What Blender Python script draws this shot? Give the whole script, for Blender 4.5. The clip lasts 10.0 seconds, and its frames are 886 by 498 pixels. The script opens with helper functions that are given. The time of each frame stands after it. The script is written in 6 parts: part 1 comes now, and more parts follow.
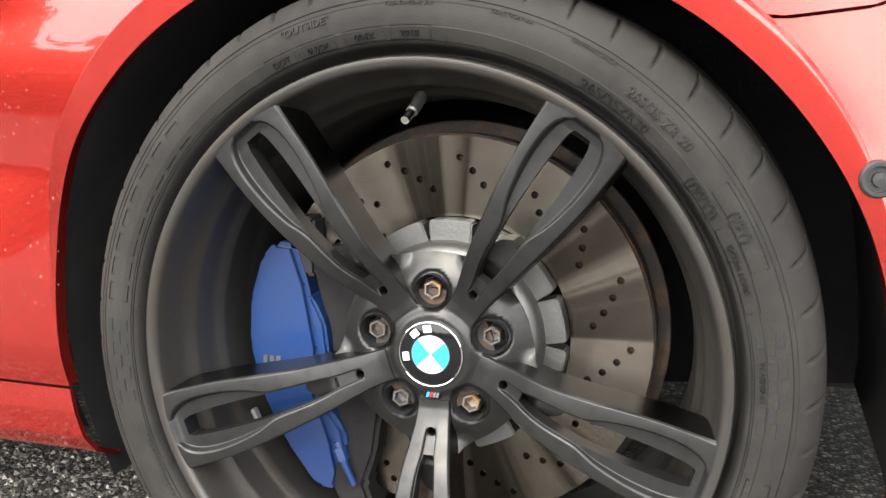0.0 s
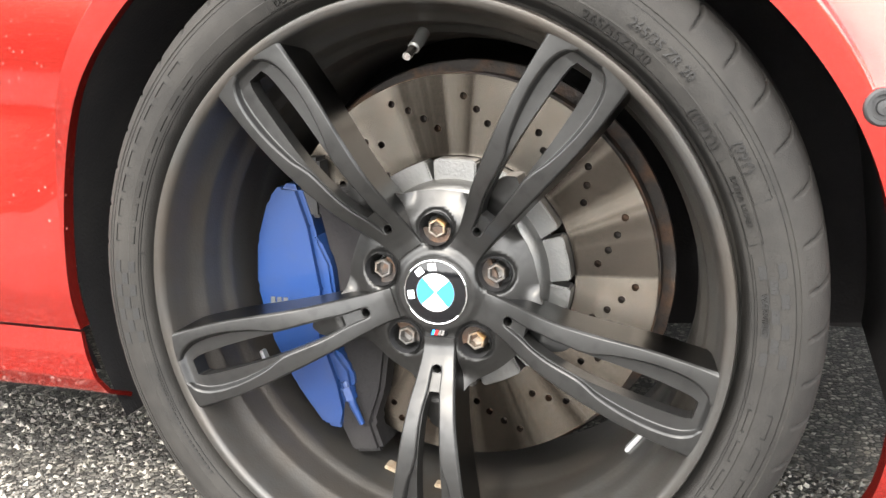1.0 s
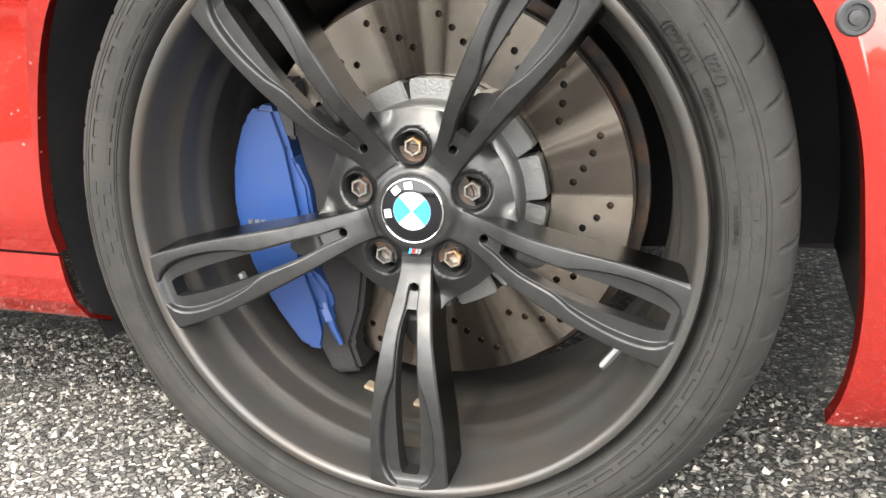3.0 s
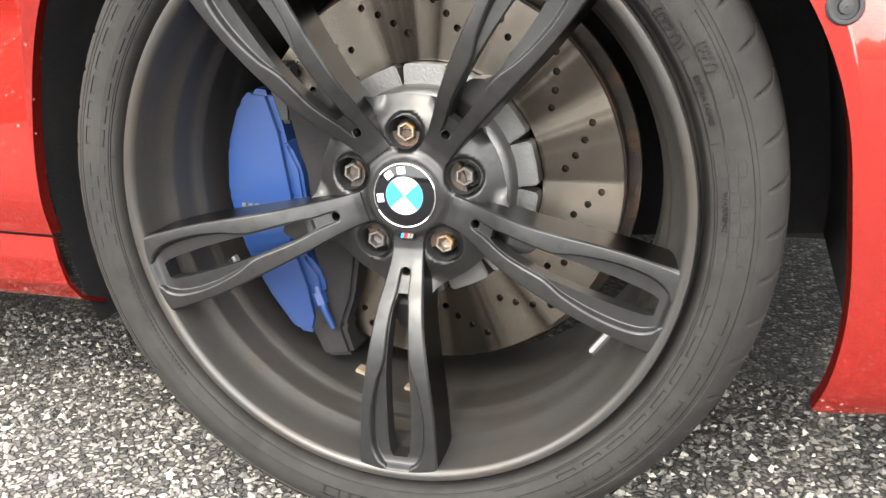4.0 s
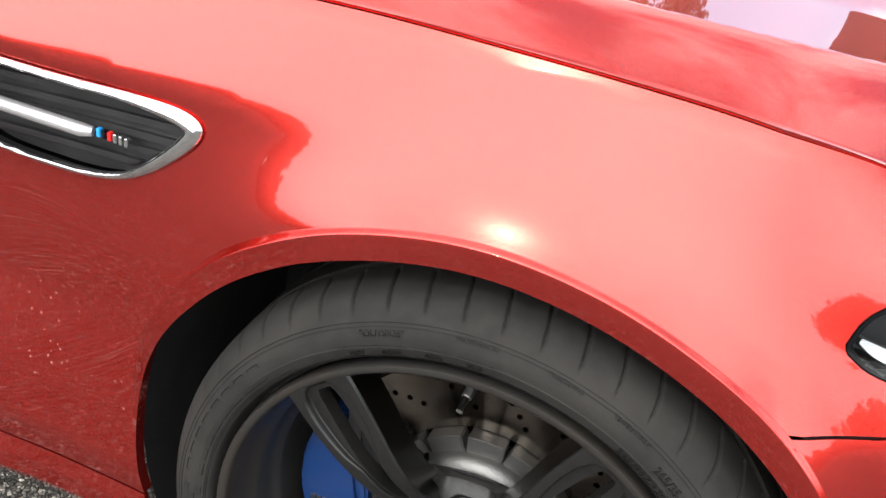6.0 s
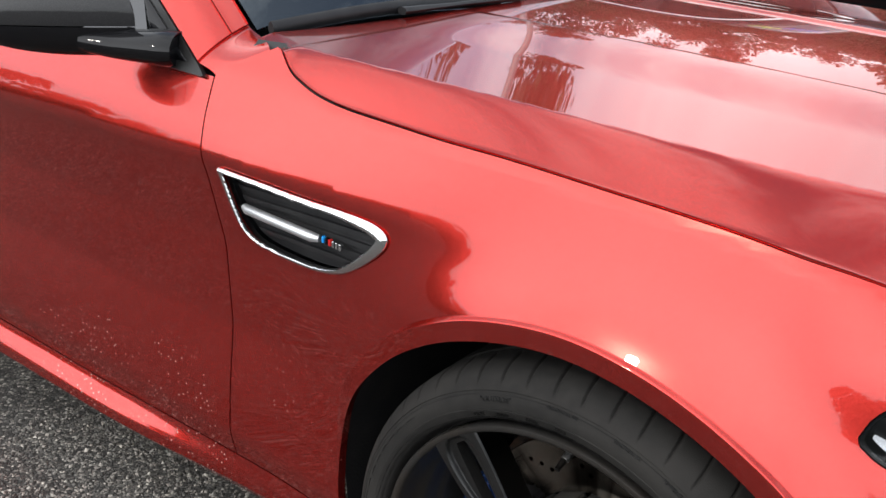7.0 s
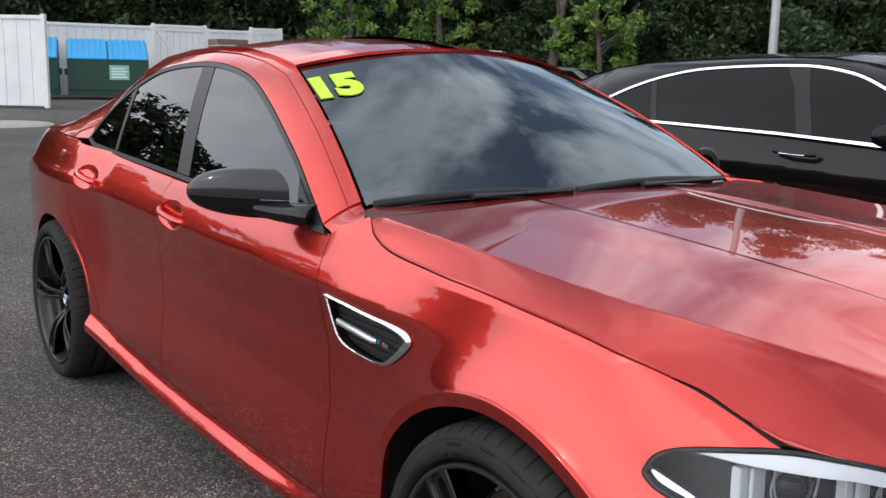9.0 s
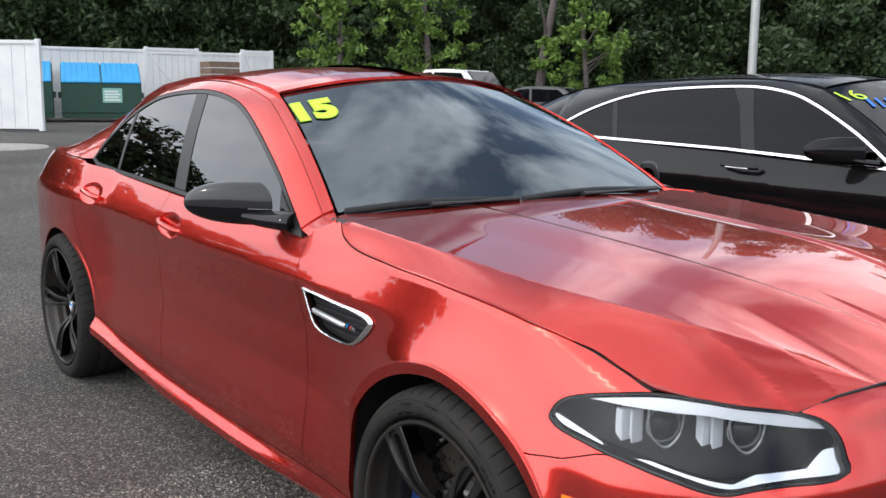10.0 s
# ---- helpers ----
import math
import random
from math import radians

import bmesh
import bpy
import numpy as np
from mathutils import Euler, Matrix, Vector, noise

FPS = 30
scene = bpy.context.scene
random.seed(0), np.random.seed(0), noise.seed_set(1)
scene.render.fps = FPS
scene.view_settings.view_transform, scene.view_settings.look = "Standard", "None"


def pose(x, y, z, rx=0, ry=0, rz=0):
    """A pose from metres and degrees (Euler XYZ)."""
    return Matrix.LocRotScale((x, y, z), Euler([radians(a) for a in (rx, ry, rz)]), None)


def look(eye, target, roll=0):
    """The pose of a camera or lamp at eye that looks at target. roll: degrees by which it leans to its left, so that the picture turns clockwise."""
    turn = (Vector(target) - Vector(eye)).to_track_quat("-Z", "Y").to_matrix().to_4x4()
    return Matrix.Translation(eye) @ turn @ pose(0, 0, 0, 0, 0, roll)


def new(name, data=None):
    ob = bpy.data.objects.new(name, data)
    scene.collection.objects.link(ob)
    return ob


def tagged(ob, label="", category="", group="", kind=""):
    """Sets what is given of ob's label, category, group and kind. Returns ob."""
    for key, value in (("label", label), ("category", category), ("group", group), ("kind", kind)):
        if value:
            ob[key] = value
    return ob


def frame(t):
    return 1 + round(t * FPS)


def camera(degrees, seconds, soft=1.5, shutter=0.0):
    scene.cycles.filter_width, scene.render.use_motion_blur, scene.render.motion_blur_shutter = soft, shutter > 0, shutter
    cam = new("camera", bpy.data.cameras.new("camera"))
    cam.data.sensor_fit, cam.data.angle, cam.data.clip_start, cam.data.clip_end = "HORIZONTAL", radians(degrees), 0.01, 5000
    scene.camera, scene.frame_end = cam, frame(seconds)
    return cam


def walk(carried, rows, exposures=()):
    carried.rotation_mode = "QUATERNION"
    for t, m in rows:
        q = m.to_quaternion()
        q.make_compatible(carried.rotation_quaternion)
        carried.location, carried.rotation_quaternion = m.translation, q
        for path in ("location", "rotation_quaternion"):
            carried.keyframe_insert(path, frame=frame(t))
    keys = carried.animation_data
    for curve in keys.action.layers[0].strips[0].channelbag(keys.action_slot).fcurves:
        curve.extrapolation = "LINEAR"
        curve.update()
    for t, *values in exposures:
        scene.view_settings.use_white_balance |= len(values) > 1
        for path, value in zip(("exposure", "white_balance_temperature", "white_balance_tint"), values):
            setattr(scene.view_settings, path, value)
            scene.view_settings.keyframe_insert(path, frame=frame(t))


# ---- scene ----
cam = camera(49.7, 10.0)
PATH = [
    (0, (0.283, -0.775, 0.588), (-0.326, 1.097, 0.235), -1.4),
    (0.5, (0.287, -0.78, 0.58), (-0.337, 1.078, 0.179), -1.8),
    (1, (0.293, -0.778, 0.568), (-0.341, 1.069, 0.134), -2.1),
    (1.5, (0.298, -0.78, 0.563), (-0.33, 1.062, 0.102), -2.3),
    (2, (0.3, -0.78, 0.55), (-0.315, 1.06, 0.064), -2.3),
    (2.5, (0.3, -0.782, 0.548), (-0.304, 1.052, 0.025), -2.4),
    (4, (0.307, -0.793, 0.542), (-0.278, 1.033, -0.026), -1.6),
    (4.5, (0.288, -0.783, 0.56), (-0.289, 1.042, -0.021), -0.6),
    (5, (0.248, -0.756, 0.715), (-0.262, 1.045, 0.01), 2.5),
    (5.3, (0.204, -0.73, 0.906), (-0.233, 1.02, 0.043), 4.2),
    (5.5, (0.187, -0.727, 0.99), (-0.251, 1.01, 0.101), 5.5),
    (5.6, (0.19, -0.725, 1.017), (-0.277, 1.003, 0.124), 5.6),
    (5.7, (0.178, -0.724, 1.048), (-0.283, 0.996, 0.136), 6.1),
    (6.8, (0.43, -0.83, 1.205), (-0.638, 0.68, 0.443), 2.4),
    (7, (0.512, -0.865, 1.225), (-0.657, 0.594, 0.515), 1.0),
    (7.5, (0.672, -0.92, 1.235), (-0.654, 0.472, 0.682), 1.2),
    (8, (0.861, -0.925, 1.263), (-0.582, 0.37, 0.768), 1.6),
    (8.5, (1.082, -0.949, 1.306), (-0.458, 0.258, 0.894), 1.4),
    (9, (1.273, -1.059, 1.318), (-0.304, 0.118, 0.962), 1.1),
    (9.5, (1.482, -1.188, 1.325), (-0.099, -0.007, 1.001), 0.6),
    (10, (1.656, -1.227, 1.337), (0.082, -0.035, 1.02), 0.6),
]
walk(cam, [(t, look(eye, target, roll)) for t, eye, target, roll in PATH],
     exposures=[(0.0, 1.0, 6900, 10), (0.6, 1.61, 6900, 10), (2.7, 1.53, 6900, 10), (4.5, 1.42, 6900, 10), (5.0, 1.42, 6850, 10), (5.5, 1.0, 6850, 10), (5.7, 0.6, 6800, 10), (6.8, -0.72, 6500, 10), (7.5, -0.98, 6450, 10), (8.5, -1.05, 6400, 10), (10.0, -0.72, 6400, 10)])

# ---- world and light ----
SUN_ELEV, SUN_AZ = 43.0, -101.0      # degrees; azimuth counted from +x towards +y
world = bpy.data.worlds.new("sky")
scene.world = world
world.use_nodes = True
wn, wl = world.node_tree.nodes, world.node_tree.links
sky = wn.new("ShaderNodeTexSky")
sky.sky_type, sky.sun_disc = "NISHITA", False
sky.sun_elevation, sky.sun_rotation = radians(SUN_ELEV), radians(90 - SUN_AZ)
cloud = wn.new("ShaderNodeTexNoise")
cloud.inputs["Scale"].default_value, cloud.inputs["Detail"].default_value = 2.6, 7.0
cloud.inputs["Roughness"].default_value, cloud.inputs["Distortion"].default_value = 0.55, 0.35
cover = wn.new("ShaderNodeValToRGB")
cover.color_ramp.elements[0].position, cover.color_ramp.elements[0].color = 0.42, (0.10, 0.10, 0.10, 1)
cover.color_ramp.elements[1].position, cover.color_ramp.elements[1].color = 0.56, (1, 1, 1, 1)
bright = wn.new("ShaderNodeTexNoise")
bright.inputs["Scale"].default_value, bright.inputs["Detail"].default_value = 3.4, 6.0
shade = wn.new("ShaderNodeValToRGB")
shade.color_ramp.elements[0].position, shade.color_ramp.elements[0].color = 0.30, (7.0, 7.4, 8.0, 1)
shade.color_ramp.elements[1].position, shade.color_ramp.elements[1].color = 0.72, (14.0, 14.2, 14.5, 1)
mixer = wn.new("ShaderNodeMixRGB")
wl.new(cloud.outputs["Fac"], cover.inputs["Fac"])
wl.new(bright.outputs["Fac"], shade.inputs["Fac"])
wl.new(cover.outputs["Color"], mixer.inputs["Fac"])
wl.new(sky.outputs["Color"], mixer.inputs["Color1"])
wl.new(shade.outputs["Color"], mixer.inputs["Color2"])
# bright haze round the veiled sun
way = wn.new("ShaderNodeTexCoord")
toward_sun = wn.new("ShaderNodeVectorMath")
toward_sun.operation = "DOT_PRODUCT"
toward_sun.inputs[1].default_value = (math.cos(radians(SUN_ELEV)) * math.cos(radians(SUN_AZ)), math.cos(radians(SUN_ELEV)) * math.sin(radians(SUN_AZ)), math.sin(radians(SUN_ELEV)))
wl.new(way.outputs["Generated"], toward_sun.inputs[0])
halo = wn.new("ShaderNodeMapRange")
halo.interpolation_type = "SMOOTHERSTEP"
halo.inputs["From Min"].default_value, halo.inputs["From Max"].default_value = 0.40, 1.0
halo.inputs["To Min"].default_value, halo.inputs["To Max"].default_value = 1.0, 1.5
wl.new(toward_sun.outputs["Value"], halo.inputs["Value"])
veil = wn.new("ShaderNodeMixRGB")
veil.blend_type, veil.inputs["Fac"].default_value = "MULTIPLY", 1.0
thin = wn.new("ShaderNodeMapRange")
thin.interpolation_type = "SMOOTHSTEP"
thin.inputs["From Min"].default_value, thin.inputs["From Max"].default_value, thin.inputs["To Max"].default_value = 0.05, 0.85, 0.85
wl.new(toward_sun.outputs["Value"], thin.inputs["Value"])
milky = wn.new("ShaderNodeMixRGB")
milky.inputs["Color2"].default_value = (11.0, 11.2, 11.5, 1)
wl.new(thin.outputs["Result"], milky.inputs["Fac"])
wl.new(mixer.outputs["Color"], milky.inputs["Color1"])
wl.new(milky.outputs["Color"], veil.inputs["Color1"])
wl.new(halo.outputs["Result"], veil.inputs["Color2"])
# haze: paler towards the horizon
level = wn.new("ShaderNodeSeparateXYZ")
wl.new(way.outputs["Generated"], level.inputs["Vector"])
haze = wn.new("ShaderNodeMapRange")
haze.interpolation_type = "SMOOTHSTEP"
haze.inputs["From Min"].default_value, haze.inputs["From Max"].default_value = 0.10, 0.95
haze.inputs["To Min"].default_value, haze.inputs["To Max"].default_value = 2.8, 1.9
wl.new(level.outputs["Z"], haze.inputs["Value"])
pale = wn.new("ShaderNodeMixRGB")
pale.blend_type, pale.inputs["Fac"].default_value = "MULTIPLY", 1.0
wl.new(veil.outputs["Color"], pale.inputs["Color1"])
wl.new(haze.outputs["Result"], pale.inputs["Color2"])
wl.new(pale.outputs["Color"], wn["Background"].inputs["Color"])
wn["Background"].inputs["Strength"].default_value = 0.118

sun = new("sun", bpy.data.lights.new("sun", "SUN"))
sun.data.energy, sun.data.angle, sun.data.color = 1.2, radians(3.0), (1.0, 0.95, 0.87)
sun_way = Vector((math.cos(radians(SUN_ELEV)) * math.cos(radians(SUN_AZ)), math.cos(radians(SUN_ELEV)) * math.sin(radians(SUN_AZ)), math.sin(radians(SUN_ELEV))))
sun.matrix_world = look(sun_way * 60, (0, 0, 0))


# ---- materials ----
def material(name, colour, rough=0.5, metal=0.0, coat=0.0, spots=(), bump=0.0, bump_scale=200.0, spec=0.5, coat_rough=0.03):
    """A principled surface. spots: rows of (noise scale, low, high, colour, strength): stains and grain mixed over the base colour."""
    m = bpy.data.materials.new(name)
    m.use_nodes = True
    n, l = m.node_tree.nodes, m.node_tree.links
    p = n["Principled BSDF"]
    p.inputs["Base Color"].default_value = (*colour, 1)
    p.inputs["Roughness"].default_value, p.inputs["Metallic"].default_value = rough, metal
    p.inputs["Coat Weight"].default_value, p.inputs["Coat Roughness"].default_value = coat, coat_rough
    p.inputs["Specular IOR Level"].default_value = spec
    where = n.new("ShaderNodeTexCoord")
    last = None
    for scale, low, high, tint, strength in spots:
        tex = n.new("ShaderNodeTexNoise")
        tex.inputs["Scale"].default_value, tex.inputs["Detail"].default_value = scale, 5.0
        l.new(where.outputs["Object"], tex.inputs["Vector"])
        ramp = n.new("ShaderNodeMapRange")
        ramp.inputs["From Min"].default_value, ramp.inputs["From Max"].default_value = low, high
        ramp.inputs["To Max"].default_value = strength
        l.new(tex.outputs["Fac"], ramp.inputs["Value"])
        mix = n.new("ShaderNodeMixRGB")
        mix.inputs["Color1"].default_value, mix.inputs["Color2"].default_value = (*colour, 1), (*tint, 1)
        l.new(ramp.outputs["Result"], mix.inputs["Fac"])
        if last:
            l.new(last.outputs["Color"], mix.inputs["Color1"])
        last = mix
    if last:
        l.new(last.outputs["Color"], p.inputs["Base Color"])
    if bump:
        tex = n.new("ShaderNodeTexNoise")
        tex.inputs["Scale"].default_value, tex.inputs["Detail"].default_value = bump_scale, 4.0
        l.new(where.outputs["Object"], tex.inputs["Vector"])
        b = n.new("ShaderNodeBump")
        b.inputs["Strength"].default_value, b.inputs["Distance"].default_value = bump, 0.002
        l.new(tex.outputs["Fac"], b.inputs["Height"])
        l.new(b.outputs["Normal"], p.inputs["Normal"])
    return m


def glass_material(name, tint, gloss_rough=0.0, ior=1.5, sheen=(1, 1, 1)):
    m = bpy.data.materials.new(name)
    m.use_nodes = True
    n, l = m.node_tree.nodes, m.node_tree.links
    n.remove(n["Principled BSDF"])
    clear, gloss, mix, fres = n.new("ShaderNodeBsdfTransparent"), n.new("ShaderNodeBsdfGlossy"), n.new("ShaderNodeMixShader"), n.new("ShaderNodeFresnel")
    clear.inputs["Color"].default_value, gloss.inputs["Color"].default_value = (*tint, 1), (*sheen, 1)
    gloss.inputs["Roughness"].default_value, fres.inputs["IOR"].default_value = gloss_rough, ior
    l.new(fres.outputs["Fac"], mix.inputs["Fac"])
    l.new(clear.outputs["BSDF"], mix.inputs[1])
    l.new(gloss.outputs["BSDF"], mix.inputs[2])
    l.new(mix.outputs["Shader"], n["Material Output"].inputs["Surface"])
    return m


def car_paint(name, deep, flake):
    """Metallic lacquer: coloured flakes under a clear coat, with fine dust specks low on the side."""
    m = material(name, deep, rough=0.24, metal=0.92, coat=1.0, coat_rough=0.012)
    n, l = m.node_tree.nodes, m.node_tree.links
    p = n["Principled BSDF"]
    p.inputs["Specular Tint"].default_value = (1.0, 0.52, 0.47, 1)
    where = n.new("ShaderNodeTexCoord")
    grain = n.new("ShaderNodeTexVoronoi")
    grain.inputs["Scale"].default_value = 2600.0
    l.new(where.outputs["Object"], grain.inputs["Vector"])
    spark = n.new("ShaderNodeMixRGB")
    spark.inputs["Color1"].default_value, spark.inputs["Color2"].default_value = (*deep, 1), (*flake, 1)
    l.new(grain.outputs["Color"], spark.inputs["Fac"])
    dust = n.new("ShaderNodeTexVoronoi")
    dust.inputs["Scale"].default_value = 85.0
    l.new(where.outputs["Object"], dust.inputs["Vector"])
    dot = n.new("ShaderNodeMapRange")
    dot.inputs["From Min"].default_value, dot.inputs["From Max"].default_value = 0.20, 0.08
    l.new(dust.outputs["Distance"], dot.inputs["Value"])
    patch = n.new("ShaderNodeTexNoise")
    patch.inputs["Scale"].default_value = 3.2
    l.new(where.outputs["Object"], patch.inputs["Vector"])
    few = n.new("ShaderNodeMapRange")
    few.inputs["From Min"].default_value, few.inputs["From Max"].default_value = 0.43, 0.58
    few.inputs["To Max"].default_value = 0.9
    l.new(patch.outputs["Fac"], few.inputs["Value"])
    pos = n.new("ShaderNodeSeparateXYZ")
    l.new(where.outputs["Object"], pos.inputs["Vector"])
    low = n.new("ShaderNodeMapRange")
    low.inputs["From Min"].default_value, low.inputs["From Max"].default_value = 0.64, 0.40
    l.new(pos.outputs["Z"], low.inputs["Value"])
    a, b = n.new("ShaderNodeMath"), n.new("ShaderNodeMath")
    a.operation = b.operation = "MULTIPLY"
    l.new(dot.outputs["Result"], a.inputs[0])
    l.new(few.outputs["Result"], a.inputs[1])
    l.new(a.outputs["Value"], b.inputs[0])
    l.new(low.outputs["Result"], b.inputs[1])
    dirty = n.new("ShaderNodeMixRGB")
    dirty.inputs["Color2"].default_value = (0.55, 0.42, 0.36, 1)
    l.new(b.outputs["Value"], dirty.inputs["Fac"])
    l.new(spark.outputs["Color"], dirty.inputs["Color1"])
    l.new(dirty.outputs["Color"], p.inputs["Base Color"])
    clean = n.new("ShaderNodeMapRange")
    clean.inputs["To Min"].default_value, clean.inputs["To Max"].default_value = 0.92, 0.1
    l.new(b.outputs["Value"], clean.inputs["Value"])
    l.new(clean.outputs["Result"], p.inputs["Metallic"])
    return m


PAINT = car_paint("orange_red_metallic_paint", (0.40, 0.014, 0.012), (0.82, 0.066, 0.050))
BLACK_PAINT = material("black_metallic_paint", (0.004, 0.004, 0.0045), 0.55, 0.0, coat=0.5, coat_rough=0.02, spec=0.05)
RUBBER = material("tyre_rubber", (0.01998, 0.01909, 0.01813), 0.8, spots=[(9, 0.45, 0.75, (0.03848, 0.03589, 0.03256), 0.7), (60, 0.4, 0.7, (0.0296, 0.02812, 0.0259), 0.6)], bump=0.25, bump_scale=600, spec=0.12)
RIM = material("satin_black_alloy", (0.0368, 0.03648, 0.036), 0.33, 0.7, spots=[(7, 0.5, 0.75, (0.0304, 0.0272, 0.024), 0.5), (90, 0.5, 0.7, (0.0192, 0.0192, 0.0192), 0.5)], bump=0.08, bump_scale=900)
BARREL = material("dusty_black_alloy", (0.05984, 0.05808, 0.05544), 0.34, 0.65, spots=[(11, 0.42, 0.66, (0.06864, 0.05544, 0.044), 0.6), (60, 0.45, 0.7, (0.0528, 0.04752, 0.04136), 0.5)], bump=0.1, bump_scale=400)
STEEL = material("brake_disc_steel", (0.203, 0.1834, 0.1596), 0.22, 1.0, spots=[(22, 0.45, 0.7, (0.168, 0.1365, 0.1085), 0.5), (120, 0.5, 0.75, (0.252, 0.203, 0.161), 0.4)], bump=0.06, bump_scale=700)
ALU = material("cast_aluminium", (0.2016, 0.2016, 0.198), 0.5, 1.0, spots=[(40, 0.45, 0.7, (0.2448, 0.2376, 0.2232), 0.6)], bump=0.25, bump_scale=350)
CALIPER = material("blue_caliper_lacquer", (0.00962, 0.03848, 0.1443), 0.34, 0.1, coat=0.4, spots=[(30, 0.5, 0.75, (0.0222, 0.0444, 0.1258), 0.6)], bump=0.08, bump_scale=300)
IRON = material("rusty_iron", (0.035, 0.03, 0.027), 0.7, 0.3, spots=[(40, 0.45, 0.65, (0.12, 0.06, 0.03), 0.7)], bump=0.5, bump_scale=300)
BOLT_GREY = material("dark_bolt_steel", (0.14, 0.135, 0.13), 0.45, 0.8, spots=[(90, 0.5, 0.7, (0.22, 0.15, 0.09), 0.6)], bump=0.3, bump_scale=500)
BOLT = material("rusty_bolt_steel", (0.24, 0.21, 0.18), 0.42, 0.9, spots=[(70, 0.48, 0.6, (0.55, 0.30, 0.09), 0.8)], bump=0.3, bump_scale=500)
DARK = material("black_plastic", (0.012, 0.012, 0.013), 0.55, spots=[(20, 0.45, 0.7, (0.03, 0.03, 0.03), 0.5)], bump=0.2, bump_scale=500)
GLOSS_BLACK = material("gloss_black_trim", (0.006, 0.006, 0.007), 0.06, coat=0.0, spec=0.33)
LINER = material("wheel_arch_felt", (0.017, 0.016, 0.017), 0.9, spots=[(14, 0.45, 0.7, (0.026, 0.025, 0.024), 0.6)], bump=0.5, bump_scale=250, spec=0.2)
CHROME = material("bright_chrome", (0.82, 0.82, 0.83), 0.07, 1.0, spots=[(15, 0.4, 0.7, (0.7, 0.7, 0.71), 0.4)])
WHITE = material("white_enamel", (0.86, 0.87, 0.88), 0.25, coat=0.5)
BLUE = material("blue_enamel", (0.02, 0.33, 0.80), 0.25, coat=0.5)
CARBON = material("carbon_fibre_lacquer", (0.012, 0.012, 0.013), 0.32, 0.0, coat=0.5, spec=0.25, spots=[(700, 0.45, 0.6, (0.03, 0.03, 0.031), 0.6)])
TINT = glass_material("tinted_glass", (0.022, 0.024, 0.025), ior=1.75)
DIM_TINT = glass_material("dark_tinted_glass", (0.015, 0.016, 0.018), ior=1.27)
SCREEN = glass_material("windscreen_glass", (0.15, 0.19, 0.20), ior=2.2, sheen=(0.82, 0.93, 1.0))
CLEAR = glass_material("headlight_lens", (0.95, 0.96, 0.97), ior=1.35)
SATIN = material("satin_black_trim", (0.014, 0.0137, 0.0136), 0.42, spots=[(30, 0.4, 0.7, (0.020, 0.0195, 0.019), 0.5)])
TRIM = material("interior_black", (0.012, 0.012, 0.013), 0.7, bump=0.2, bump_scale=400)
LIME = material("lime_decal", (0.52, 0.90, 0.03), 0.5, spots=[(8, 0.4, 0.7, (0.60, 0.92, 0.06), 0.5)])
RED_STRIPE = material("red_enamel", (0.55, 0.02, 0.02), 0.3)
INK = material("dark_green_outline", (0.10, 0.20, 0.02), 0.5)
AMBER = material("amber_reflector", (0.75, 0.20, 0.01), 0.2, coat=0.6)


# ---- builders ----
HALF = 0.9455      # half the width of the car


def tab(x, points):
    """Piecewise linear, softened at the corners."""
    xs, ys = zip(*points)
    x = np.asarray(x, float)
    w = 0.012
    return sum(np.interp(x + k * w, xs, ys) for k in (-1, -0.5, 0, 0.5, 1)) / 5


def spline(points, n):
    """n points along a Catmull-Rom curve."""
    p = np.array(points, float)
    p = np.vstack([2 * p[0] - p[1], p, 2 * p[-1] - p[-2]])
    out = []
    for t in np.linspace(0, len(p) - 3 - 1e-9, n):
        i, f = int(t), t - int(t)
        a, b, c, d = p[i:i + 4]
        out.append(0.5 * (2 * b + (c - a) * f + (2 * a - 5 * b + 4 * c - d) * f * f + (3 * b - a - 3 * c + d) * f ** 3))
    return np.array(out)


def step(a, b, x):
    t = np.clip((np.asarray(x, float) - a) / (b - a), 0, 1)
    return t * t * (3 - 2 * t)


def inside(poly, x, z):
    """Signed distance to a polygon, positive inside."""
    q = np.array(poly, float)
    best, odd = np.full(np.shape(x), 1e9), np.zeros(np.shape(x), bool)
    for a, b in zip(q, np.roll(q, -1, 0)):
        e = b - a
        t = np.clip(((x - a[0]) * e[0] + (z - a[1]) * e[1]) / (e @ e), 0, 1)
        best = np.minimum(best, np.hypot(x - a[0] - t * e[0], z - a[1] - t * e[1]))
        cross = (a[1] > z) != (b[1] > z)
        at = a[0] + (z - a[1]) / (e[1] if abs(e[1]) > 1e-12 else 1e-12) * e[0]
        odd ^= cross & (x < at)
    return np.where(odd, best, -best)


def mesh_object(name, verts, faces, mat, parent=None, normals=None, label="", smooth=True, angle=35):
    me = bpy.data.meshes.new(name)
    me.from_pydata([tuple(v) for v in verts], [], faces)
    me.materials.append(mat)
    me.polygons.foreach_set("use_smooth", [smooth] * len(me.polygons))
    if normals is not None:
        me.normals_split_custom_set_from_vertices([tuple(n) for n in normals])
    elif smooth:
        me.set_sharp_from_angle(angle=radians(angle))
    me.update()
    ob = new(name, me)
    ob.parent = parent
    if label:
        tagged(ob, label)
    return ob


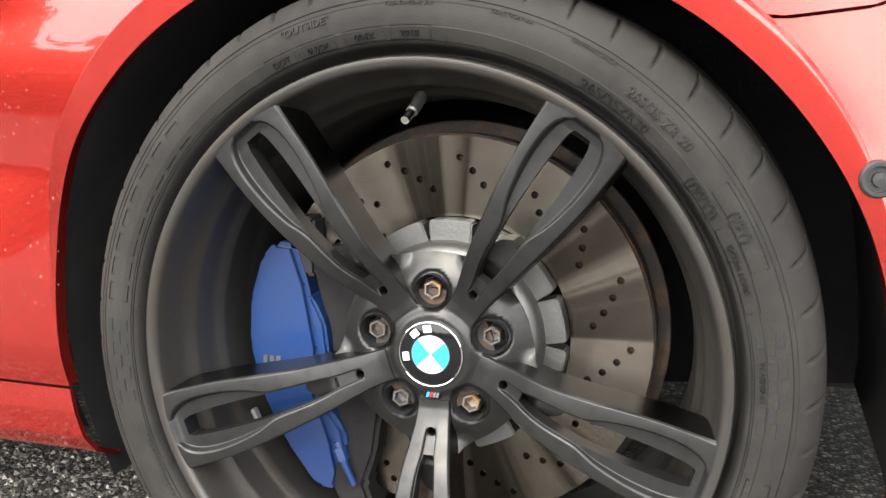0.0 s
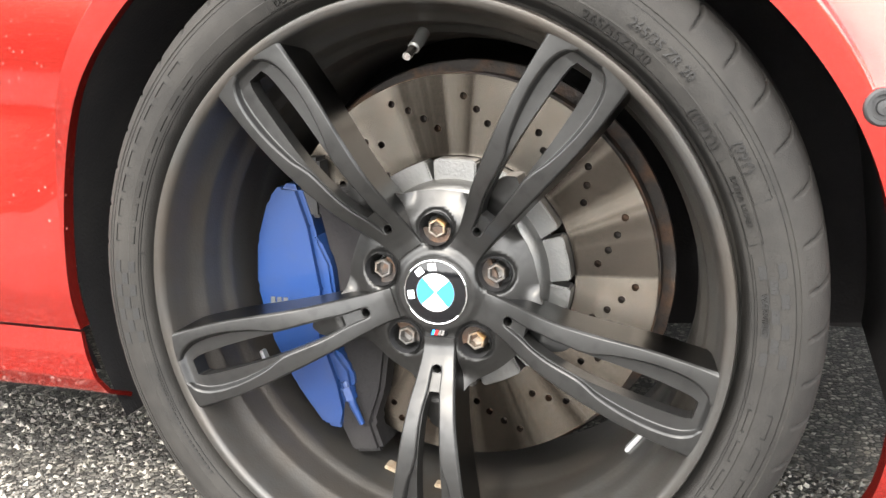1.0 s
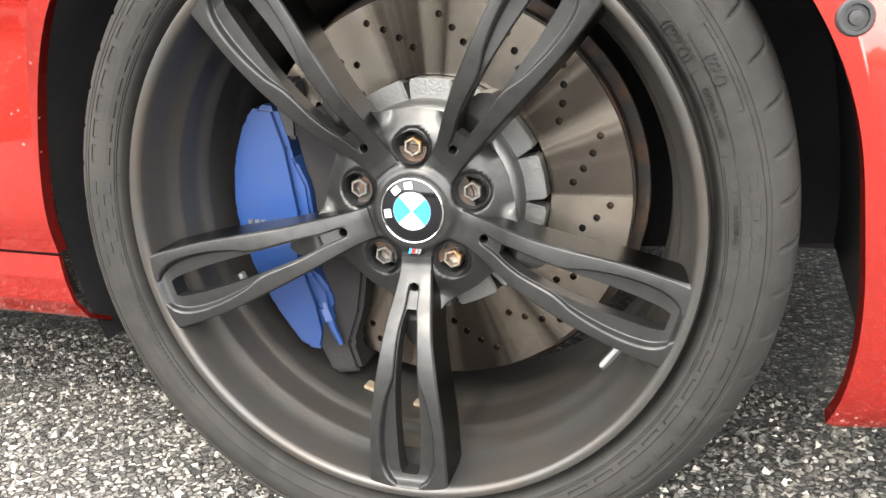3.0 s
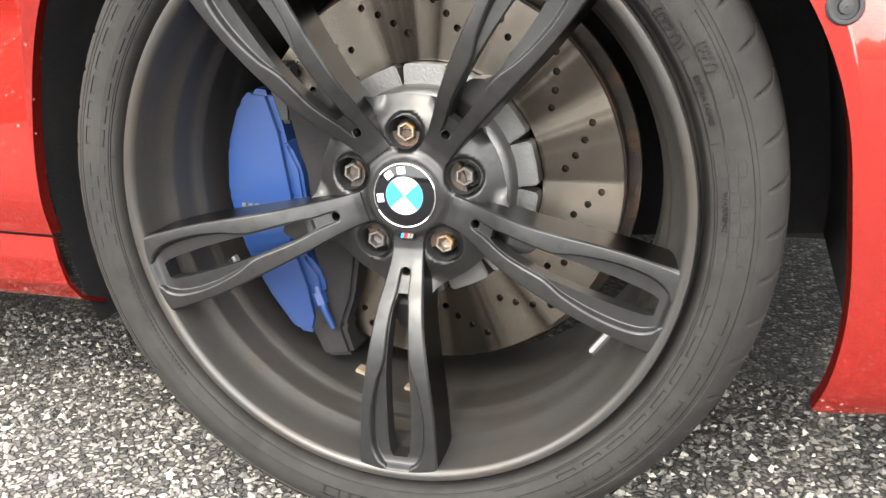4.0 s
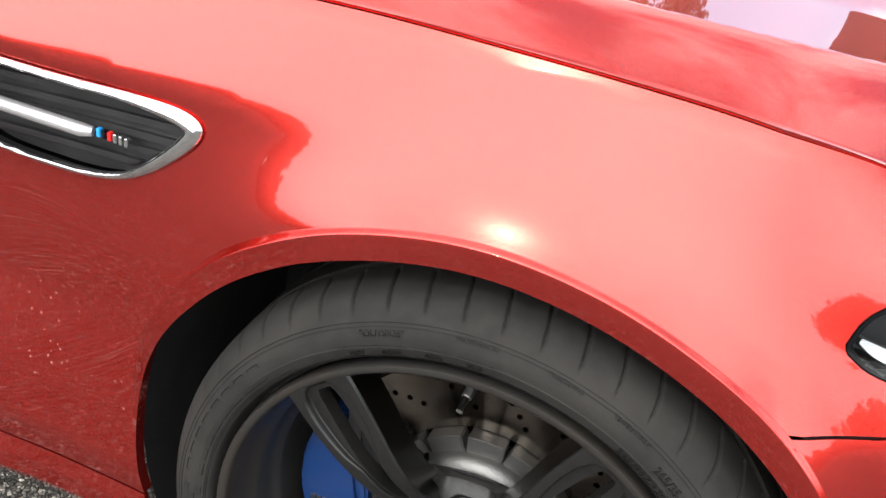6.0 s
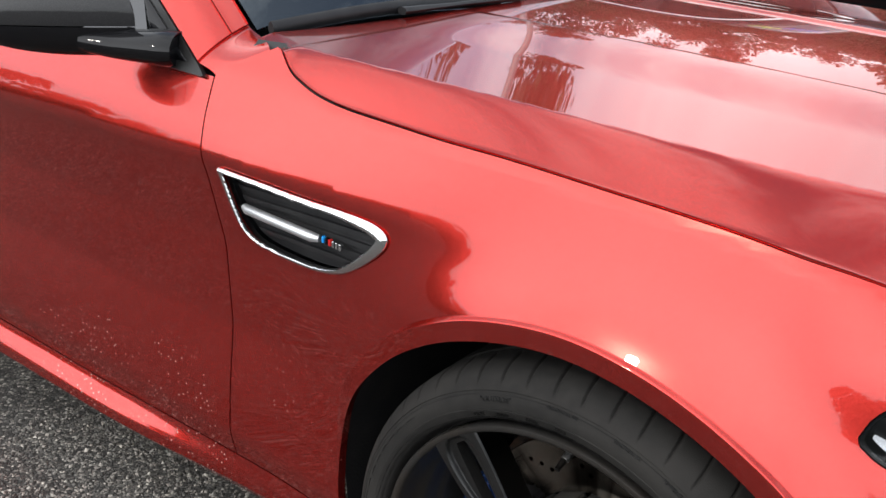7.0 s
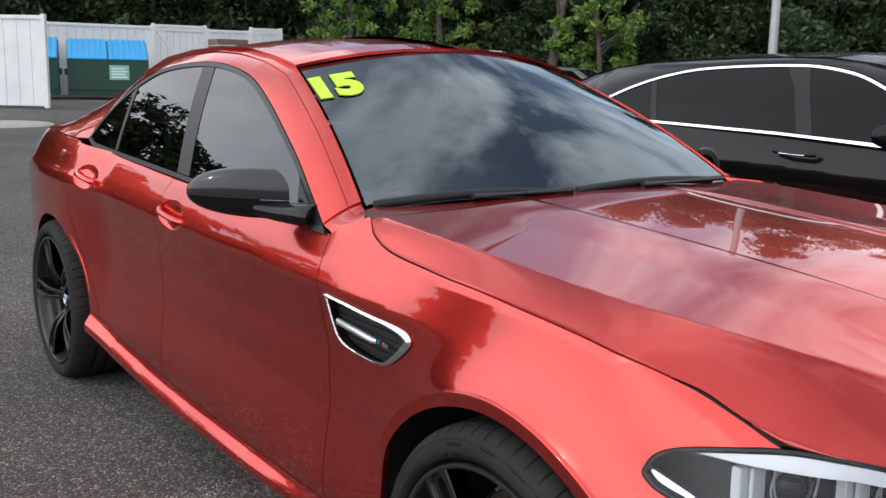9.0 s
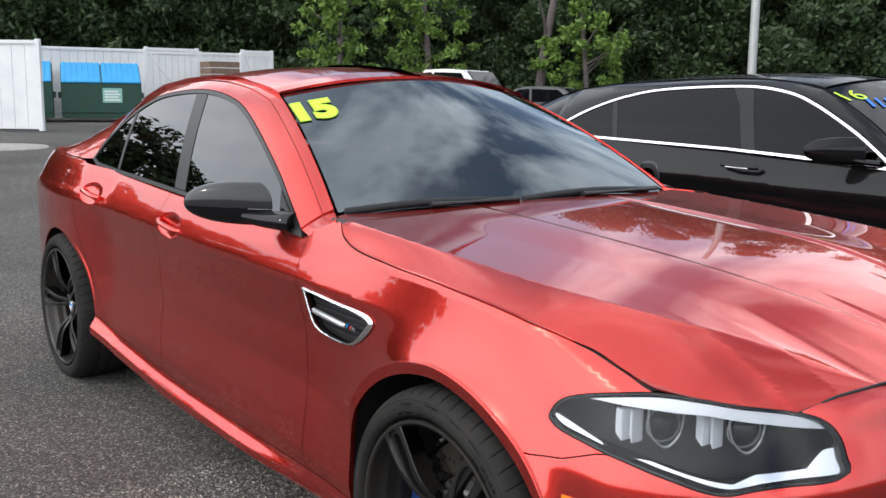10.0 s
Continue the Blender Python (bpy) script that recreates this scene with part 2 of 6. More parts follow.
def largest_piece(faces, count):
    """Only the biggest connected part of a set of faces."""
    root = list(range(count))

    def find(a):
        while root[a] != a:
            root[a] = root[root[a]]
            a = root[a]
        return a

    for f in faces:
        for a in f[1:]:
            root[find(a)] = find(f[0])
    groups = {}
    for f in faces:
        groups.setdefault(find(f[0]), []).append(f)
    return max(groups.values(), key=len)


def panel_mesh(surface, us, vs, clips, thick=0.01, flip=False, single=False):
    """Sheet over a grid of a surface, cut cleanly where a clip falls below zero, with its edges turned in. Gives points, faces and normals."""
    us, vs = np.asarray(us, float), np.asarray(vs, float)
    U, V = np.meshgrid(us, vs, indexing="ij")
    P = surface(U, V)
    F = np.array([c(P) for c in clips]) if clips else np.ones((1, *U.shape))
    cells = lambda fn, a: fn(fn(a[:, :-1, :-1], a[:, 1:, :-1]), fn(a[:, 1:, 1:], a[:, :-1, 1:]))
    low, high = cells(np.minimum, F), cells(np.maximum, F)
    whole, none = (low >= 0).all(0), (high <= 0).any(0)
    key, uv, faces = {}, [], []

    def at(u, v):
        k = (round(u * 1e6), round(v * 1e6))
        if k not in key:
            key[k] = len(uv)
            uv.append((u, v))
        return key[k]

    for i, j in zip(*np.nonzero(~none)):
        ring = [(i, j), (i + 1, j), (i + 1, j + 1), (i, j + 1)]
        poly = [(us[a], vs[b], F[:, a, b]) for a, b in ring]
        if not whole[i, j]:
            for k in range(len(F)):
                out = []
                for p, q in zip(poly, poly[1:] + poly[:1]):
                    if p[2][k] >= 0:
                        out.append(p)
                    if (p[2][k] >= 0) != (q[2][k] >= 0):
                        t = p[2][k] / (p[2][k] - q[2][k])
                        out.append((p[0] + t * (q[0] - p[0]), p[1] + t * (q[1] - p[1]), p[2] + t * (q[2] - p[2])))
                poly = out
                if len(poly) < 3:
                    break
        if len(poly) >= 3:
            f = [at(p[0], p[1]) for p in poly]
            f = [a for a, b in zip(f, f[1:] + f[:1]) if a != b]
            if len(set(f)) >= 3 and len(set(f)) == len(f):
                faces.append(f)
    if single:
        faces = largest_piece(faces, len(uv))
        used = sorted({a for f in faces for a in f})
        fresh = {a: k for k, a in enumerate(used)}
        uv, faces = [uv[a] for a in used], [[fresh[a] for a in f] for f in faces]
    A = np.array(uv)
    e = 1e-4
    pts = surface(A[:, 0], A[:, 1])
    nor = np.cross(surface(A[:, 0] + e, A[:, 1]) - surface(A[:, 0] - e, A[:, 1]), surface(A[:, 0], A[:, 1] + e) - surface(A[:, 0], A[:, 1] - e))
    nor /= np.maximum(np.linalg.norm(nor, axis=1, keepdims=True), 1e-12)
    if flip:
        nor, faces = -nor, [f[::-1] for f in faces]
    pts, nor, faces = list(pts), list(nor), list(faces)
    if thick:
        seen = {}
        for f in faces:
            for a, b in zip(f, f[1:] + f[:1]):
                seen[(a, b)] = True
        for a, b in [k for k in seen if (k[1], k[0]) not in seen]:
            side = np.cross(pts[b] - pts[a], nor[a])
            side = side / max(np.linalg.norm(side), 1e-9)
            i = len(pts)
            ta, tb = (thick(pts[a]), thick(pts[b])) if callable(thick) else (-nor[a] * thick, -nor[b] * thick)
            pts += [pts[a], pts[b], pts[b] + tb, pts[a] + ta]
            nor += [side] * 4
            faces.append([i + 1, i, i + 3, i + 2])
    return np.array(pts), faces, np.array(nor)


def panel(name, surface, us, vs, clips, mat, parent, label="", thick=0.005, flip=False, twin=False):
    p, f, n = panel_mesh(surface, us, vs, clips, thick, flip)
    ob = mesh_object(name, p, f, mat, parent, n, label)
    if twin:
        q, m = p.copy(), n.copy()
        q[:, 1] = 2 * HALF - q[:, 1]
        m[:, 1] *= -1
        mesh_object(name, q, [g[::-1] for g in f], mat, parent, m, label)
    return ob


def revolve(name, profile, mat, parent, n=96, label="", angle=35, wave=None):
    """A ring round the y axis from (radius, y) rows."""
    prof = np.array(profile, float)
    verts, faces, m = [], [], len(prof)
    for i in range(n):
        a = 2 * math.pi * i / n
        for j, (r, y) in enumerate(prof):
            if wave:
                r = r + wave(a, j, r, y)
            verts.append((r * math.cos(a), y, r * math.sin(a)))
    for i in range(n):
        k = (i + 1) % n
        for j in range(m - 1):
            faces.append([i * m + j, i * m + j + 1, k * m + j + 1, k * m + j])
    return mesh_object(name, verts, faces, mat, parent, label=label, angle=angle)


def tube(name, path, radius, mat, parent, sides=10, label="", flat=1.0):
    """A round bar along a path; flat squashes its second axis; radius may be a list."""
    p = [Vector(q) for q in path]
    rad = list(radius) if hasattr(radius, "__len__") else [radius] * len(p)
    verts, faces = [], []
    up = Vector((0, 0, 1))
    for i, q in enumerate(p):
        d = (p[min(i + 1, len(p) - 1)] - p[max(i - 1, 0)]).normalized()
        s = d.cross(up if abs(d.z) < 0.95 else Vector((1, 0, 0))).normalized()
        t = s.cross(d)
        for k in range(sides):
            a = 2 * math.pi * k / sides
            verts.append(q + s * math.cos(a) * rad[i] + t * math.sin(a) * rad[i] * flat)
    for i in range(len(p) - 1):
        for k in range(sides):
            j = (k + 1) % sides
            faces.append([i * sides + k, i * sides + j, (i + 1) * sides + j, (i + 1) * sides + k])
    faces.append(list(range(sides))[::-1])
    faces.append([(len(p) - 1) * sides + k for k in range(sides)])
    return mesh_object(name, verts, faces, mat, parent, label=label, angle=50)


def prism(name, outline, y0, y1, mat, parent, bevel=0.003, label="", m=None):
    """A polygon of (x, z) drawn out from y0 to y1, with rounded edges; m places it."""
    bm = bmesh.new()
    front = bm.faces.new([bm.verts.new((x, y0, z)) for x, z in outline])
    top = bmesh.ops.extrude_face_region(bm, geom=[front])
    bmesh.ops.translate(bm, verts=[v for v in top["geom"] if isinstance(v, bmesh.types.BMVert)], vec=(0, y1 - y0, 0))
    bmesh.ops.recalc_face_normals(bm, faces=bm.faces)
    if bevel:
        bmesh.ops.bevel(bm, geom=list(bm.edges), offset=bevel, segments=2, affect="EDGES", clamp_overlap=True)
    if m is not None:
        bm.transform(m)
    me = bpy.data.meshes.new(name)
    bm.to_mesh(me)
    bm.free()
    me.materials.append(mat)
    me.polygons.foreach_set("use_smooth", [True] * len(me.polygons))
    me.set_sharp_from_angle(angle=radians(40))
    ob = new(name, me)
    ob.parent = parent
    if label:
        tagged(ob, label)
    return ob


def box(name, x0, x1, y0, y1, z0, z1, mat, parent=None, bevel=0.003, label="", m=None):
    return prism(name, [(x0, z0), (x1, z0), (x1, z1), (x0, z1)], y0, y1, mat, parent, bevel, label, m)


def letters(text, size):
    """The points and faces of a word in the built-in font, flat, centred on its width."""
    c = bpy.data.curves.new("word", "FONT")
    c.body, c.size, c.align_x = text, size, "CENTER"
    c.resolution_u = 3
    ob = bpy.data.objects.new("word", c)
    me = ob.to_mesh()
    v = [tuple(p.co) for p in me.vertices]
    f = [list(p.vertices) for p in me.polygons]
    ob.to_mesh_clear()
    bpy.data.objects.remove(ob)
    bpy.data.curves.remove(c)
    return v, f


def thing(name, label, category, group="", kind=""):
    return tagged(new(name), label, category, group, kind)

# ---- ground ----
def ground_height(x, y):
    far = np.maximum(0, -np.asarray(x, float) - 7)
    return 0.018 * far * far / (far + 3)


COVER_AT = (-19.9, 3.2)


def asphalt():
    m = bpy.data.materials.new("worn_asphalt")
    m.use_nodes = True
    n, l = m.node_tree.nodes, m.node_tree.links
    p = n["Principled BSDF"]
    where = n.new("ShaderNodeTexCoord")
    stone = n.new("ShaderNodeTexVoronoi")
    stone.inputs["Scale"].default_value = 120.0
    edge = n.new("ShaderNodeTexVoronoi")
    edge.feature = "DISTANCE_TO_EDGE"
    edge.inputs["Scale"].default_value = 120.0
    warp = n.new("ShaderNodeTexNoise")
    warp.inputs["Scale"].default_value = 60.0
    add = n.new("ShaderNodeMixRGB")
    add.blend_type, add.inputs["Fac"].default_value = "ADD", 0.006
    l.new(where.outputs["Object"], warp.inputs["Vector"])
    l.new(where.outputs["Object"], add.inputs["Color1"])
    l.new(warp.outputs["Color"], add.inputs["Color2"])
    for t in (stone, edge):
        l.new(add.outputs["Color"], t.inputs["Vector"])
    tone = n.new("ShaderNodeValToRGB")
    el = tone.color_ramp.elements
    el[0].position, el[0].color = 0.0, (0.042, 0.0395, 0.036, 1)
    el[1].position, el[1].color = 1.0, (0.50, 0.465, 0.41, 1)
    for pos, col in ((0.35, (0.098, 0.093, 0.084, 1)), (0.65, (0.165, 0.155, 0.138, 1)), (0.88, (0.28, 0.262, 0.23, 1))):
        k = el.new(pos)
        k.color = col
    sep = n.new("ShaderNodeSeparateColor")
    l.new(stone.outputs["Color"], sep.inputs["Color"])
    l.new(sep.outputs["Red"], tone.inputs["Fac"])
    gap = n.new("ShaderNodeMapRange")
    gap.inputs["From Min"].default_value, gap.inputs["From Max"].default_value = 0.02, 0.16
    l.new(edge.outputs["Distance"], gap.inputs["Value"])
    tar = n.new("ShaderNodeMixRGB")
    tar.inputs["Color1"].default_value = (0.03, 0.029, 0.027, 1)
    l.new(gap.outputs["Result"], tar.inputs["Fac"])
    l.new(tone.outputs["Color"], tar.inputs["Color2"])
    stain = n.new("ShaderNodeTexNoise")
    stain.inputs["Scale"].default_value, stain.inputs["Detail"].default_value = 0.55, 8.0
    l.new(where.outputs["Object"], stain.inputs["Vector"])
    dim = n.new("ShaderNodeMapRange")
    dim.inputs["From Min"].default_value, dim.inputs["From Max"].default_value = 0.3, 0.7
    dim.inputs["To Min"].default_value, dim.inputs["To Max"].default_value = 0.62, 1.2
    l.new(stain.outputs["Fac"], dim.inputs["Value"])
    mul = n.new("ShaderNodeMixRGB")
    mul.blend_type, mul.inputs["Fac"].default_value = "MULTIPLY", 1.0
    l.new(tar.outputs["Color"], mul.inputs["Color1"])
    l.new(dim.outputs["Result"], mul.inputs["Color2"])
    l.new(mul.outputs["Color"], p.inputs["Base Color"])
    p.inputs["Roughness"].default_value = 0.78
    b = n.new("ShaderNodeBump")
    b.inputs["Strength"].default_value, b.inputs["Distance"].default_value = 1.0, 0.005
    l.new(gap.outputs["Result"], b.inputs["Height"])
    l.new(b.outputs["Normal"], p.inputs["Normal"])
    return m


ASPHALT = asphalt()
gx = np.concatenate([[-1500, -600, -250, -120, -80, -60], np.arange(-50, 20, 2.0), [30, 60, 150, 500, 1500]])
gy = np.concatenate([[-1500, -500, -150, -60, -30], np.arange(-20, 50, 5.0), [70, 120, 300, 900, 1500]])
verts = [(x, y, float(ground_height(max(x, -60), y))) for x in gx for y in gy]
faces = [[i * len(gy) + j, (i + 1) * len(gy) + j, (i + 1) * len(gy) + j + 1, i * len(gy) + j + 1] for i in range(len(gx) - 1) for j in range(len(gy) - 1)]
ground = mesh_object("ground", verts, faces, ASPHALT)
tagged(ground, "worn grey asphalt car park with coarse light aggregate", "ground", kind="structure")

# round concrete patch with a cover far back in the lot
COVER = material("pale_concrete", (0.34, 0.33, 0.30), 0.85, spots=[(5, 0.4, 0.7, (0.22, 0.21, 0.19), 0.7)], bump=0.5, bump_scale=60)
cover_ring = revolve("manhole_surround", [(0.02, 0.0), (0.42, 0.004), (0.46, 0.0), (1.18, 0.006), (1.25, -0.03)], COVER, None, n=40)
cover_ring.matrix_basis = Matrix.Translation((COVER_AT[0], COVER_AT[1], float(ground_height(*COVER_AT)) + 0.012)) @ Matrix.Rotation(radians(90), 4, "X")
tagged(cover_ring, "pale round concrete manhole surround in the asphalt", "manhole cover")

# ---- the red saloon: body ----
car = thing("car", "orange-red metallic sports saloon with black alloy wheels", "car")
HUB = 0.333
AXLE = -2.964
PLAN = spline([(-4.08, 0.9455), (-4.06, 0.62), (-3.99, 0.36), (-3.86, 0.19), (-3.62, 0.085), (-3.3, 0.028), (-2.964, 0.002), (-2.4, 0.012), (-1.8, 0.018), (-1.2, 0.016),
               (-0.6, 0.006), (-0.2, 0.0), (0.1, 0.0), (0.26, 0.003), (0.38, 0.014), (0.5, 0.055), (0.62, 0.135), (0.72, 0.25), (0.79, 0.42), (0.83, 0.66), (0.845, 0.9455)], 900)
ARC = np.r_[0, np.cumsum(np.hypot(*np.diff(PLAN, axis=0).T))]


def arc_of(x):
    return float(np.interp(x, PLAN[:, 0], ARC))


def crease_height(x):
    return np.interp(x, [-4.1, -2.6, -1.8, -1.25, -0.72, -0.4, 0.4], [0.92, 0.857, 0.830, 0.818, 0.815, 0.805, 0.79])


DOOR_PROFILE = [(-0.66, 0.085), (-0.60, 0.06), (-0.50, 0.042), (-0.42, 0.050), (-0.30, 0.068), (-0.15, 0.067), (-0.03, 0.047), (0, 0.038), (0.02, 0.044), (0.06, 0.060), (0.125, 0.096), (0.19, 0.150), (0.3, 0.26)]
FENDER_PROFILE = [(0.15, 0.05), (0.2, 0.02), (0.28, 0.009), (0.4, 0.006), (0.6, 0.004), (1.2, 0.004)]
NOSE_PROFILE = [(0.13, 0.05), (0.16, 0.016), (0.22, 0.006), (0.4, 0.0), (0.5, 0.0), (0.6, 0.014), (0.64, 0.026), (0.7, 0.050), (0.78, 0.080), (0.85, 0.14), (0.95, 0.3)]
REAR_PROFILE = [(0.15, 0.08), (0.25, 0.03), (0.4, 0.010), (0.8, 0.008), (0.885, 0.016), (0.92, 0.034), (1.0, 0.075), (1.05, 0.12), (1.15, 0.25)]


def curve(rows):
    """A smooth function through (z, depth) rows."""
    p = spline(rows, 500)
    return lambda z: np.interp(z, p[:, 0], p[:, 1])


fender_depth, nose_depth, rear_depth = curve(FENDER_PROFILE), curve(NOSE_PROFILE), curve(REAR_PROFILE)


def inset(x, z):
    """How far the skin lies inside the outline in plan."""
    door = tab(z - crease_height(x), DOOR_PROFILE)
    ax = np.where(x < 0, -0.36 * np.tanh(-np.minimum(x, 0) / 0.36), x)
    r = np.hypot(ax, z - HUB)
    lift = step(0.05, 0.5, (z - HUB) / np.maximum(r, 1e-3))
    b = r - arch_reach(ax, z - HUB, 0.0) + 0.005
    beyond = 0.5 * (b + np.sqrt(b * b + (0.003 + 0.045 * step(-0.06, -0.36, x)) ** 2))
    over = 0.030 * (1 - np.exp(-beyond / 0.045)) + 0.24 * beyond
    fender = fender_depth(z) + lift * over
    nose = nose_depth(z)
    rear = rear_depth(z)
    w = step(-0.66, -0.08, x)
    d = door * (1 - w) + fender * w
    w = step(0.22, 0.5, x)
    d = d * (1 - w) + nose * w
    w = step(-2.35, -2.8, x)
    d = d * (1 - w) + rear * w
    shoulder = step(-0.60, -0.45, x) * step(0.62, 0.48, x)
    t = np.clip((z - hood_gap(x) + 0.017) / 0.006, 0, 10)
    return d + shoulder * 0.0020 * np.where(t < 1, 0.5 * t * t, t - 0.5)


def side(u, z):
    px, py = np.interp(u, ARC, PLAN[:, 0]), np.interp(u, ARC, PLAN[:, 1])
    e = 0.03
    tx = np.interp(u + e, ARC, PLAN[:, 0]) - np.interp(u - e, ARC, PLAN[:, 0])
    ty = np.interp(u + e, ARC, PLAN[:, 1]) - np.interp(u - e, ARC, PLAN[:, 1])
    s = np.maximum(np.hypot(tx, ty), 1e-9)
    d = inset(px, z)
    return np.stack([px - ty / s * d, py + tx / s * d, z], -1)


GAP = 0.0016
front_cut = lambda z: np.interp(z, [0.2, 0.31, 0.65, 0.81, 0.94, 1.0], [-0.690, -0.698, -0.705, -0.718, -0.740, -0.752])
mid_cut = lambda z: np.interp(z, [0.3, 0.37, 0.68, 0.89, 1.0], [-1.835, -1.84, -1.865, -1.85, -1.80])
rear_cut = lambda z: np.interp(z, [0.3, 0.42, 0.5, 0.6, 0.74, 0.9, 1.02], [-2.42, -2.50, -2.555, -2.62, -2.70, -2.745, -2.77])
sill_line = lambda x: np.interp(x, [-2.75, -2.55, -2.3, -2.0, -1.6, -1.15, -0.7, -0.36], [0.41, 0.365, 0.318, 0.286, 0.264, 0.256, 0.264, 0.272])
belt = lambda x: np.interp(x, [-2.9, -2.72, -2.41, -1.7, -1.2, -0.75, -0.6], [1.035, 1.018, 1.002, 0.974, 0.955, 0.932, 0.93])
GAP_LINE = spline([(-0.72, 1.03), (-0.66, 1.005), (-0.628, 0.990), (-0.582, 0.962), (-0.546, 0.948), (-0.50, 0.935), (-0.44, 0.926), (-0.341, 0.919), (-0.25, 0.914), (-0.141, 0.911), (-0.04, 0.905), (0.09, 0.894), (0.2, 0.880), (0.307, 0.857), (0.431, 0.813), (0.504, 0.786), (0.574, 0.779), (0.622, 0.771), (0.688, 0.757), (0.72, 0.78), (0.80, 0.80)], 300)
hood_gap = lambda x: np.interp(x, GAP_LINE[:, 0], GAP_LINE[:, 1])
bumper_gap = lambda x: np.interp(x, [0.2, 0.249, 0.304, 0.37, 0.44, 0.5], [0.636, 0.632, 0.627, 0.634, 0.660, 0.67])
LAMP = spline([(0.322, 0.706), (0.334, 0.732), (0.367, 0.751), (0.433, 0.768), (0.511, 0.779), (0.574, 0.776), (0.621, 0.769), (0.659, 0.763), (0.688, 0.754), (0.712, 0.736), (0.730, 0.704), (0.742, 0.675), (0.753, 0.642), (0.714, 0.639), (0.683, 0.633), (0.653, 0.623), (0.623, 0.626), (0.582, 0.638), (0.537, 0.650), (0.487, 0.663), (0.415, 0.677), (0.350, 0.690), (0.322, 0.706)], 110)[:-1]
OVAL = 1.035


REACH = np.array([(-100, 0.43), (-60, 0.43), (-40, 0.432), (-20, 0.4215), (0, 0.4005), (10, 0.4035), (20, 0.4105), (30, 0.4150), (40, 0.4165), (50, 0.4140), (60, 0.4095), (70, 0.4075), (80, 0.4075), (90, 0.4095), (101, 0.4110), (113, 0.4145),
                  (125, 0.4215), (134, 0.4280), (142, 0.4300), (150, 0.4300), (158, 0.4265), (170, 0.4205), (180, 0.4160), (190, 0.4130), (200, 0.4090), (215, 0.41), (240, 0.42), (260, 0.43)])
REACH = spline(REACH, 600)


def arch_reach(dx, dz, cx):
    """Distance from a hub to the crease round its wheel opening, along the way (dx, dz)."""
    if cx == 0:
        a = (np.degrees(np.arctan2(dz, dx)) + 100) % 360 - 100
        return sum(np.interp(a + k, REACH[:, 0], REACH[:, 1]) for k in (-3, 0, 3)) / 3
    r = np.maximum(np.hypot(dx, dz), 1e-6)
    c, s = np.abs(dx) / r, dz / r
    high = np.where(s > 0, 0.405, np.where(dx < 0, 0.42, 2.0))
    return ((c / (0.405 * OVAL)) ** 2 + (np.abs(s) / high) ** 2) ** -0.5


def arch(P):
    out = []
    for cx in (0.0, AXLE):
        dx, dz = P[..., 0] - cx, P[..., 2] - HUB
        out.append((np.hypot(dx, dz) / arch_reach(dx, dz, cx) - 1) * 0.405)
    return np.minimum(*out)


lamp_out = lambda P: -inside(LAMP, P[..., 0], P[..., 2]) - 0.006
above_belt = lambda P: belt(P[..., 0]) - P[..., 2]
VENT = np.vstack([[(-0.672, 0.802)], spline([(-0.582, 0.797), (-0.49, 0.790), (-0.395, 0.786), (-0.342, 0.780), (-0.322, 0.766), (-0.338, 0.742), (-0.387, 0.707), (-0.431, 0.688), (-0.49, 0.680), (-0.568, 0.682), (-0.616, 0.690), (-0.642, 0.710), (-0.656, 0.740), (-0.668, 0.780)], 60)])

CAP_X, CAP_Z = -0.645, 0.980      # where the upper end of the fender meets the hood
HANDLES = [(-1.715, 0.857), (-2.565, 0.902)]
bowl = lambda P: np.min([np.hypot((P[..., 0] - x) / 0.105, (P[..., 2] - z) / 0.047) for x, z in HANDLES], axis=0) - 1
us = lambda a, b, s=0.012: np.linspace(arc_of(a), arc_of(b), max(3, int((arc_of(b) - arc_of(a)) / s)))
zs = lambda a, b, s=0.012: np.linspace(a, b, int((b - a) / s))

fender = panel("fender", side, us(-0.78, 0.56, 0.009), zs(0.19, 1.0, 0.009),
      [lambda P: P[..., 0] - front_cut(P[..., 2]) - GAP, arch, lambda P: np.minimum(hood_gap(P[..., 0]) - 0.0036, np.where(P[..., 0] < -0.60, CAP_Z + 0.46 * (P[..., 0] - CAP_X), 2)) - P[..., 2], lamp_out,
       lambda P: np.where(P[..., 0] > 0, P[..., 2] - bumper_gap(P[..., 0]) - GAP, 1), lambda P: np.where(P[..., 0] < 0, P[..., 2] - sill_line(P[..., 0]) - GAP, 1),
       lambda P: -inside(VENT, P[..., 0], P[..., 2])], PAINT, car, thick=0.003, twin=True)
panel("bumper", side, us(0.2, 0.844, 0.012), zs(0.150, 0.82),
      [arch, lamp_out, lambda P: np.where(P[..., 0] < 0.6, bumper_gap(P[..., 0]), np.interp(P[..., 0], [0.6, 0.66, 0.688, 0.709, 0.75, 0.85], [0.70, 0.755, 0.757, 0.78, 0.80, 0.80])) - P[..., 2] - GAP], PAINT, car, twin=True)
front_door = panel("front_door", side, us(-1.9, -0.68), zs(0.23, 1.0),
      [lambda P: front_cut(P[..., 2]) - GAP - P[..., 0], lambda P: P[..., 0] - mid_cut(P[..., 2]) - GAP, above_belt, bowl, lambda P: P[..., 2] - sill_line(P[..., 0]) - GAP], PAINT, car, twin=True)
rear_door = panel("rear_door", side, us(-2.82, -1.78), zs(0.23, 1.06),
      [lambda P: mid_cut(P[..., 2]) - GAP - P[..., 0], lambda P: P[..., 0] - rear_cut(P[..., 2]) - GAP, above_belt, bowl, lambda P: P[..., 2] - sill_line(P[..., 0]) - GAP, arch], PAINT, car, twin=True)
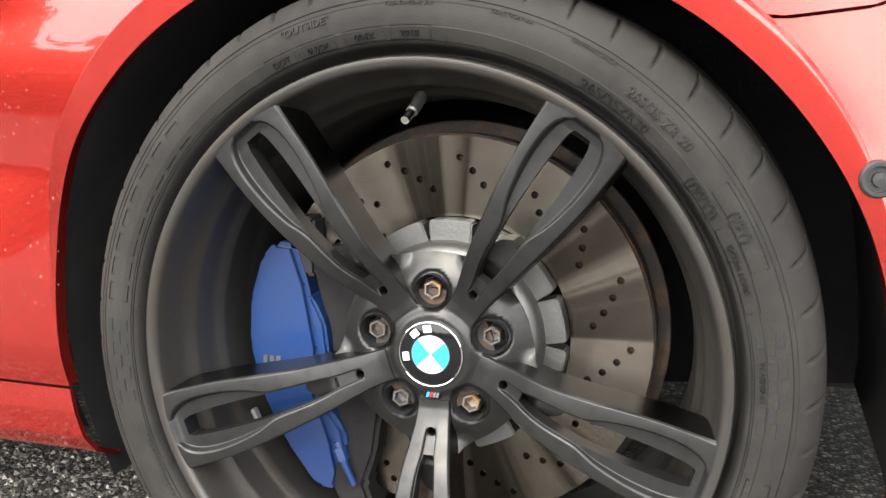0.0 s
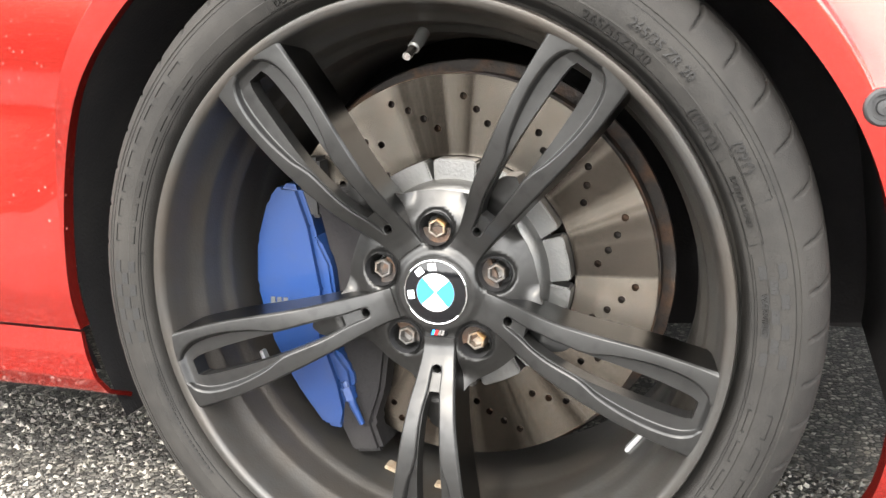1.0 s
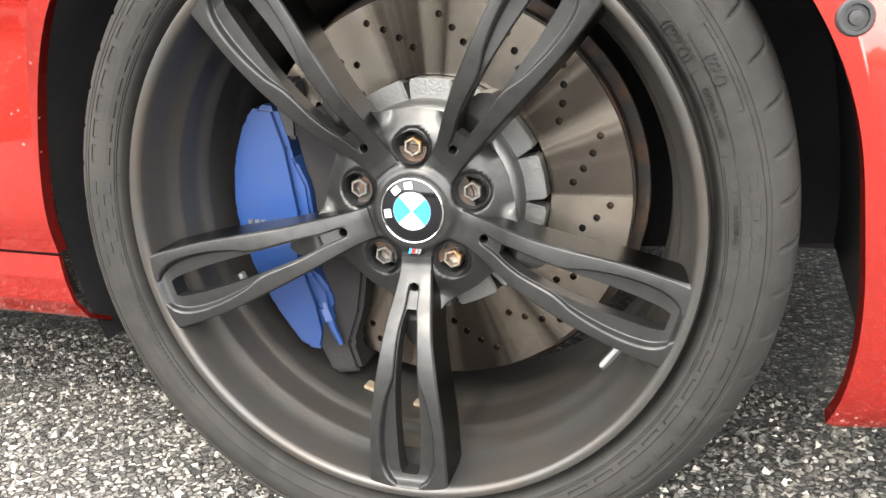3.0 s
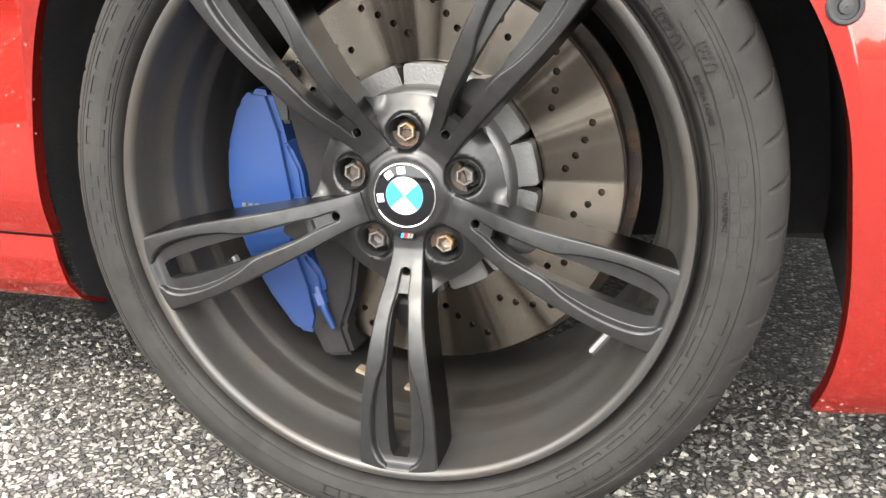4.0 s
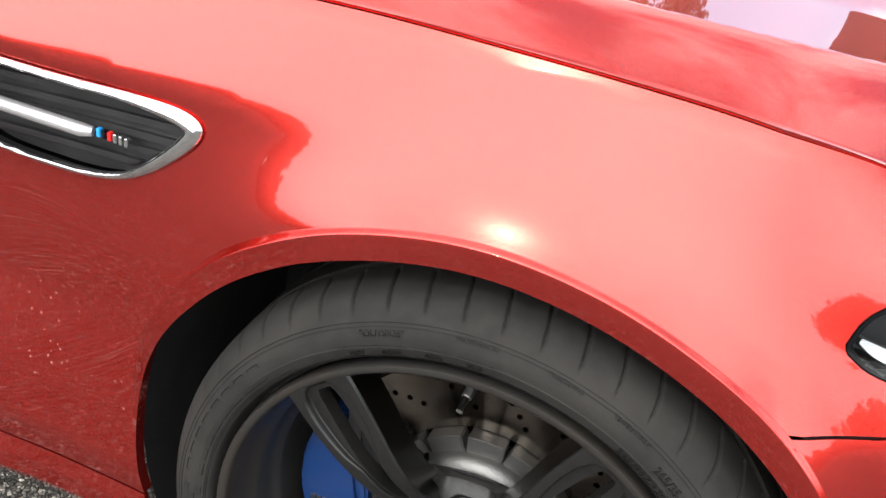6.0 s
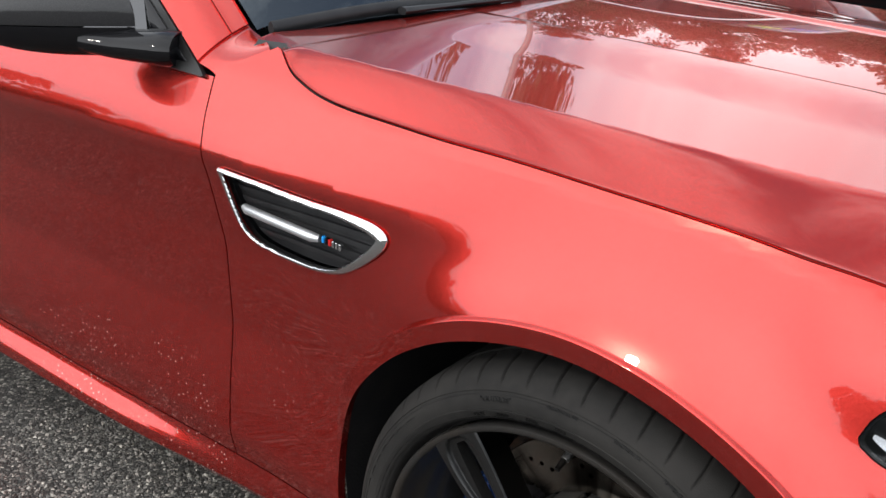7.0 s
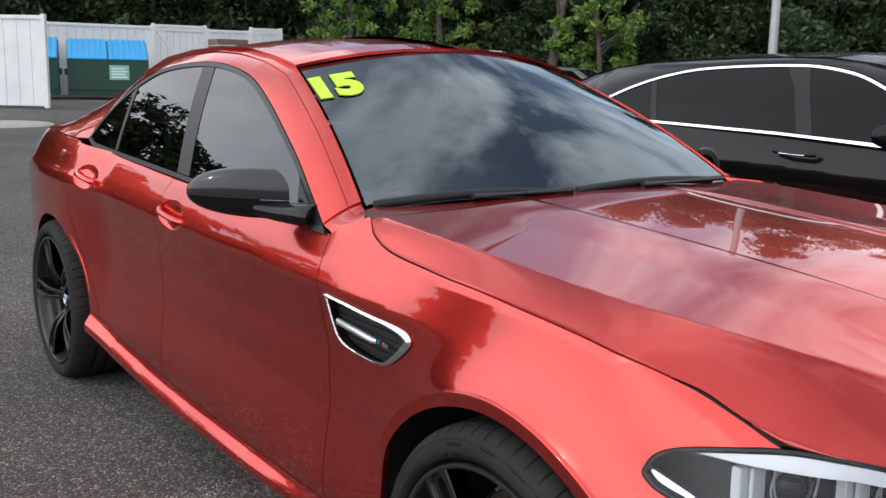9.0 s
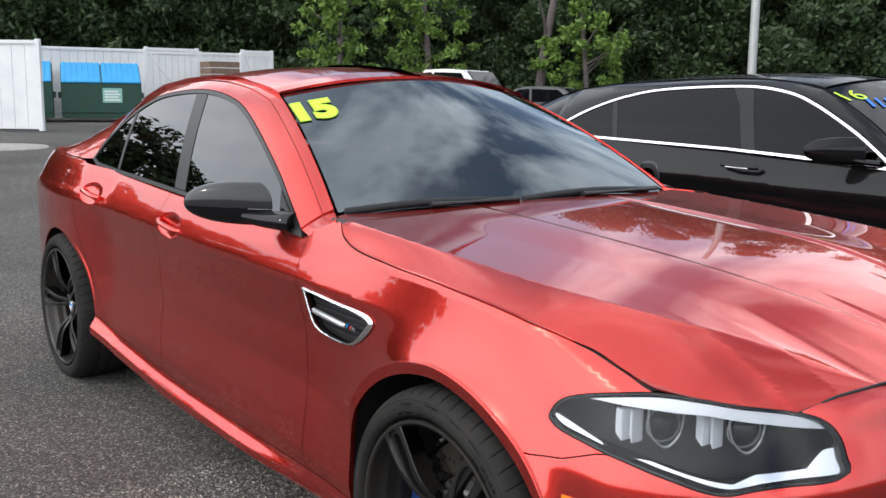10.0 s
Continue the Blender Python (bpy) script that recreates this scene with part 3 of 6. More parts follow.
panel("quarter_panel", side, us(-4.079, -2.4, 0.016), zs(0.2, 1.08, 0.014),
      [lambda P: rear_cut(P[..., 2]) - GAP - P[..., 0], arch, lambda P: np.interp(P[..., 0], [-4.1, -3.4, -2.8, -2.7], [1.0, 1.045, 1.03, 1.015]) - P[..., 2], lambda P: np.where(P[..., 0] > -2.7, P[..., 2] - sill_line(P[..., 0]) - GAP, P[..., 2] - 0.21)], PAINT, car, twin=True)


def flare(cx):
    """The lip round a wheel arch: a runs round the opening, v across the lip."""
    def surface(a, v):
        ex, ez = -np.cos(a), np.sin(a)
        up = np.clip(ez, 0, 1)
        reach = arch_reach(ex, ez, cx)
        band = (0.005 + 0.027 * step(0.0, 0.75, ez)) if cx == 0 else 0.005 + 0.026 * up ** 1.2
        r = reach - band * (1 - v)
        x, z = cx + ex * r, HUB + ez * r
        edge = inset(x, z)
        px = np.interp(x, PLAN[:, 0], PLAN[:, 1])
        out = (1 - step(0.86, 1.0, v)) * step(0.05, 0.6, ez) * (1.0 if cx == 0 else 0.08)
        return np.stack([x, px + edge * (1 - out) + out * (0.0015 - 0.004 * v + 0.6 * np.minimum(edge, 0.012)), z], -1)
    return surface


for cx in (0.0, AXLE):
    panel("arch_flare", flare(cx), np.linspace(-0.55, math.pi + 0.45, 170), np.r_[0, 0.06, np.linspace(0.12, 0.8, 7), np.linspace(0.85, 1, 8)],
          [lambda P: np.where(P[..., 0] < -1, P[..., 2] - 0.30, np.where(P[..., 0] < 0, P[..., 2] - 0.2725, P[..., 2] - 0.152))], PAINT, car, thick=0.014, twin=True)


def skirt(u, v):
    """The side sill: v runs from its top edge to its underside."""
    px, py = np.interp(u, ARC, PLAN[:, 0]), np.interp(u, ARC, PLAN[:, 1])
    w = step(-0.55, -1.15, px)
    out = inset(px, sill_line(px)) + tab(v, [(0, 0.0), (0.3, -0.003), (0.62, -0.002), (0.85, 0.010), (1.0, 0.040)])
    out = out - w * tab(v, [(0, 0.0), (0.12, 0.004), (0.40, 0.024), (0.62, 0.026), (0.85, 0.016), (1.0, 0.0)])
    z = sill_line(px) - GAP + v * (np.interp(px, [-2.6, -2.3, -1.8, -0.9, -0.40], [0.25, 0.20, 0.158, 0.165, 0.186]) - sill_line(px))
    return np.stack([px, py + out, z], -1)


panel("sill", skirt, us(-2.62, -0.34), np.linspace(0, 1, 26), [lambda P: arch(P) + 0.004], PAINT, car, flip=True, twin=True)

# dark inner shell behind the seams, and the underside
inner = lambda u, z: side(u, z) + np.stack([0 * z, 0.0125 + 0 * z, 0 * z], -1)
panel("inner_shell", inner, us(-4.0, 0.70, 0.015), zs(0.22, 0.99, 0.012), [lambda P: arch(P) - 0.004, lambda P: np.minimum(hood_gap(P[..., 0]), np.where(P[..., 0] < -0.7, belt(P[..., 0]) - 0.01, 2)) - P[..., 2] - 0.0005, lambda P: -inside(VENT, P[..., 0], P[..., 2]), bowl, lambda P: lamp_out(P) - 0.0], DARK, car, thick=0, twin=True)
box("floor_pan", -3.9, 0.7, 0.44, 2 * HALF - 0.44, 0.20, 0.24, DARK, car, bevel=0.01)

# ---- hood ----
EDGE = []
for gx in np.linspace(-0.76, 0.80, 160):
    u = arc_of(gx)
    for _ in range(6):
        q = side(np.array([u]), np.array([hood_gap(gx)]))[0]
        u += gx - q[0]
    EDGE.append((q[0], q[1], q[2]))
EDGE = np.array(EDGE)
edge_y = lambda x: np.where(np.asarray(x) > 0.6, 0.222 + 1.25 * (np.asarray(x) - 0.6), np.interp(x, EDGE[:, 0], EDGE[:, 1]))
edge_z = lambda x: np.where(np.asarray(x) > 0.6, 0.775 - 0.22 * (np.asarray(x) - 0.6), np.minimum(hood_gap(x), 0.983))
RIDGE = spline([(-0.80, 0.19, 0.998), (-0.64, 0.175, 0.987), (-0.40, 0.172, 0.972), (-0.17, 0.178, 0.956), (0.15, 0.197, 0.929), (0.325, 0.262, 0.904), (0.50, 0.370, 0.868), (0.69, 0.50, 0.825), (0.90, 0.64, 0.768)], 200)
ridge_y = lambda x: np.interp(x, RIDGE[:, 0], RIDGE[:, 1])
ridge_z = lambda x: np.interp(x, RIDGE[:, 0], RIDGE[:, 2])


def smooth_x(f, x):
    return sum(f(x + k * 0.03) for k in (-3, -2, -1, 0, 1, 2, 3)) / 7


nose_line = lambda y: np.interp(np.abs(np.asarray(y) - HALF), [0, 0.35, 0.51, 0.605, 0.65, 0.70, 0.78, 0.9], [0.80, 0.755, 0.715, 0.69, 0.655, 0.62, 0.52, 0.35])


def hood_height(x, y):
    ahead = step(0.2, 0.4, x)
    ey = edge_y(x) + (smooth_x(edge_y, x) - edge_y(x)) * ahead
    ez = edge_z(x) + (smooth_x(edge_z, x) - edge_z(x)) * ahead
    ry, rz = smooth_x(ridge_y, x), smooth_x(ridge_z, x)
    t = np.clip((y - ey) / (HALF - ey), 0, 1)
    rz = np.maximum(rz, ez + 0.003)
    ry = np.maximum(ry, ey + 0.035)
    k = np.clip((ry - ey) / (HALF - ey), 0.02, 0.9)
    a = np.clip(t / k, 0, 1)
    rim = ez + (rz - ez) * (1 - (1 - a) ** 1.25)
    b = np.clip((t - k) / (1 - k), 0, 1)
    live = step(-0.75, -0.4, x)
    fold = step(0.597, 0.640, b)
    top = rz + 0.016 * step(0, 1, b) + live * (0.006 * step(0.30, 0.596, b) * (1 - fold)) - 0.02 * step(0.6, 0.86, x) * b
    w = step(-0.006, 0.006, t - k)
    return rim * (1 - w) + top * w


def hood_surface(x, t):
    """t: 0 at the seam with the fender, 1 at the middle; the front edge bends down to the bumper."""
    ey = edge_y(x)
    y = ey + (HALF - ey) * t
    ahead = nose_line(y)
    seam = np.interp(y, [0.30, 0.34, 0.434, 0.55, 0.70, 0.9455], [0.752, 0.757, 0.780, 0.793, 0.800, 0.803])
    bend = step(-0.42, 0.0, x - ahead) * step(0.26, 0.42, y)
    return np.stack([x + 0 * t, y, hood_height(x, y) - bend * (hood_height(ahead, y) - seam)], -1)


cowl = lambda y: -0.735 + 0.075 * (1 - ((np.asarray(y) - HALF) / (HALF - 0.2)) ** 2)
panel("hood", lambda x, t: hood_surface(x, t), np.linspace(-0.75, 0.86, 150), np.r_[np.linspace(0, 0.3, 44), np.linspace(0.305, 0.85, 130), np.linspace(0.86, 1, 14)],
      [lambda P: P[..., 0] - cowl(P[..., 1]) - 0.01, lambda P: nose_line(P[..., 1]) - P[..., 0] - GAP], PAINT, car, thick=0.003, twin=True)
# added dark strip: draws the shade in the gap ahead of the hood
front_gap_path = [(float(nose_line(y)) - 0.003, y, float(np.interp(y, [0.30, 0.34, 0.434, 0.55, 0.70, 0.9455], [0.752, 0.757, 0.780, 0.793, 0.800, 0.803])) - 0.001) for y in np.linspace(0.345, HALF, 40)]
tube("front_gap_strip", front_gap_path + [(x, 2 * HALF - y, z) for x, y, z in front_gap_path[-2::-1]], 0.0032, DARK, car, sides=8, label="dark strip drawn as the shaded gap along the front edge of the hood")

# ---- windscreen, roof and greenhouse ----
share = np.linspace(1, 0, 40)
LOW = np.stack([-0.668 - 0.084 * share ** 2, HALF - 0.7405 * share, 0.985 - 0.010 * share ** 2], -1)
TOP = np.stack([-1.34 - 0.085 * share ** 2, HALF - 0.5705 * share, 1.398 - 0.068 * share ** 2], -1)


def screen_surface(s, t):
    """s: 0 at the pillar, 1 at the middle; t: 0 at the cowl, 1 at the roof."""
    h = 1 - s
    a = np.stack([-0.668 - 0.084 * h ** 2, HALF - 0.7405 * h, 0.985 - 0.010 * h ** 2], -1)
    b = np.stack([-1.34 - 0.085 * h ** 2, HALF - 0.5705 * h, 1.398 - 0.068 * h ** 2], -1)
    bow = (4 * t * (1 - t))[..., None] * np.array([0.010, 0, 0.022])
    return a + (b - a) * t[..., None] + bow


panel("windscreen", screen_surface, np.linspace(0.014, 1, 40), np.linspace(0, 1, 40), [lambda P: np.where(P[..., 1] < 0.27, -0.772 - P[..., 0], 1)], SCREEN, car, thick=0.005, twin=True, label="windscreen reflecting cloudy sky")

roof_mid = lambda x: tab(x, [(-3.62, 1.05), (-3.2, 1.24), (-2.9, 1.345), (-2.6, 1.408), (-2.3, 1.440), (-2.0, 1.453), (-1.75, 1.447), (-1.5, 1.425), (-1.34, 1.398), (-1.2, 1.36)])
rail_y = lambda x: np.interp(x, [-3.6, -3.0, -2.6, -2.2, -1.9, -1.6, -1.425, -0.75], [0.44, 0.44, 0.41, 0.392, 0.388, 0.384, 0.375, 0.205])


def roof_surface(x, t):
    y = rail_y(x) + (HALF - rail_y(x)) * t
    a = (HALF - y) / 0.60
    drop = tab(x, [(-3.6, 0.03), (-3.0, 0.05), (-2.4, 0.062), (-1.85, 0.066), (-1.42, 0.089), (-1.2, 0.09)])
    return np.stack([x + 0 * t, y, roof_mid(x) - drop * np.abs(a) ** 2.3], -1)


roof_front = lambda y: np.interp(y, TOP[:, 1], TOP[:, 0])
panel("roof", roof_surface, np.linspace(-2.95, -1.3, 90), np.linspace(0, 1, 30), [lambda P: roof_front(P[..., 1]) - P[..., 0] - 0.003, ], PAINT, car, thick=0.01, flip=True, twin=True)
panel("rear_window", roof_surface, np.linspace(-3.55, -2.955, 30), np.linspace(0.05, 1, 16), [], TINT, car, thick=0.005, flip=True, twin=True)
panel("boot_lid", lambda x, t: np.stack([x + 0 * t, 0.33 + (HALF - 0.33) * t, 1.05 - 0.06 * ((-3.5 - x) / 0.5) ** 2 - 0.02 * (1 - t) ** 4], -1), np.linspace(-3.98, -3.5, 20), np.linspace(0, 1, 20), [], PAINT, car, flip=True, twin=True)


def glass_y(z):
    return 0.105 + 0.5 * (z - 0.95) - 0.012 * np.sin(np.clip((z - 0.95) / 0.42, 0, 1) * math.pi)


def flank(x, z):
    """The plane of the side windows."""
    return np.stack([x, glass_y(z), z], -1)


flank_at = lambda out: (lambda x, z: flank(x, z) - np.array([0, 0.9, -0.45]) * out)
DLO_TOP = spline([(-0.752, 0.930), (-0.90, 1.020), (-1.068, 1.114), (-1.356, 1.243), (-1.587, 1.315), (-1.9, 1.350), (-2.258, 1.333), (-2.45, 1.285), (-2.60, 1.21), (-2.72, 1.12), (-2.80, 1.035)], 60)
DLO = np.vstack([DLO_TOP, [(-2.72, 1.012), (-2.41, 0.998), (-1.7, 0.970), (-1.2, 0.951)]])
dlo = lambda P: inside(DLO, P[..., 0], P[..., 2])
between = lambda P, a, b: np.minimum(P[..., 0] - a(P[..., 2]), b(P[..., 2]) - P[..., 0])
post = lambda z0, x0, z1, x1: (lambda z: x0 + (z - z0) * (x1 - x0) / (z1 - z0))
B_REAR, B_FRONT = post(0.98, -1.775, 1.35, -1.965), post(0.98, -1.675, 1.35, -1.862)
Q_REAR, Q_FRONT = post(1.01, -2.440, 1.30, -2.528), post(1.01, -2.415, 1.30, -2.500)
TRI = post(0.94, -0.905, 1.12, -1.02)
wx, wz = np.linspace(-2.85, -0.72, 200), np.linspace(0.92, 1.37, 50)
panel("front_window", flank, wx, wz, [lambda P: dlo(P) - 0.012, lambda P: between(P, B_FRONT, TRI)], TINT, front_door, thick=0.004, label="dark tinted window", flip=False)
panel("rear_window_pane", flank, wx, wz, [lambda P: dlo(P) - 0.012, lambda P: between(P, Q_FRONT, B_REAR)], TINT, rear_door, thick=0.004, label="dark tinted window")
panel("quarter_window", flank, wx, wz, [lambda P: dlo(P) - 0.012, lambda P: Q_REAR(P[..., 2]) - P[..., 0]], TINT, rear_door, thick=0.004, label="dark tinted window")
panel("window_trim", flank_at(0.004), wx, np.linspace(0.92, 1.37, 90), [dlo, lambda P: 0.014 - dlo(P)], SATIN, car, thick=0.012, label="gloss black window surround")
panel("middle_pillar", flank_at(0.002), wx, wz, [lambda P: dlo(P) - 0.016, lambda P: between(P, B_REAR, B_FRONT)], SATIN, car, thick=0.01)
panel("window_divider", flank_at(0.002), wx, wz, [lambda P: dlo(P) - 0.016, lambda P: between(P, Q_REAR, Q_FRONT)], SATIN, rear_door, thick=0.01)
sail_in = lambda P: np.minimum(dlo(P) - 0.012, P[..., 0] - TRI(P[..., 2]))


def sail(x, z):
    p = flank(x, z)
    return p - np.array([0, 0.9, -0.45]) * (0.002 + 0.020 * np.sqrt(np.clip(sail_in(p) / 0.045, 0, 1)))[..., None]


panel("mirror_sail", sail, np.linspace(-1.06, -0.74, 90), np.linspace(0.92, 1.14, 70), [sail_in], GLOSS_BLACK, front_door, thick=0.01, label="gloss black mirror foot")
panel("far_windows", flank, np.linspace(-2.85, -0.72, 60), wz[::3], [lambda P: dlo(P)], TINT, car, thick=0).matrix_basis = Matrix.Translation((0, 2 * HALF, 0)) @ Matrix.Diagonal((1, -1, 1, 1))

# pillar and roof rail, from the foot of the windscreen to the rear deck
RAIL_IN = np.vstack([LOW[0] + (TOP[0] - LOW[0]) * k + np.array([0.010, 0, 0.022]) * 4 * k * (1 - k) for k in np.linspace(0, 1, 14)])
RAIL_IN = np.vstack([RAIL_IN, [(x, float(rail_y(x)), float(roof_surface(np.array([x]), np.array([0.0]))[0, 2])) for x in (-1.6, -1.8, -2.0, -2.2, -2.4, -2.6, -2.8, -3.0, -3.2, -3.4, -3.55)]])
RAIL_OUT = [(x, float(glass_y(z)), z) for x, z in DLO_TOP] + [(-2.95, 0.125, 1.03), (-3.2, 0.13, 1.04), (-3.45, 0.15, 1.045)]
RAIL_OUT = np.array(RAIL_OUT)


def resample(p, n):
    s = np.r_[0, np.cumsum(np.linalg.norm(np.diff(p, axis=0), axis=1))]
    q = np.linspace(0, s[-1], n)
    return np.stack([np.interp(q, s, p[:, k]) for k in range(3)], -1)


def match(outer, innr, n):
    """Pairs the two edges by their share of the x way."""
    a, b = resample(outer, 400), resample(innr, 400)
    fa, fb = (a[:, 0] - a[0, 0]) / (a[-1, 0] - a[0, 0]), (b[:, 0] - b[0, 0]) / (b[-1, 0] - b[0, 0])
    q = np.linspace(0, 1, n)
    return np.stack([np.interp(q, fa, a[:, k]) for k in range(3)], -1), np.stack([np.interp(q, fb, b[:, k]) for k in range(3)], -1)


RO, RI = match(RAIL_OUT, RAIL_IN, 200)


def rail_surface(s, t):
    q = np.linspace(0, 1, 200)
    a = np.stack([np.interp(s, q, RO[:, k]) for k in range(3)], -1)
    b = np.stack([np.interp(s, q, RI[:, k]) for k in range(3)], -1)
    wide = np.linalg.norm(b - a, axis=-1)
    bow = (4 * t * (1 - t) * wide * 0.05)[..., None] * np.array([0.25, -0.62, 0.74])
    return a + (b - a) * t[..., None] + bow


panel("roof_rail", rail_surface, np.linspace(0.012, 1, 200), np.r_[np.linspace(0, 0.675, 14)], [], PAINT, car, thick=0.003, twin=True)
panel("roof_rail", rail_surface, np.linspace(0.012, 1, 200), np.r_[np.linspace(0.69, 1, 8)], [], PAINT, car, thick=0.003, twin=True)
panel("pillar_seam", lambda s, t: rail_surface(s, t) - np.array([0.0, -0.005, 0.004]), np.linspace(0, 1, 120), np.linspace(0.6, 0.75, 4), [], DARK, car, thick=0, twin=True)


def fender_cap(u, v):
    """From the fender up to the foot of the windscreen pillar."""
    x = -0.7405 + u * (CAP_X + 0.7405)
    z = CAP_Z + 0.46 * (x - CAP_X)
    arcs = np.interp(x, PLAN[:, 0], ARC)
    a = side(arcs, z - 0.001)
    a[..., 0] = x
    rise = side(arcs, z) - side(arcs, z - 0.02)
    rise /= np.linalg.norm(rise, axis=-1, keepdims=True)
    s0 = np.full(np.shape(u), 0.012)
    b = rail_surface(s0, u)
    run = rail_surface(s0 + 0.03, u) - b
    run /= np.linalg.norm(run, axis=-1, keepdims=True)
    far = np.linalg.norm(b - a, axis=-1, keepdims=True)
    rise = rise * np.array([1, 1, 1]) + np.array([-0.6, 0, 0])
    v = v[..., None]
    return a * (2 * v ** 3 - 3 * v ** 2 + 1) + rise * far * 0.4 * (v ** 3 - 2 * v ** 2 + v) + b * (3 * v ** 2 - 2 * v ** 3) + run * far * 0.4 * (v ** 3 - v ** 2)


panel("fender_top", fender_cap, np.linspace(0, 1, 30), np.linspace(0, 0.985, 24), [], PAINT, car, thick=0.01, twin=True)

# ---- cabin seen through the glass ----
box("dashboard", -1.22, -0.78, 0.24, 2 * HALF - 0.24, 0.72, 0.945, TRIM, car, bevel=0.06)
box("cabin_floor", -3.3, -0.8, 0.2, 2 * HALF - 0.2, 0.28, 0.34, TRIM, car, bevel=0.02)
for y in (0.56, 1.33):
    box("seat", -1.95, -1.80, y - 0.24, y + 0.24, 0.45, 1.02, TRIM, car, bevel=0.05)
    box("headrest", -1.99, -1.90, y - 0.13, y + 0.13, 1.05, 1.22, TRIM, car, bevel=0.035)
wheel_ring = [Matrix.Rotation(radians(-24), 4, "Y") @ Vector((0, 0.185 * math.cos(a), 0.185 * math.sin(a))) + Vector((-1.30, 1.33, 0.94)) for a in np.linspace(0, 2 * math.pi, 40)]
tube("steering_wheel", wheel_ring, 0.016, TRIM, car, sides=8)

# ---- wheels ----
SPOKE_DEPTH = [(0.0, 0.050), (0.045, 0.0500), (0.060, 0.0470), (0.080, 0.0355), (0.100, 0.0215), (0.120, 0.0110), (0.140, 0.0048), (0.160, 0.0010), (0.180, -0.0012), (0.220, -0.0032), (0.250, -0.0046), (0.266, -0.0058), (0.272, -0.0062), (0.3, -0.0062)]
smooth_tab = lambda r, rows: np.interp(r, spline(rows, 200)[:, 0], spline(rows, 200)[:, 1])
arm_half = lambda r: smooth_tab(r, [(0.03, 0.0160), (0.06, 0.0165), (0.08, 0.0192), (0.10, 0.0226), (0.12, 0.0256), (0.14, 0.0288), (0.16, 0.0318), (0.18, 0.0346), (0.20, 0.0370), (0.22, 0.0386), (0.24, 0.0396), (0.258, 0.0405), (0.264, 0.0412), (0.270, 0.0425), (0.275, 0.044)])
arm_line = lambda r: smooth_tab(r, [(0.03, 0.0050), (0.065, 0.0052), (0.09, 0.0060), (0.105, 0.0084), (0.12, 0.0102), (0.15, 0.0122), (0.162, 0.0152), (0.176, 0.0205), (0.200, 0.0258), (0.222, 0.0280), (0.240, 0.0272), (0.252, 0.0240), (0.260, 0.0185), (0.264, 0.013), (0.275, 0.013)])
arm_slot = lambda r: smooth_tab(r, [(0.03, 0.0020), (0.086, 0.0024), (0.094, 0.0048), (0.105, 0.0074), (0.12, 0.0090), (0.15, 0.0108), (0.18, 0.0122), (0.21, 0.0124), (0.235, 0.0116), (0.249, 0.0102), (0.256, 0.0080), (0.275, 0.0080)])


def arm_surface(t, r):
    """One arm, pointing along +z: t counts across from the middle by slot, ledge and bar; r runs outwards."""
    q = np.abs(t)
    slot, line, half = arm_slot(r), arm_line(r), arm_half(r)
    a = np.where(q < 1, q * slot, np.where(q < 2, slot + (q - 1) * (line - slot), line + (q - 2) * (half - line)))
    y = smooth_tab(r, SPOKE_DEPTH)
    on = step(0.070, 0.080, r) * step(0.2665, 0.2615, r)
    ledge = np.where(q < 1, 1.0, np.clip(2 - q, 0, 1))
    wide = np.clip((line - slot) / 0.016, 0.25, 1)
    pocket = (0.0075 * step(0.0, 0.24, ledge) * (0.45 + 0.55 * wide)) * on
    bar = np.clip(q - 2, 0, 1)
    crown = 0.0010 * bar ** 2 + 0.0030 * np.clip((bar - 0.88) / 0.12, 0, 1) ** 2 + 0.0012 * np.clip(1 - bar / 0.10, 0, 1) ** 2 * on
    return np.stack([np.sign(t) * a, y + pocket + crown, r + 0 * t], -1)


arm_clip = [lambda P: -np.minimum(np.minimum(arm_slot(P[..., 2]) - np.abs(P[..., 0]), P[..., 2] - 0.094), 0.2555 - P[..., 2]),
            lambda P: np.hypot(P[..., 0], P[..., 2] - 0.0745) - 0.0044]
half_t = np.r_[0, 0.3, 0.6, 0.85, 1, 1.04, 1.09, 1.14, 1.2, 1.4, 1.6, 1.75, 1.84, 1.9, 1.95, 2, 2.05, 2.12, 2.25, 2.4, 2.6, 2.78, 2.86, 2.93, 3]
ARM = panel_mesh(arm_surface, np.r_[-half_t[:0:-1], half_t], np.linspace(0.046, 0.2705, 160), arm_clip, thick=lambda p: np.array([0.06 * p[0], 0.040, 0]) if abs(p[0]) > 0.0140 or p[2] < 0.06 or p[2] > 0.262 else np.array([0.10 * p[0], 0.020, 0]), flip=False)

BOLTS = [90, 18, 162, 234, 306]
ARMS = [0, 72, 144, 216, 288]


def hub_edge(x, z):
    """Positive inside the web between the arms."""
    r, a = np.hypot(x, z), np.degrees(np.arctan2(z, x))
    off = np.abs((a - 18 + 36) % 72 - 36)
    return tab(off, [(0, 0.0955), (8, 0.0955), (16, 0.0965), (20, 0.098), (24, 0.103), (28, 0.116), (32, 0.132), (36, 0.138)]) - r


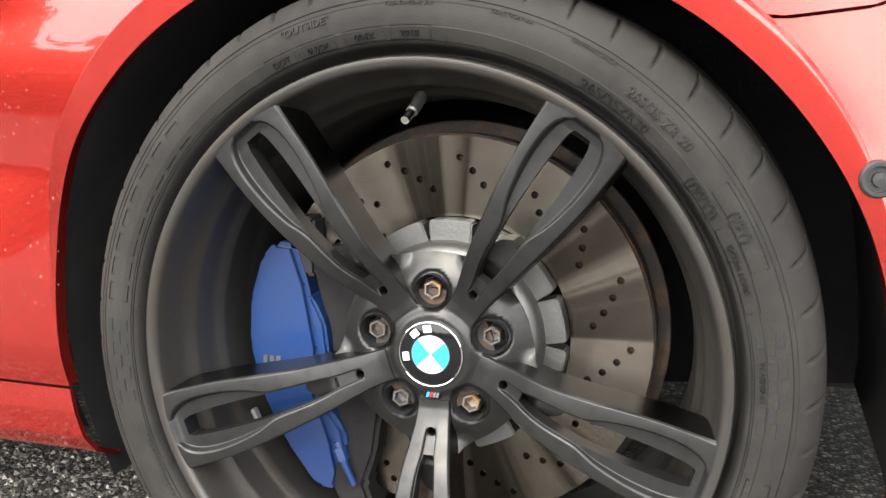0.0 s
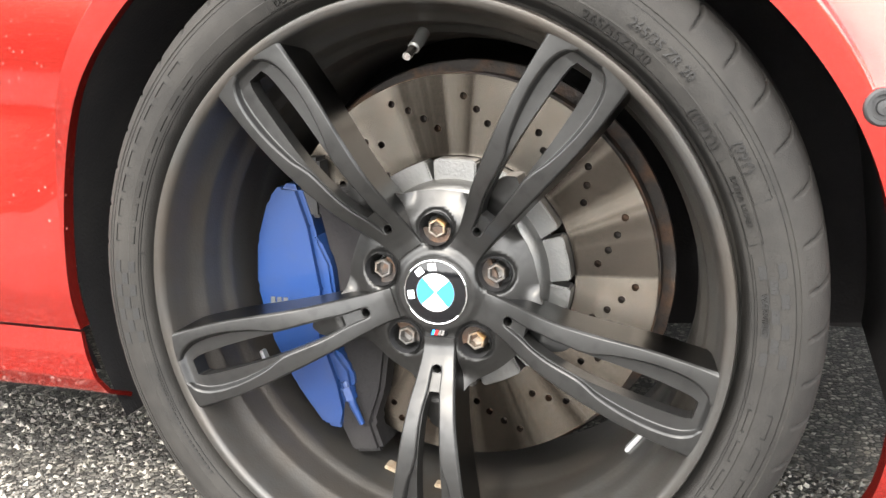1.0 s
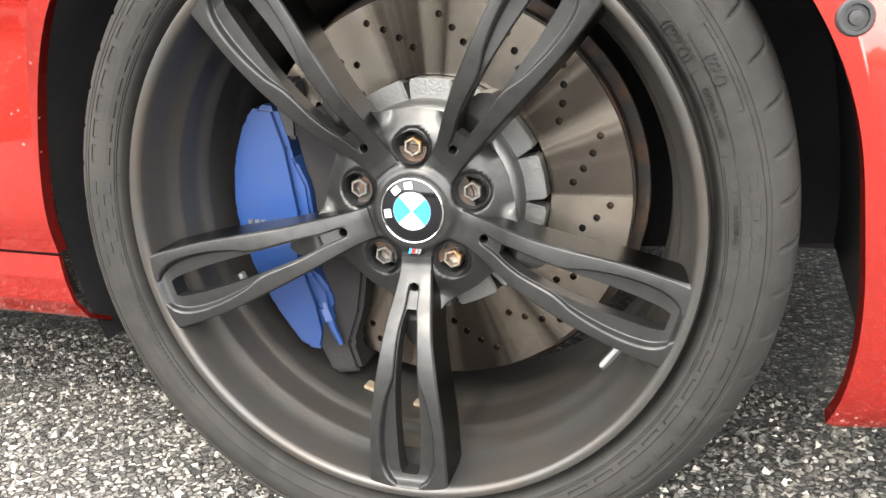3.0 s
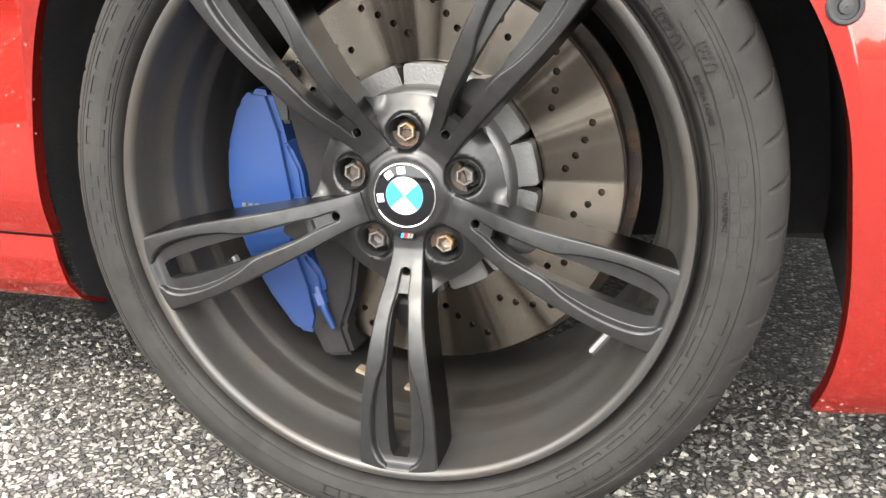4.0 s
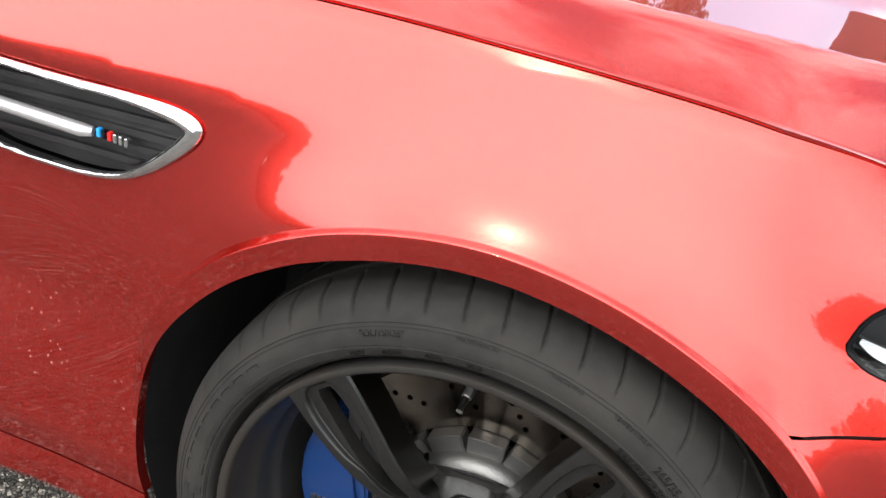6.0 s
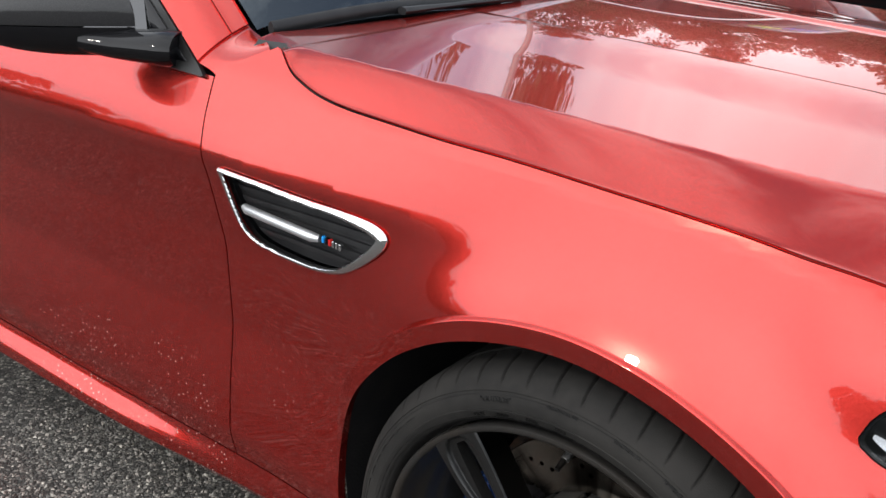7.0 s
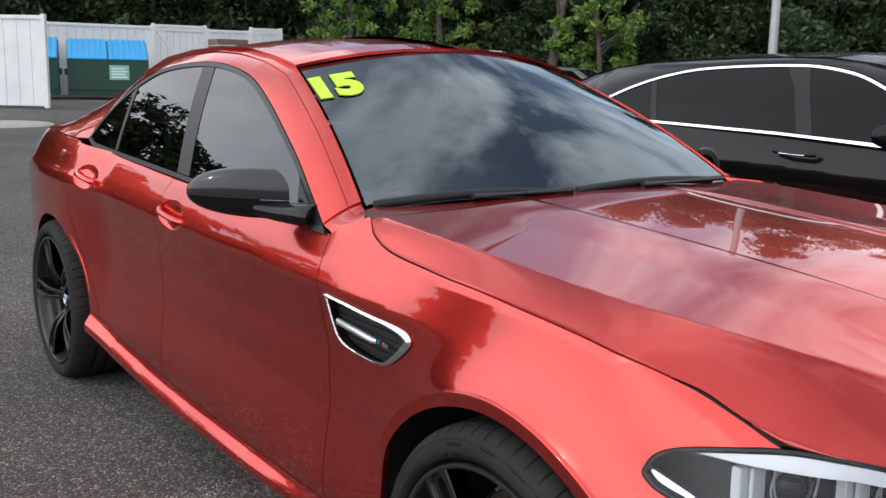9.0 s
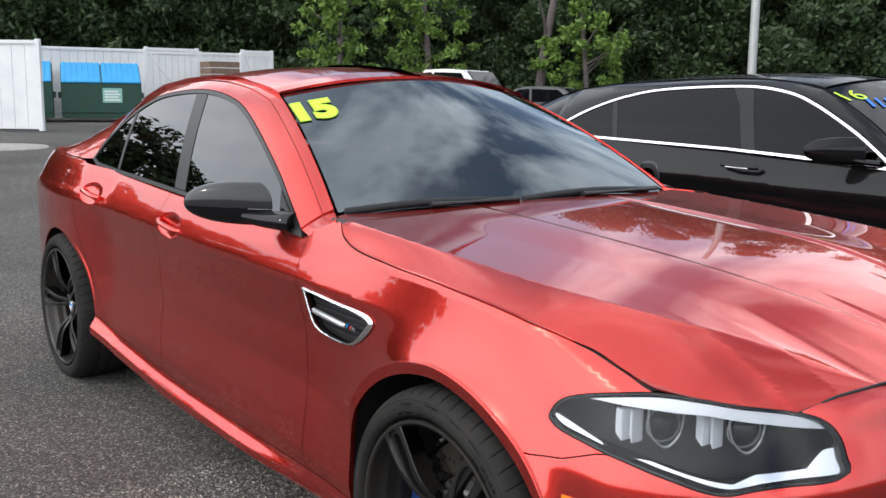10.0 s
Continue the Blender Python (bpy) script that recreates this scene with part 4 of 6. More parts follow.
def hub_surface(x, z):
    r, a = np.hypot(x, z), np.degrees(np.arctan2(z, x))
    off = np.abs((a - 18 + 36) % 72 - 36)
    y = 0.0525 + 0.014 * step(0.066, 0.104, r) - 0.022 * step(0.080, 0.112, r) * step(13, 25, off)
    for b in BOLTS:
        d = np.hypot(x - 0.06 * math.cos(radians(b)), z - 0.06 * math.sin(radians(b)))
        y = y + 0.0035 * (1 - step(0.0165, 0.021, d))
    y = y - 0.004 * (1 - step(0.036, 0.045, r))
    return np.stack([x, y, z], -1)


bolt_hole = lambda P: np.min([np.hypot(P[..., 0] - 0.06 * math.cos(radians(b)), P[..., 2] - 0.06 * math.sin(radians(b))) for b in BOLTS], axis=0) - 0.0158
arm_hole = lambda P: np.min([np.hypot(P[..., 0] - 0.0745 * math.cos(radians(b + 36)), P[..., 2] - 0.0745 * math.sin(radians(b + 36))) for b in BOLTS], axis=0) - 0.0050
hub_grid = np.linspace(-0.156, 0.156, 126)
HUB_MESH = panel_mesh(hub_surface, hub_grid, hub_grid, [lambda P: hub_edge(P[..., 0], P[..., 2]), bolt_hole, arm_hole], thick=0.03, flip=False, single=True)


def face_mesh(name, data, mat):
    """Welds the corners that meet, keeping each side's own shading."""
    p, f, n = data
    ids = {}
    weld = [ids.setdefault(tuple(float(c) for c in np.round(v, 5)), len(ids)) for v in p]
    f = [g for g in f if len({weld[a] for a in g}) == len(g)]
    me = bpy.data.meshes.new(name)
    me.from_pydata(list(ids), [], [[weld[a] for a in g] for g in f])
    me.materials.append(mat)
    me.polygons.foreach_set("use_smooth", [True] * len(me.polygons))
    me.normals_split_custom_set([tuple(n[a]) for g in f for a in g])
    return me


def one_piece(data):
    """Drops stray slivers that touch the main piece nowhere."""
    p, f, n = data
    ids = {}
    weld = [ids.setdefault(tuple(np.round(v, 5)), len(ids)) for v in p]
    main = largest_piece([[weld[a] for a in g] for g in f], len(ids))
    used = {a for g in main for a in g}
    return p, [g for g in f if weld[g[0]] in used], n


ARM_ME, HUB_ME = face_mesh("spoke", ARM, RIM), face_mesh("hub", one_piece(HUB_MESH), RIM)
TYRE = [(0.2745, 0.018), (0.2775, 0.016), (0.2805, 0.010), (0.2828, 0.002), (0.2842, -0.0045), (0.2858, -0.0072), (0.288, -0.0090), (0.2985, -0.0128), (0.2995, -0.0120), (0.306, -0.0128), (0.314, -0.0115), (0.3225, -0.0070), (0.3235, -0.0077),
        (0.3285, -0.0035), (0.3340, 0.003), (0.3385, 0.010), (0.3420, 0.018), (0.3445, 0.027), (0.3460, 0.038), (0.3470, 0.052), (0.3478, 0.068), (0.348, 0.071), (0.340, 0.0715), (0.340, 0.082), (0.348, 0.0825), (0.349, 0.11), (0.349, 0.123), (0.340, 0.1235), (0.340, 0.135), (0.349, 0.1355), (0.348, 0.19), (0.345, 0.225), (0.334, 0.255), (0.30, 0.268), (0.275, 0.262)]


TYRE_FINE = TYRE[:12] + [tuple(p) for p in spline(TYRE[12:21], 40)] + TYRE[21:]


def side_depth(r):
    return float(np.interp(r, [p[0] for p in TYRE[:19]], [p[1] for p in TYRE[:19]]))


def tread_cut(a, j, r, y):
    """Curved shoulder sipes, and the flattening where the tyre meets the ground."""
    if -0.004 < y < 0.065 and r > 0.3275:
        p = (math.degrees(a) - 5.0 - 30 * y + 3.3333) % 6.6667 - 3.3333
        return -0.0040 * math.exp(-(p / 0.30) ** 2) * min(1.0, (y + 0.005) / 0.012)
    return 0.0


RIM_PROFILE = [(0.2735, 0.016), (0.2752, 0.008), (0.2756, 0.000), (0.2752, -0.0050), (0.2740, -0.0070), (0.2715, -0.0072), (0.2680, -0.0066), (0.2655, -0.0048), (0.2640, -0.0010), (0.2622, 0.008), (0.2595, 0.022), (0.2560, 0.034), (0.2510, 0.041), (0.2490, 0.046),
               (0.2482, 0.066), (0.2452, 0.074), (0.2408, 0.079), (0.2396, 0.085), (0.2392, 0.120), (0.2370, 0.130), (0.2345, 0.136), (0.2340, 0.19), (0.238, 0.25), (0.2745, 0.262)]


def ring_text(name, text, size, radius, centre, parent, flip_in=False, proud=0.0014, gap=1.0):
    """Raised words round the sidewall: centre in degrees from +x, read from outside."""
    v, f = letters(text, size)
    pts = []
    for x, y, _ in v:
        r = radius + (-y if flip_in else y)
        a = radians(centre) - (x * gap / radius) * (1 if not flip_in else -1)
        pts.append((r * math.cos(a), side_depth(r) - proud, r * math.sin(a)))
    n = len(pts)
    low = [(x, y + 0.002, z) for x, y, z in pts]
    rim = {}
    for g in f:
        for a, b in zip(g, g[1:] + g[:1]):
            rim[(a, b)] = 1
    walls = [[b, a, a + n, b + n] for a, b in rim if (b, a) not in rim]
    return mesh_object(name, pts + low, f + walls, RUBBER_TEXT, parent, smooth=False)


def ring_bar(name, a0, a1, r0, r1, parent, mat, proud=0.0008, n=12):
    """A raised block on the sidewall between two angles and radii."""
    verts, faces = [], []
    for k in range(n + 1):
        a = radians(a0 + (a1 - a0) * k / n)
        for r, d in ((r0, 0.001), (r0 + 0.0004, -proud), (r1 - 0.0004, -proud), (r1, 0.001)):
            verts.append((r * math.cos(a), side_depth(r) + d, r * math.sin(a)))
    for k in range(n):
        for j in range(3):
            faces.append([4 * k + j, 4 * k + j + 1, 4 * k + j + 5, 4 * k + j + 4])
    return mesh_object(name, verts, faces, mat, parent, smooth=False)


RUBBER_TEXT = material("raised_tyre_lettering", (0.006, 0.0058, 0.0056), 0.55, spots=[(40, 0.4, 0.7, (0.012, 0.0115, 0.011), 0.6)], spec=0.25)
PAD = material("dark_tyre_block", (0.014, 0.0138, 0.0135), 0.7, bump=0.3, bump_scale=700, spec=0.3)


tyre_cache = {}


def wheel(place, turn, mirrored=False, detail=False):
    rim = revolve("wheel", RIM_PROFILE, BARREL, car, n=144, label="satin black five-arm alloy wheel, dusty with brake dust") if "rim" not in tyre_cache else new("wheel", tyre_cache["rim"])
    rim.parent = car
    tagged(rim, "satin black five-arm alloy wheel, dusty with brake dust")
    tyre_cache.setdefault("rim", rim.data)
    rim.matrix_basis = Matrix.Translation(place) @ (Matrix.Rotation(math.pi, 4, "Z") if mirrored else Matrix.Identity(4))
    spin = Matrix.Rotation(radians(turn), 4, "Y")
    if "tyre" not in tyre_cache:
        ob = revolve("tyre", TYRE_FINE, RUBBER, rim, n=1440, angle=25, wave=tread_cut)
        for v in ob.data.vertices:
            if v.co.z < -HUB + 0.002:
                v.co.z = -HUB + 0.002
        tyre_cache["tyre"] = ob.data
    else:
        ob = new("tyre", tyre_cache["tyre"])
        ob.parent = rim
    tagged(ob, "worn black low-profile road tyre with raised lettering")
    for a in ARMS:
        arm = new("spoke", ARM_ME)
        arm.parent = rim
        arm.matrix_basis = spin @ Matrix.Rotation(radians(180 - a), 4, "Y")
    hub = new("hub", HUB_ME)
    hub.parent = rim
    hub.matrix_basis = spin
    back = revolve("bolt_seat", [(0.001, 0.074), (0.085, 0.074), (0.09, 0.085), (0.001, 0.085)], DARK, rim, n=40) if "seat" not in tyre_cache else new("bolt_seat", tyre_cache["seat"])
    back.parent = rim
    tyre_cache.setdefault("seat", back.data)
    for b in BOLTS:
        p = spin @ Vector((0.06 * math.cos(radians(b)), 0, 0.06 * math.sin(radians(b))))
        head = revolve("wheel_bolt", [(0.0100, 0.074), (0.0100, 0.0575), (0.0088, 0.0555), (0.0070, 0.0555), (0.0064, 0.058), (0.0062, 0.0635), (0.0003, 0.0642)], BOLT if b in (90, 306) else BOLT_GREY, rim, n=6, angle=20)
        head.matrix_basis = Matrix.Translation((p.x, 0, p.z)) @ Matrix.Rotation(radians(b * 1.7), 4, "Y")
        if detail:
            cup = revolve("bolt_cup", [(0.0158, 0.050), (0.0150, 0.060), (0.0142, 0.069), (0.0128, 0.0715), (0.009, 0.072)], DARK, rim, n=28)
            cup.matrix_basis = Matrix.Translation((p.x, 0, p.z))
    # roundel, drawn as plain shapes
    revolve("centre_cap", [(0.0005, 0.0455), (0.0300, 0.0458), (0.0308, 0.0462), (0.0335, 0.060)], GLOSS_BLACK, rim, n=64)
    revolve("cap_ring", [(0.0300, 0.0460), (0.0304, 0.0450), (0.0310, 0.0448), (0.0316, 0.0452), (0.0322, 0.0500)], CHROME, rim, n=64)
    revolve("cap_ring", [(0.0182, 0.0458), (0.0185, 0.0451), (0.0190, 0.0451), (0.0193, 0.0458)], CHROME, rim, n=48)
    for k in range(4):
        pts, a0 = [(0.0, 0.0)], 41 + 90 * k
        for i in range(11):
            a = radians(a0 + 9 * i)
            pts.append((0.0182 * math.cos(a), 0.0182 * math.sin(a)))
        prism("cap_quarter", pts, 0.0450, 0.0458, WHITE if k % 2 == 0 else BLUE, rim, bevel=0)
    if detail:
        for a in (96, 128, 187):
            bar = box("cap_mark", -0.0042, 0.0042, 0.0449, 0.0456, 0.0212, 0.0282, WHITE, rim, bevel=0.0004)
            bar.matrix_basis = Matrix.Rotation(radians(90 - a), 4, "Y")
        plate = box("hub_badge", -0.0085, 0.0085, 0.0485, 0.056, -0.0445, -0.0362, GLOSS_BLACK, rim, bevel=0.0015)
        for k, mat in enumerate((BLUE, RED_STRIPE, CHROME, CHROME)):
            prism("badge_bar", [(-0.0066 + 0.0032 * k, -0.0428), (-0.0042 + 0.0032 * k, -0.0428), (-0.0026 + 0.0032 * k, -0.0380), (-0.0050 + 0.0032 * k, -0.0380)], 0.0478, 0.049, mat, rim, bevel=0)
        for a, half, wide, mat in ((-38.5, 0.020, 0.006, VENT_BAR), (-156, 0.008, 0.005, VENT_BAR), (-110, 0.010, 0.008, LABEL), (-96, 0.009, 0.006, LABEL)):
            q = box("balance_weight" if mat is VENT_BAR else "rim_label", -half, half, 0.090 if mat is VENT_BAR else 0.112, (0.090 if mat is VENT_BAR else 0.112) + 2 * wide, 0.2345, 0.2388, mat, rim, bevel=0.001)
            q.matrix_basis = Matrix.Rotation(radians(90 - a), 4, "Y")
    return rim


VENT_BAR = material("satin_silver_bar", (0.62, 0.63, 0.64), 0.3, 0.7, spots=[(60, 0.4, 0.7, (0.5, 0.5, 0.5), 0.5)])
LABEL = material("yellowed_paper_label", (0.22, 0.18, 0.13), 0.7, spots=[(80, 0.45, 0.6, (0.2, 0.13, 0.08), 0.7)])
front = wheel((0.0012, 0, HUB - 0.001), 0, detail=True)
wheel((AXLE, 0.008, HUB), 20)
wheel((0, 2 * HALF, HUB), 10, mirrored=True)
wheel((AXLE, 2 * HALF - 0.008, HUB), 30, mirrored=True)

# sidewall of the front wheel
for text, size, radius, centre in (("265/35ZR20", 0.0115, 0.2885, 52.5), ("((99Y))", 0.0115, 0.2885, 33.0), ("TREADWEAR 500", 0.0050, 0.3165, 88.5), ("TRACTION AA", 0.0050, 0.3165, 72.5), ("TEMPERATURE A", 0.0050, 0.3165, 59.5),
                                   ("DOT", 0.0075, 0.2905, 112.0), ("6U)OF", 0.0065, 0.2905, 104.8), ("004X", 0.0075, 0.2905, 96.2), ("2918", 0.0075, 0.2905, 88.3), ("\"OUTSIDE\"", 0.0088, 0.3105, 106.0),
                                   ("EXTRA LOAD", 0.0062, 0.2915, 20.5), ("WARNING", 0.0062, 0.2935, 2.5)):
    ring_text("sidewall_word", text, size, radius, centre, front, gap=1.12)
ring_text("sidewall_word", "265/35 ZR 20", 0.0125, 0.3035, 46.0, front, gap=0.95)
ring_text("sidewall_word", "(99Y)", 0.0125, 0.3035, 26.5, front, gap=0.95)
for a0, a1 in ((171, 134), (-12.5, -58)):      # maker's name as eight plain blocks
    for k in range(8):
        a = a0 + (a1 - a0) * (k + 0.5) / 8
        half = abs(a1 - a0) / 8 * 0.36
        for b0, b1, r0, r1 in ((-1, 1, 0.2930, 0.2940), (-1, 1, 0.3125, 0.3135), (-1, -0.86, 0.2930, 0.3135), (0.86, 1, 0.2930, 0.3135)):
            ring_bar("sidewall_mark", a + half * b0, a + half * b1, r0, r1, front, RUBBER_TEXT, proud=0.0009, n=4)
for start, way in ((175, 1), (9, -1)):          # chequered field that fades out
    for k in range(7):
        for j in range(3):
            if (k + j) % 2 == 0:
                a = start + way * 2.3 * k
                ring_bar("sidewall_block", a - 1.1, a + 1.1, 0.2925 + 0.0075 * j, 0.2995 + 0.0075 * j, front, PAD, n=3)
for k in range(7):
    a = -72 - 5.2 * k
    for b0, b1, r0, r1 in ((-1.6, 1.6, 0.2985, 0.2994), (-1.6, 1.6, 0.3091, 0.3100), (-1.6, -1.4, 0.2985, 0.3100), (1.4, 1.6, 0.2985, 0.3100)):
        ring_bar("sidewall_mark", a + b0, a + b1, r0, r1, front, RUBBER_TEXT, proud=0.0009, n=4)
for k in range(22):
    a = 197 + k * 1.05
    ring_bar("sidewall_mark", a - 0.3, a + 0.3, 0.2905, 0.2935, front, RUBBER_TEXT, n=2)
for r, a0, a1 in ((0.2890, -70, 12), (0.2890, 128, 205), (0.3185, 20, 128), (0.3185, 128, 215), (0.3185, -70, 20), (0.2872, 0, 360)):
    ring_bar("sidewall_line", a0, a1, r, r + 0.0011, front, RUBBER_TEXT, proud=0.0006, n=90)
for k in range(12):
    ring_bar("sidewall_tick", 22 + 30 * k, 22.25 + 30 * k, 0.2850, 0.2900, front, RUBBER_TEXT, n=1)
for a0, a1, r0, r1 in ((109.2, 115.0, 0.2885, 0.3000), (101.4, 108.4, 0.2885, 0.3000), (92.6, 99.8, 0.2885, 0.3000), (84.7, 91.6, 0.2885, 0.3000), (13.5, 27.5, 0.2885, 0.3005), (19.5, 33.0, 0.3015, 0.3155)):
    for r in (r0, r1):          # capsule frames round the code groups
        ring_bar("sidewall_line", a0, a1, r - 0.0004, r + 0.0004, front, RUBBER_TEXT, n=12)
    for a in (a0, a1):
        ring_bar("sidewall_line", a - 0.09, a + 0.09, r0, r1, front, RUBBER_TEXT, n=1)

# valve
tube("valve_stem", [(-0.004, 0.052, 0.240), (-0.005, 0.040, 0.232), (-0.006, 0.030, 0.227)], [0.006, 0.0055, 0.0055], ALU, front, sides=12, label="metal tyre valve")
tube("valve_cap", [(-0.006, 0.031, 0.2275), (-0.007, 0.014, 0.2200)], [0.0042, 0.0038], CHROME, front, sides=10)

# ---- brakes ----
def brake(place, mirrored=False):
    disc_at = Matrix.Translation(place) @ (Matrix.Rotation(math.pi, 4, "Z") if mirrored else Matrix.Identity(4))
    holes = [(r, 12.7 + 22.5 * k + 395 * (r - 0.16)) for k in range(16) for r in (0.1415 + 0.0052 * (k % 3) + 0.0120 * j for j in range(4)) if r < 0.187]
    hx = np.array([[r * math.cos(radians(a)), r * math.sin(radians(a))] for r, a in holes])
    clip = [lambda P: 0.199 - np.hypot(P[..., 0], P[..., 2]), lambda P: np.hypot(P[..., 0], P[..., 2]) - 0.119,
            lambda P: np.sqrt(((P[..., None, 0] - hx[:, 0]) ** 2 + (P[..., None, 2] - hx[:, 1]) ** 2).min(-1)) - 0.0038]
    g = np.linspace(-0.2, 0.2, 150)
    d = panel("brake_disc", lambda x, z: np.stack([x, 0.128 + 0 * x, z], -1), g, g, clip, STEEL, car, thick=0.012, label="drilled steel brake disc with dark radial reflections painted in")
    d.matrix_basis = disc_at
    revolve("disc_back", [(0.2005, 0.137), (0.2005, 0.160), (0.118, 0.160), (0.118, 0.141), (0.2005, 0.137)], IRON, d, n=80)
    revolve("disc_bell", [(0.06, 0.088), (0.082, 0.090), (0.092, 0.095), (0.097, 0.103), (0.099, 0.112), (0.100, 0.140)], ALU, d, n=80, label="cast aluminium disc bell")
    for k in range(14):
        a = 25.714 * k + 12.9 - 2
        tooth = prism("bell_tooth", [(0.0945, -0.0208), (0.1040, -0.0215), (0.1150, -0.0222), (0.1168, -0.0200), (0.1178, 0.0), (0.1168, 0.0200), (0.1150, 0.0222), (0.1040, 0.0215), (0.0945, 0.0208)], 0.108, 0.132, ALU, d, bevel=0.003)
        tooth.matrix_basis = Matrix.Rotation(radians(-a), 4, "Y")
    return d


# dark reflections painted into the disc's base colour, as streaks that run outwards
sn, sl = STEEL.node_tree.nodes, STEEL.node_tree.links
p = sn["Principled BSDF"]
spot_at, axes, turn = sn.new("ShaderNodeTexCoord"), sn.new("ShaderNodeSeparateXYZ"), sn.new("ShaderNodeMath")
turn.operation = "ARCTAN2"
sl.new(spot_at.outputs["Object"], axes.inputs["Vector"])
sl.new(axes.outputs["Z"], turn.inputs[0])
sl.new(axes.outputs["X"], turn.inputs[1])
streak, band, dark_reflection = sn.new("ShaderNodeTexNoise"), sn.new("ShaderNodeMapRange"), sn.new("ShaderNodeMixRGB")
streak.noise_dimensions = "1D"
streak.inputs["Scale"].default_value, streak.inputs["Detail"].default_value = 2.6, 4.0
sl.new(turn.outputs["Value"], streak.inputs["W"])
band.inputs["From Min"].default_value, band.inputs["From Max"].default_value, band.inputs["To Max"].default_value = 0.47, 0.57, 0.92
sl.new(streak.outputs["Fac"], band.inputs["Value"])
sl.new(band.outputs["Result"], dark_reflection.inputs["Fac"])
sl.new(p.inputs["Base Color"].links[0].from_socket, dark_reflection.inputs["Color1"])
dark_reflection.inputs["Color2"].default_value = (0.050, 0.042, 0.035, 1)
sl.new(dark_reflection.outputs["Color"], p.inputs["Base Color"])
p.inputs["Anisotropic"].default_value = 0.92
spin_way = STEEL.node_tree.nodes.new("ShaderNodeTangent")
spin_way.direction_type, spin_way.axis = "RADIAL", "Y"
STEEL.node_tree.links.new(spin_way.outputs["Tangent"], p.inputs["Tangent"])
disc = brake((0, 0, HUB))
revolve("dust_shield", [(0.212, 0.168), (0.212, 0.176), (0.05, 0.178)], IRON, disc, n=64)
tube("wheel_carrier", [(0, 0.06, 0), (0, 0.3, 0)], 0.06, IRON, disc, sides=24)

caliper = prism("brake_caliper", [(-0.186, 0.092), (-0.163, 0.090), (-0.150, 0.048), (-0.140, -0.02), (-0.144, -0.07), (-0.128, -0.12), (-0.122, -0.155), (-0.128, -0.176), (-0.152, -0.174), (-0.185, -0.128), (-0.210, -0.075), (-0.222, -0.02), (-0.218, 0.03), (-0.202, 0.075)],
                0.098, 0.185, CALIPER, car, bevel=0.006, label="blue lacquered brake caliper")
caliper.matrix_basis = Matrix.Translation((0, 0, HUB))
prism("caliper_lug", [(-0.1475, 0.040), (-0.140, 0.034), (-0.129, 0.010), (-0.126, -0.020), (-0.128, -0.062), (-0.1395, -0.064), (-0.1365, -0.02)], 0.092, 0.150, CALIPER, caliper, bevel=0.005)
prism("caliper_lug", [(-0.140, -0.078), (-0.128, -0.084), (-0.113, -0.104), (-0.110, -0.124), (-0.118, -0.138), (-0.1245, -0.124), (-0.131, -0.104)], 0.092, 0.150, CALIPER, caliper, bevel=0.005)
tube("bleed_pipe", [(-0.122, 0.095, -0.118), (-0.113, 0.093, -0.142), (-0.104, 0.094, -0.164)], [0.005, 0.0045, 0.003], CALIPER, caliper, sides=8)
tube("bleed_nut", [(-0.120, 0.094, -0.124), (-0.115, 0.093, -0.137)], 0.0075, CALIPER, caliper, sides=6)
for k in range(3):
    prism("caliper_mark", [(-0.205 + 0.0075 * k, -0.052), (-0.200 + 0.0075 * k, -0.052), (-0.1985 + 0.0075 * k, -0.030), (-0.2035 + 0.0075 * k, -0.030)], 0.0966, 0.0984, ALU, caliper, bevel=0)
prism("caliper_bracket", [(-0.148, 0.085), (-0.092, 0.090), (-0.072, 0.03), (-0.070, -0.06), (-0.082, -0.13), (-0.095, -0.165), (-0.085, -0.198), (-0.12, -0.203), (-0.135, -0.17), (-0.125, -0.10), (-0.13, 0.0)], 0.101, 0.19, LINER, caliper, bevel=0.005)
box("pad_plate", -0.165, -0.142, 0.105, 0.19, 0.055, 0.118, DARK, caliper, bevel=0.004)

# ---- wheel arch liners ----
def liner(cx):
    verts, faces = [], []
    ring = []
    for a in range(-16, 205, 4):
        c, s = math.cos(radians(a)), math.sin(radians(a))
        r = float(arch_reach(np.array(c), np.array(s), cx)) - 0.004 - 0.024 * max(s, 0)
        ring.append((r * c, r * s, max(s, 0)))
    for x, z, up in ring:
        for y, grow in ((0.054 - 0.040 * up, 1.006), (0.09, 1.02), (0.16, 1.025), (0.42, 1.025)):
            verts.append((cx + x * grow, y, HUB + z * grow))
    for k in range(len(ring) - 1):
        for j in range(3):
            faces.append([4 * k + j, 4 * k + j + 1, 4 * k + j + 5, 4 * k + j + 4])
    ob = mesh_object("arch_liner", verts, faces, LINER, car, angle=50)
    back = [(cx + x * 1.03, 0.42, HUB + z * 1.03) for x, z, up in ring]
    mesh_object("inner_wing", back, [list(range(len(back)))], LINER, car)
    return ob


liner(0.0)
liner(AXLE)

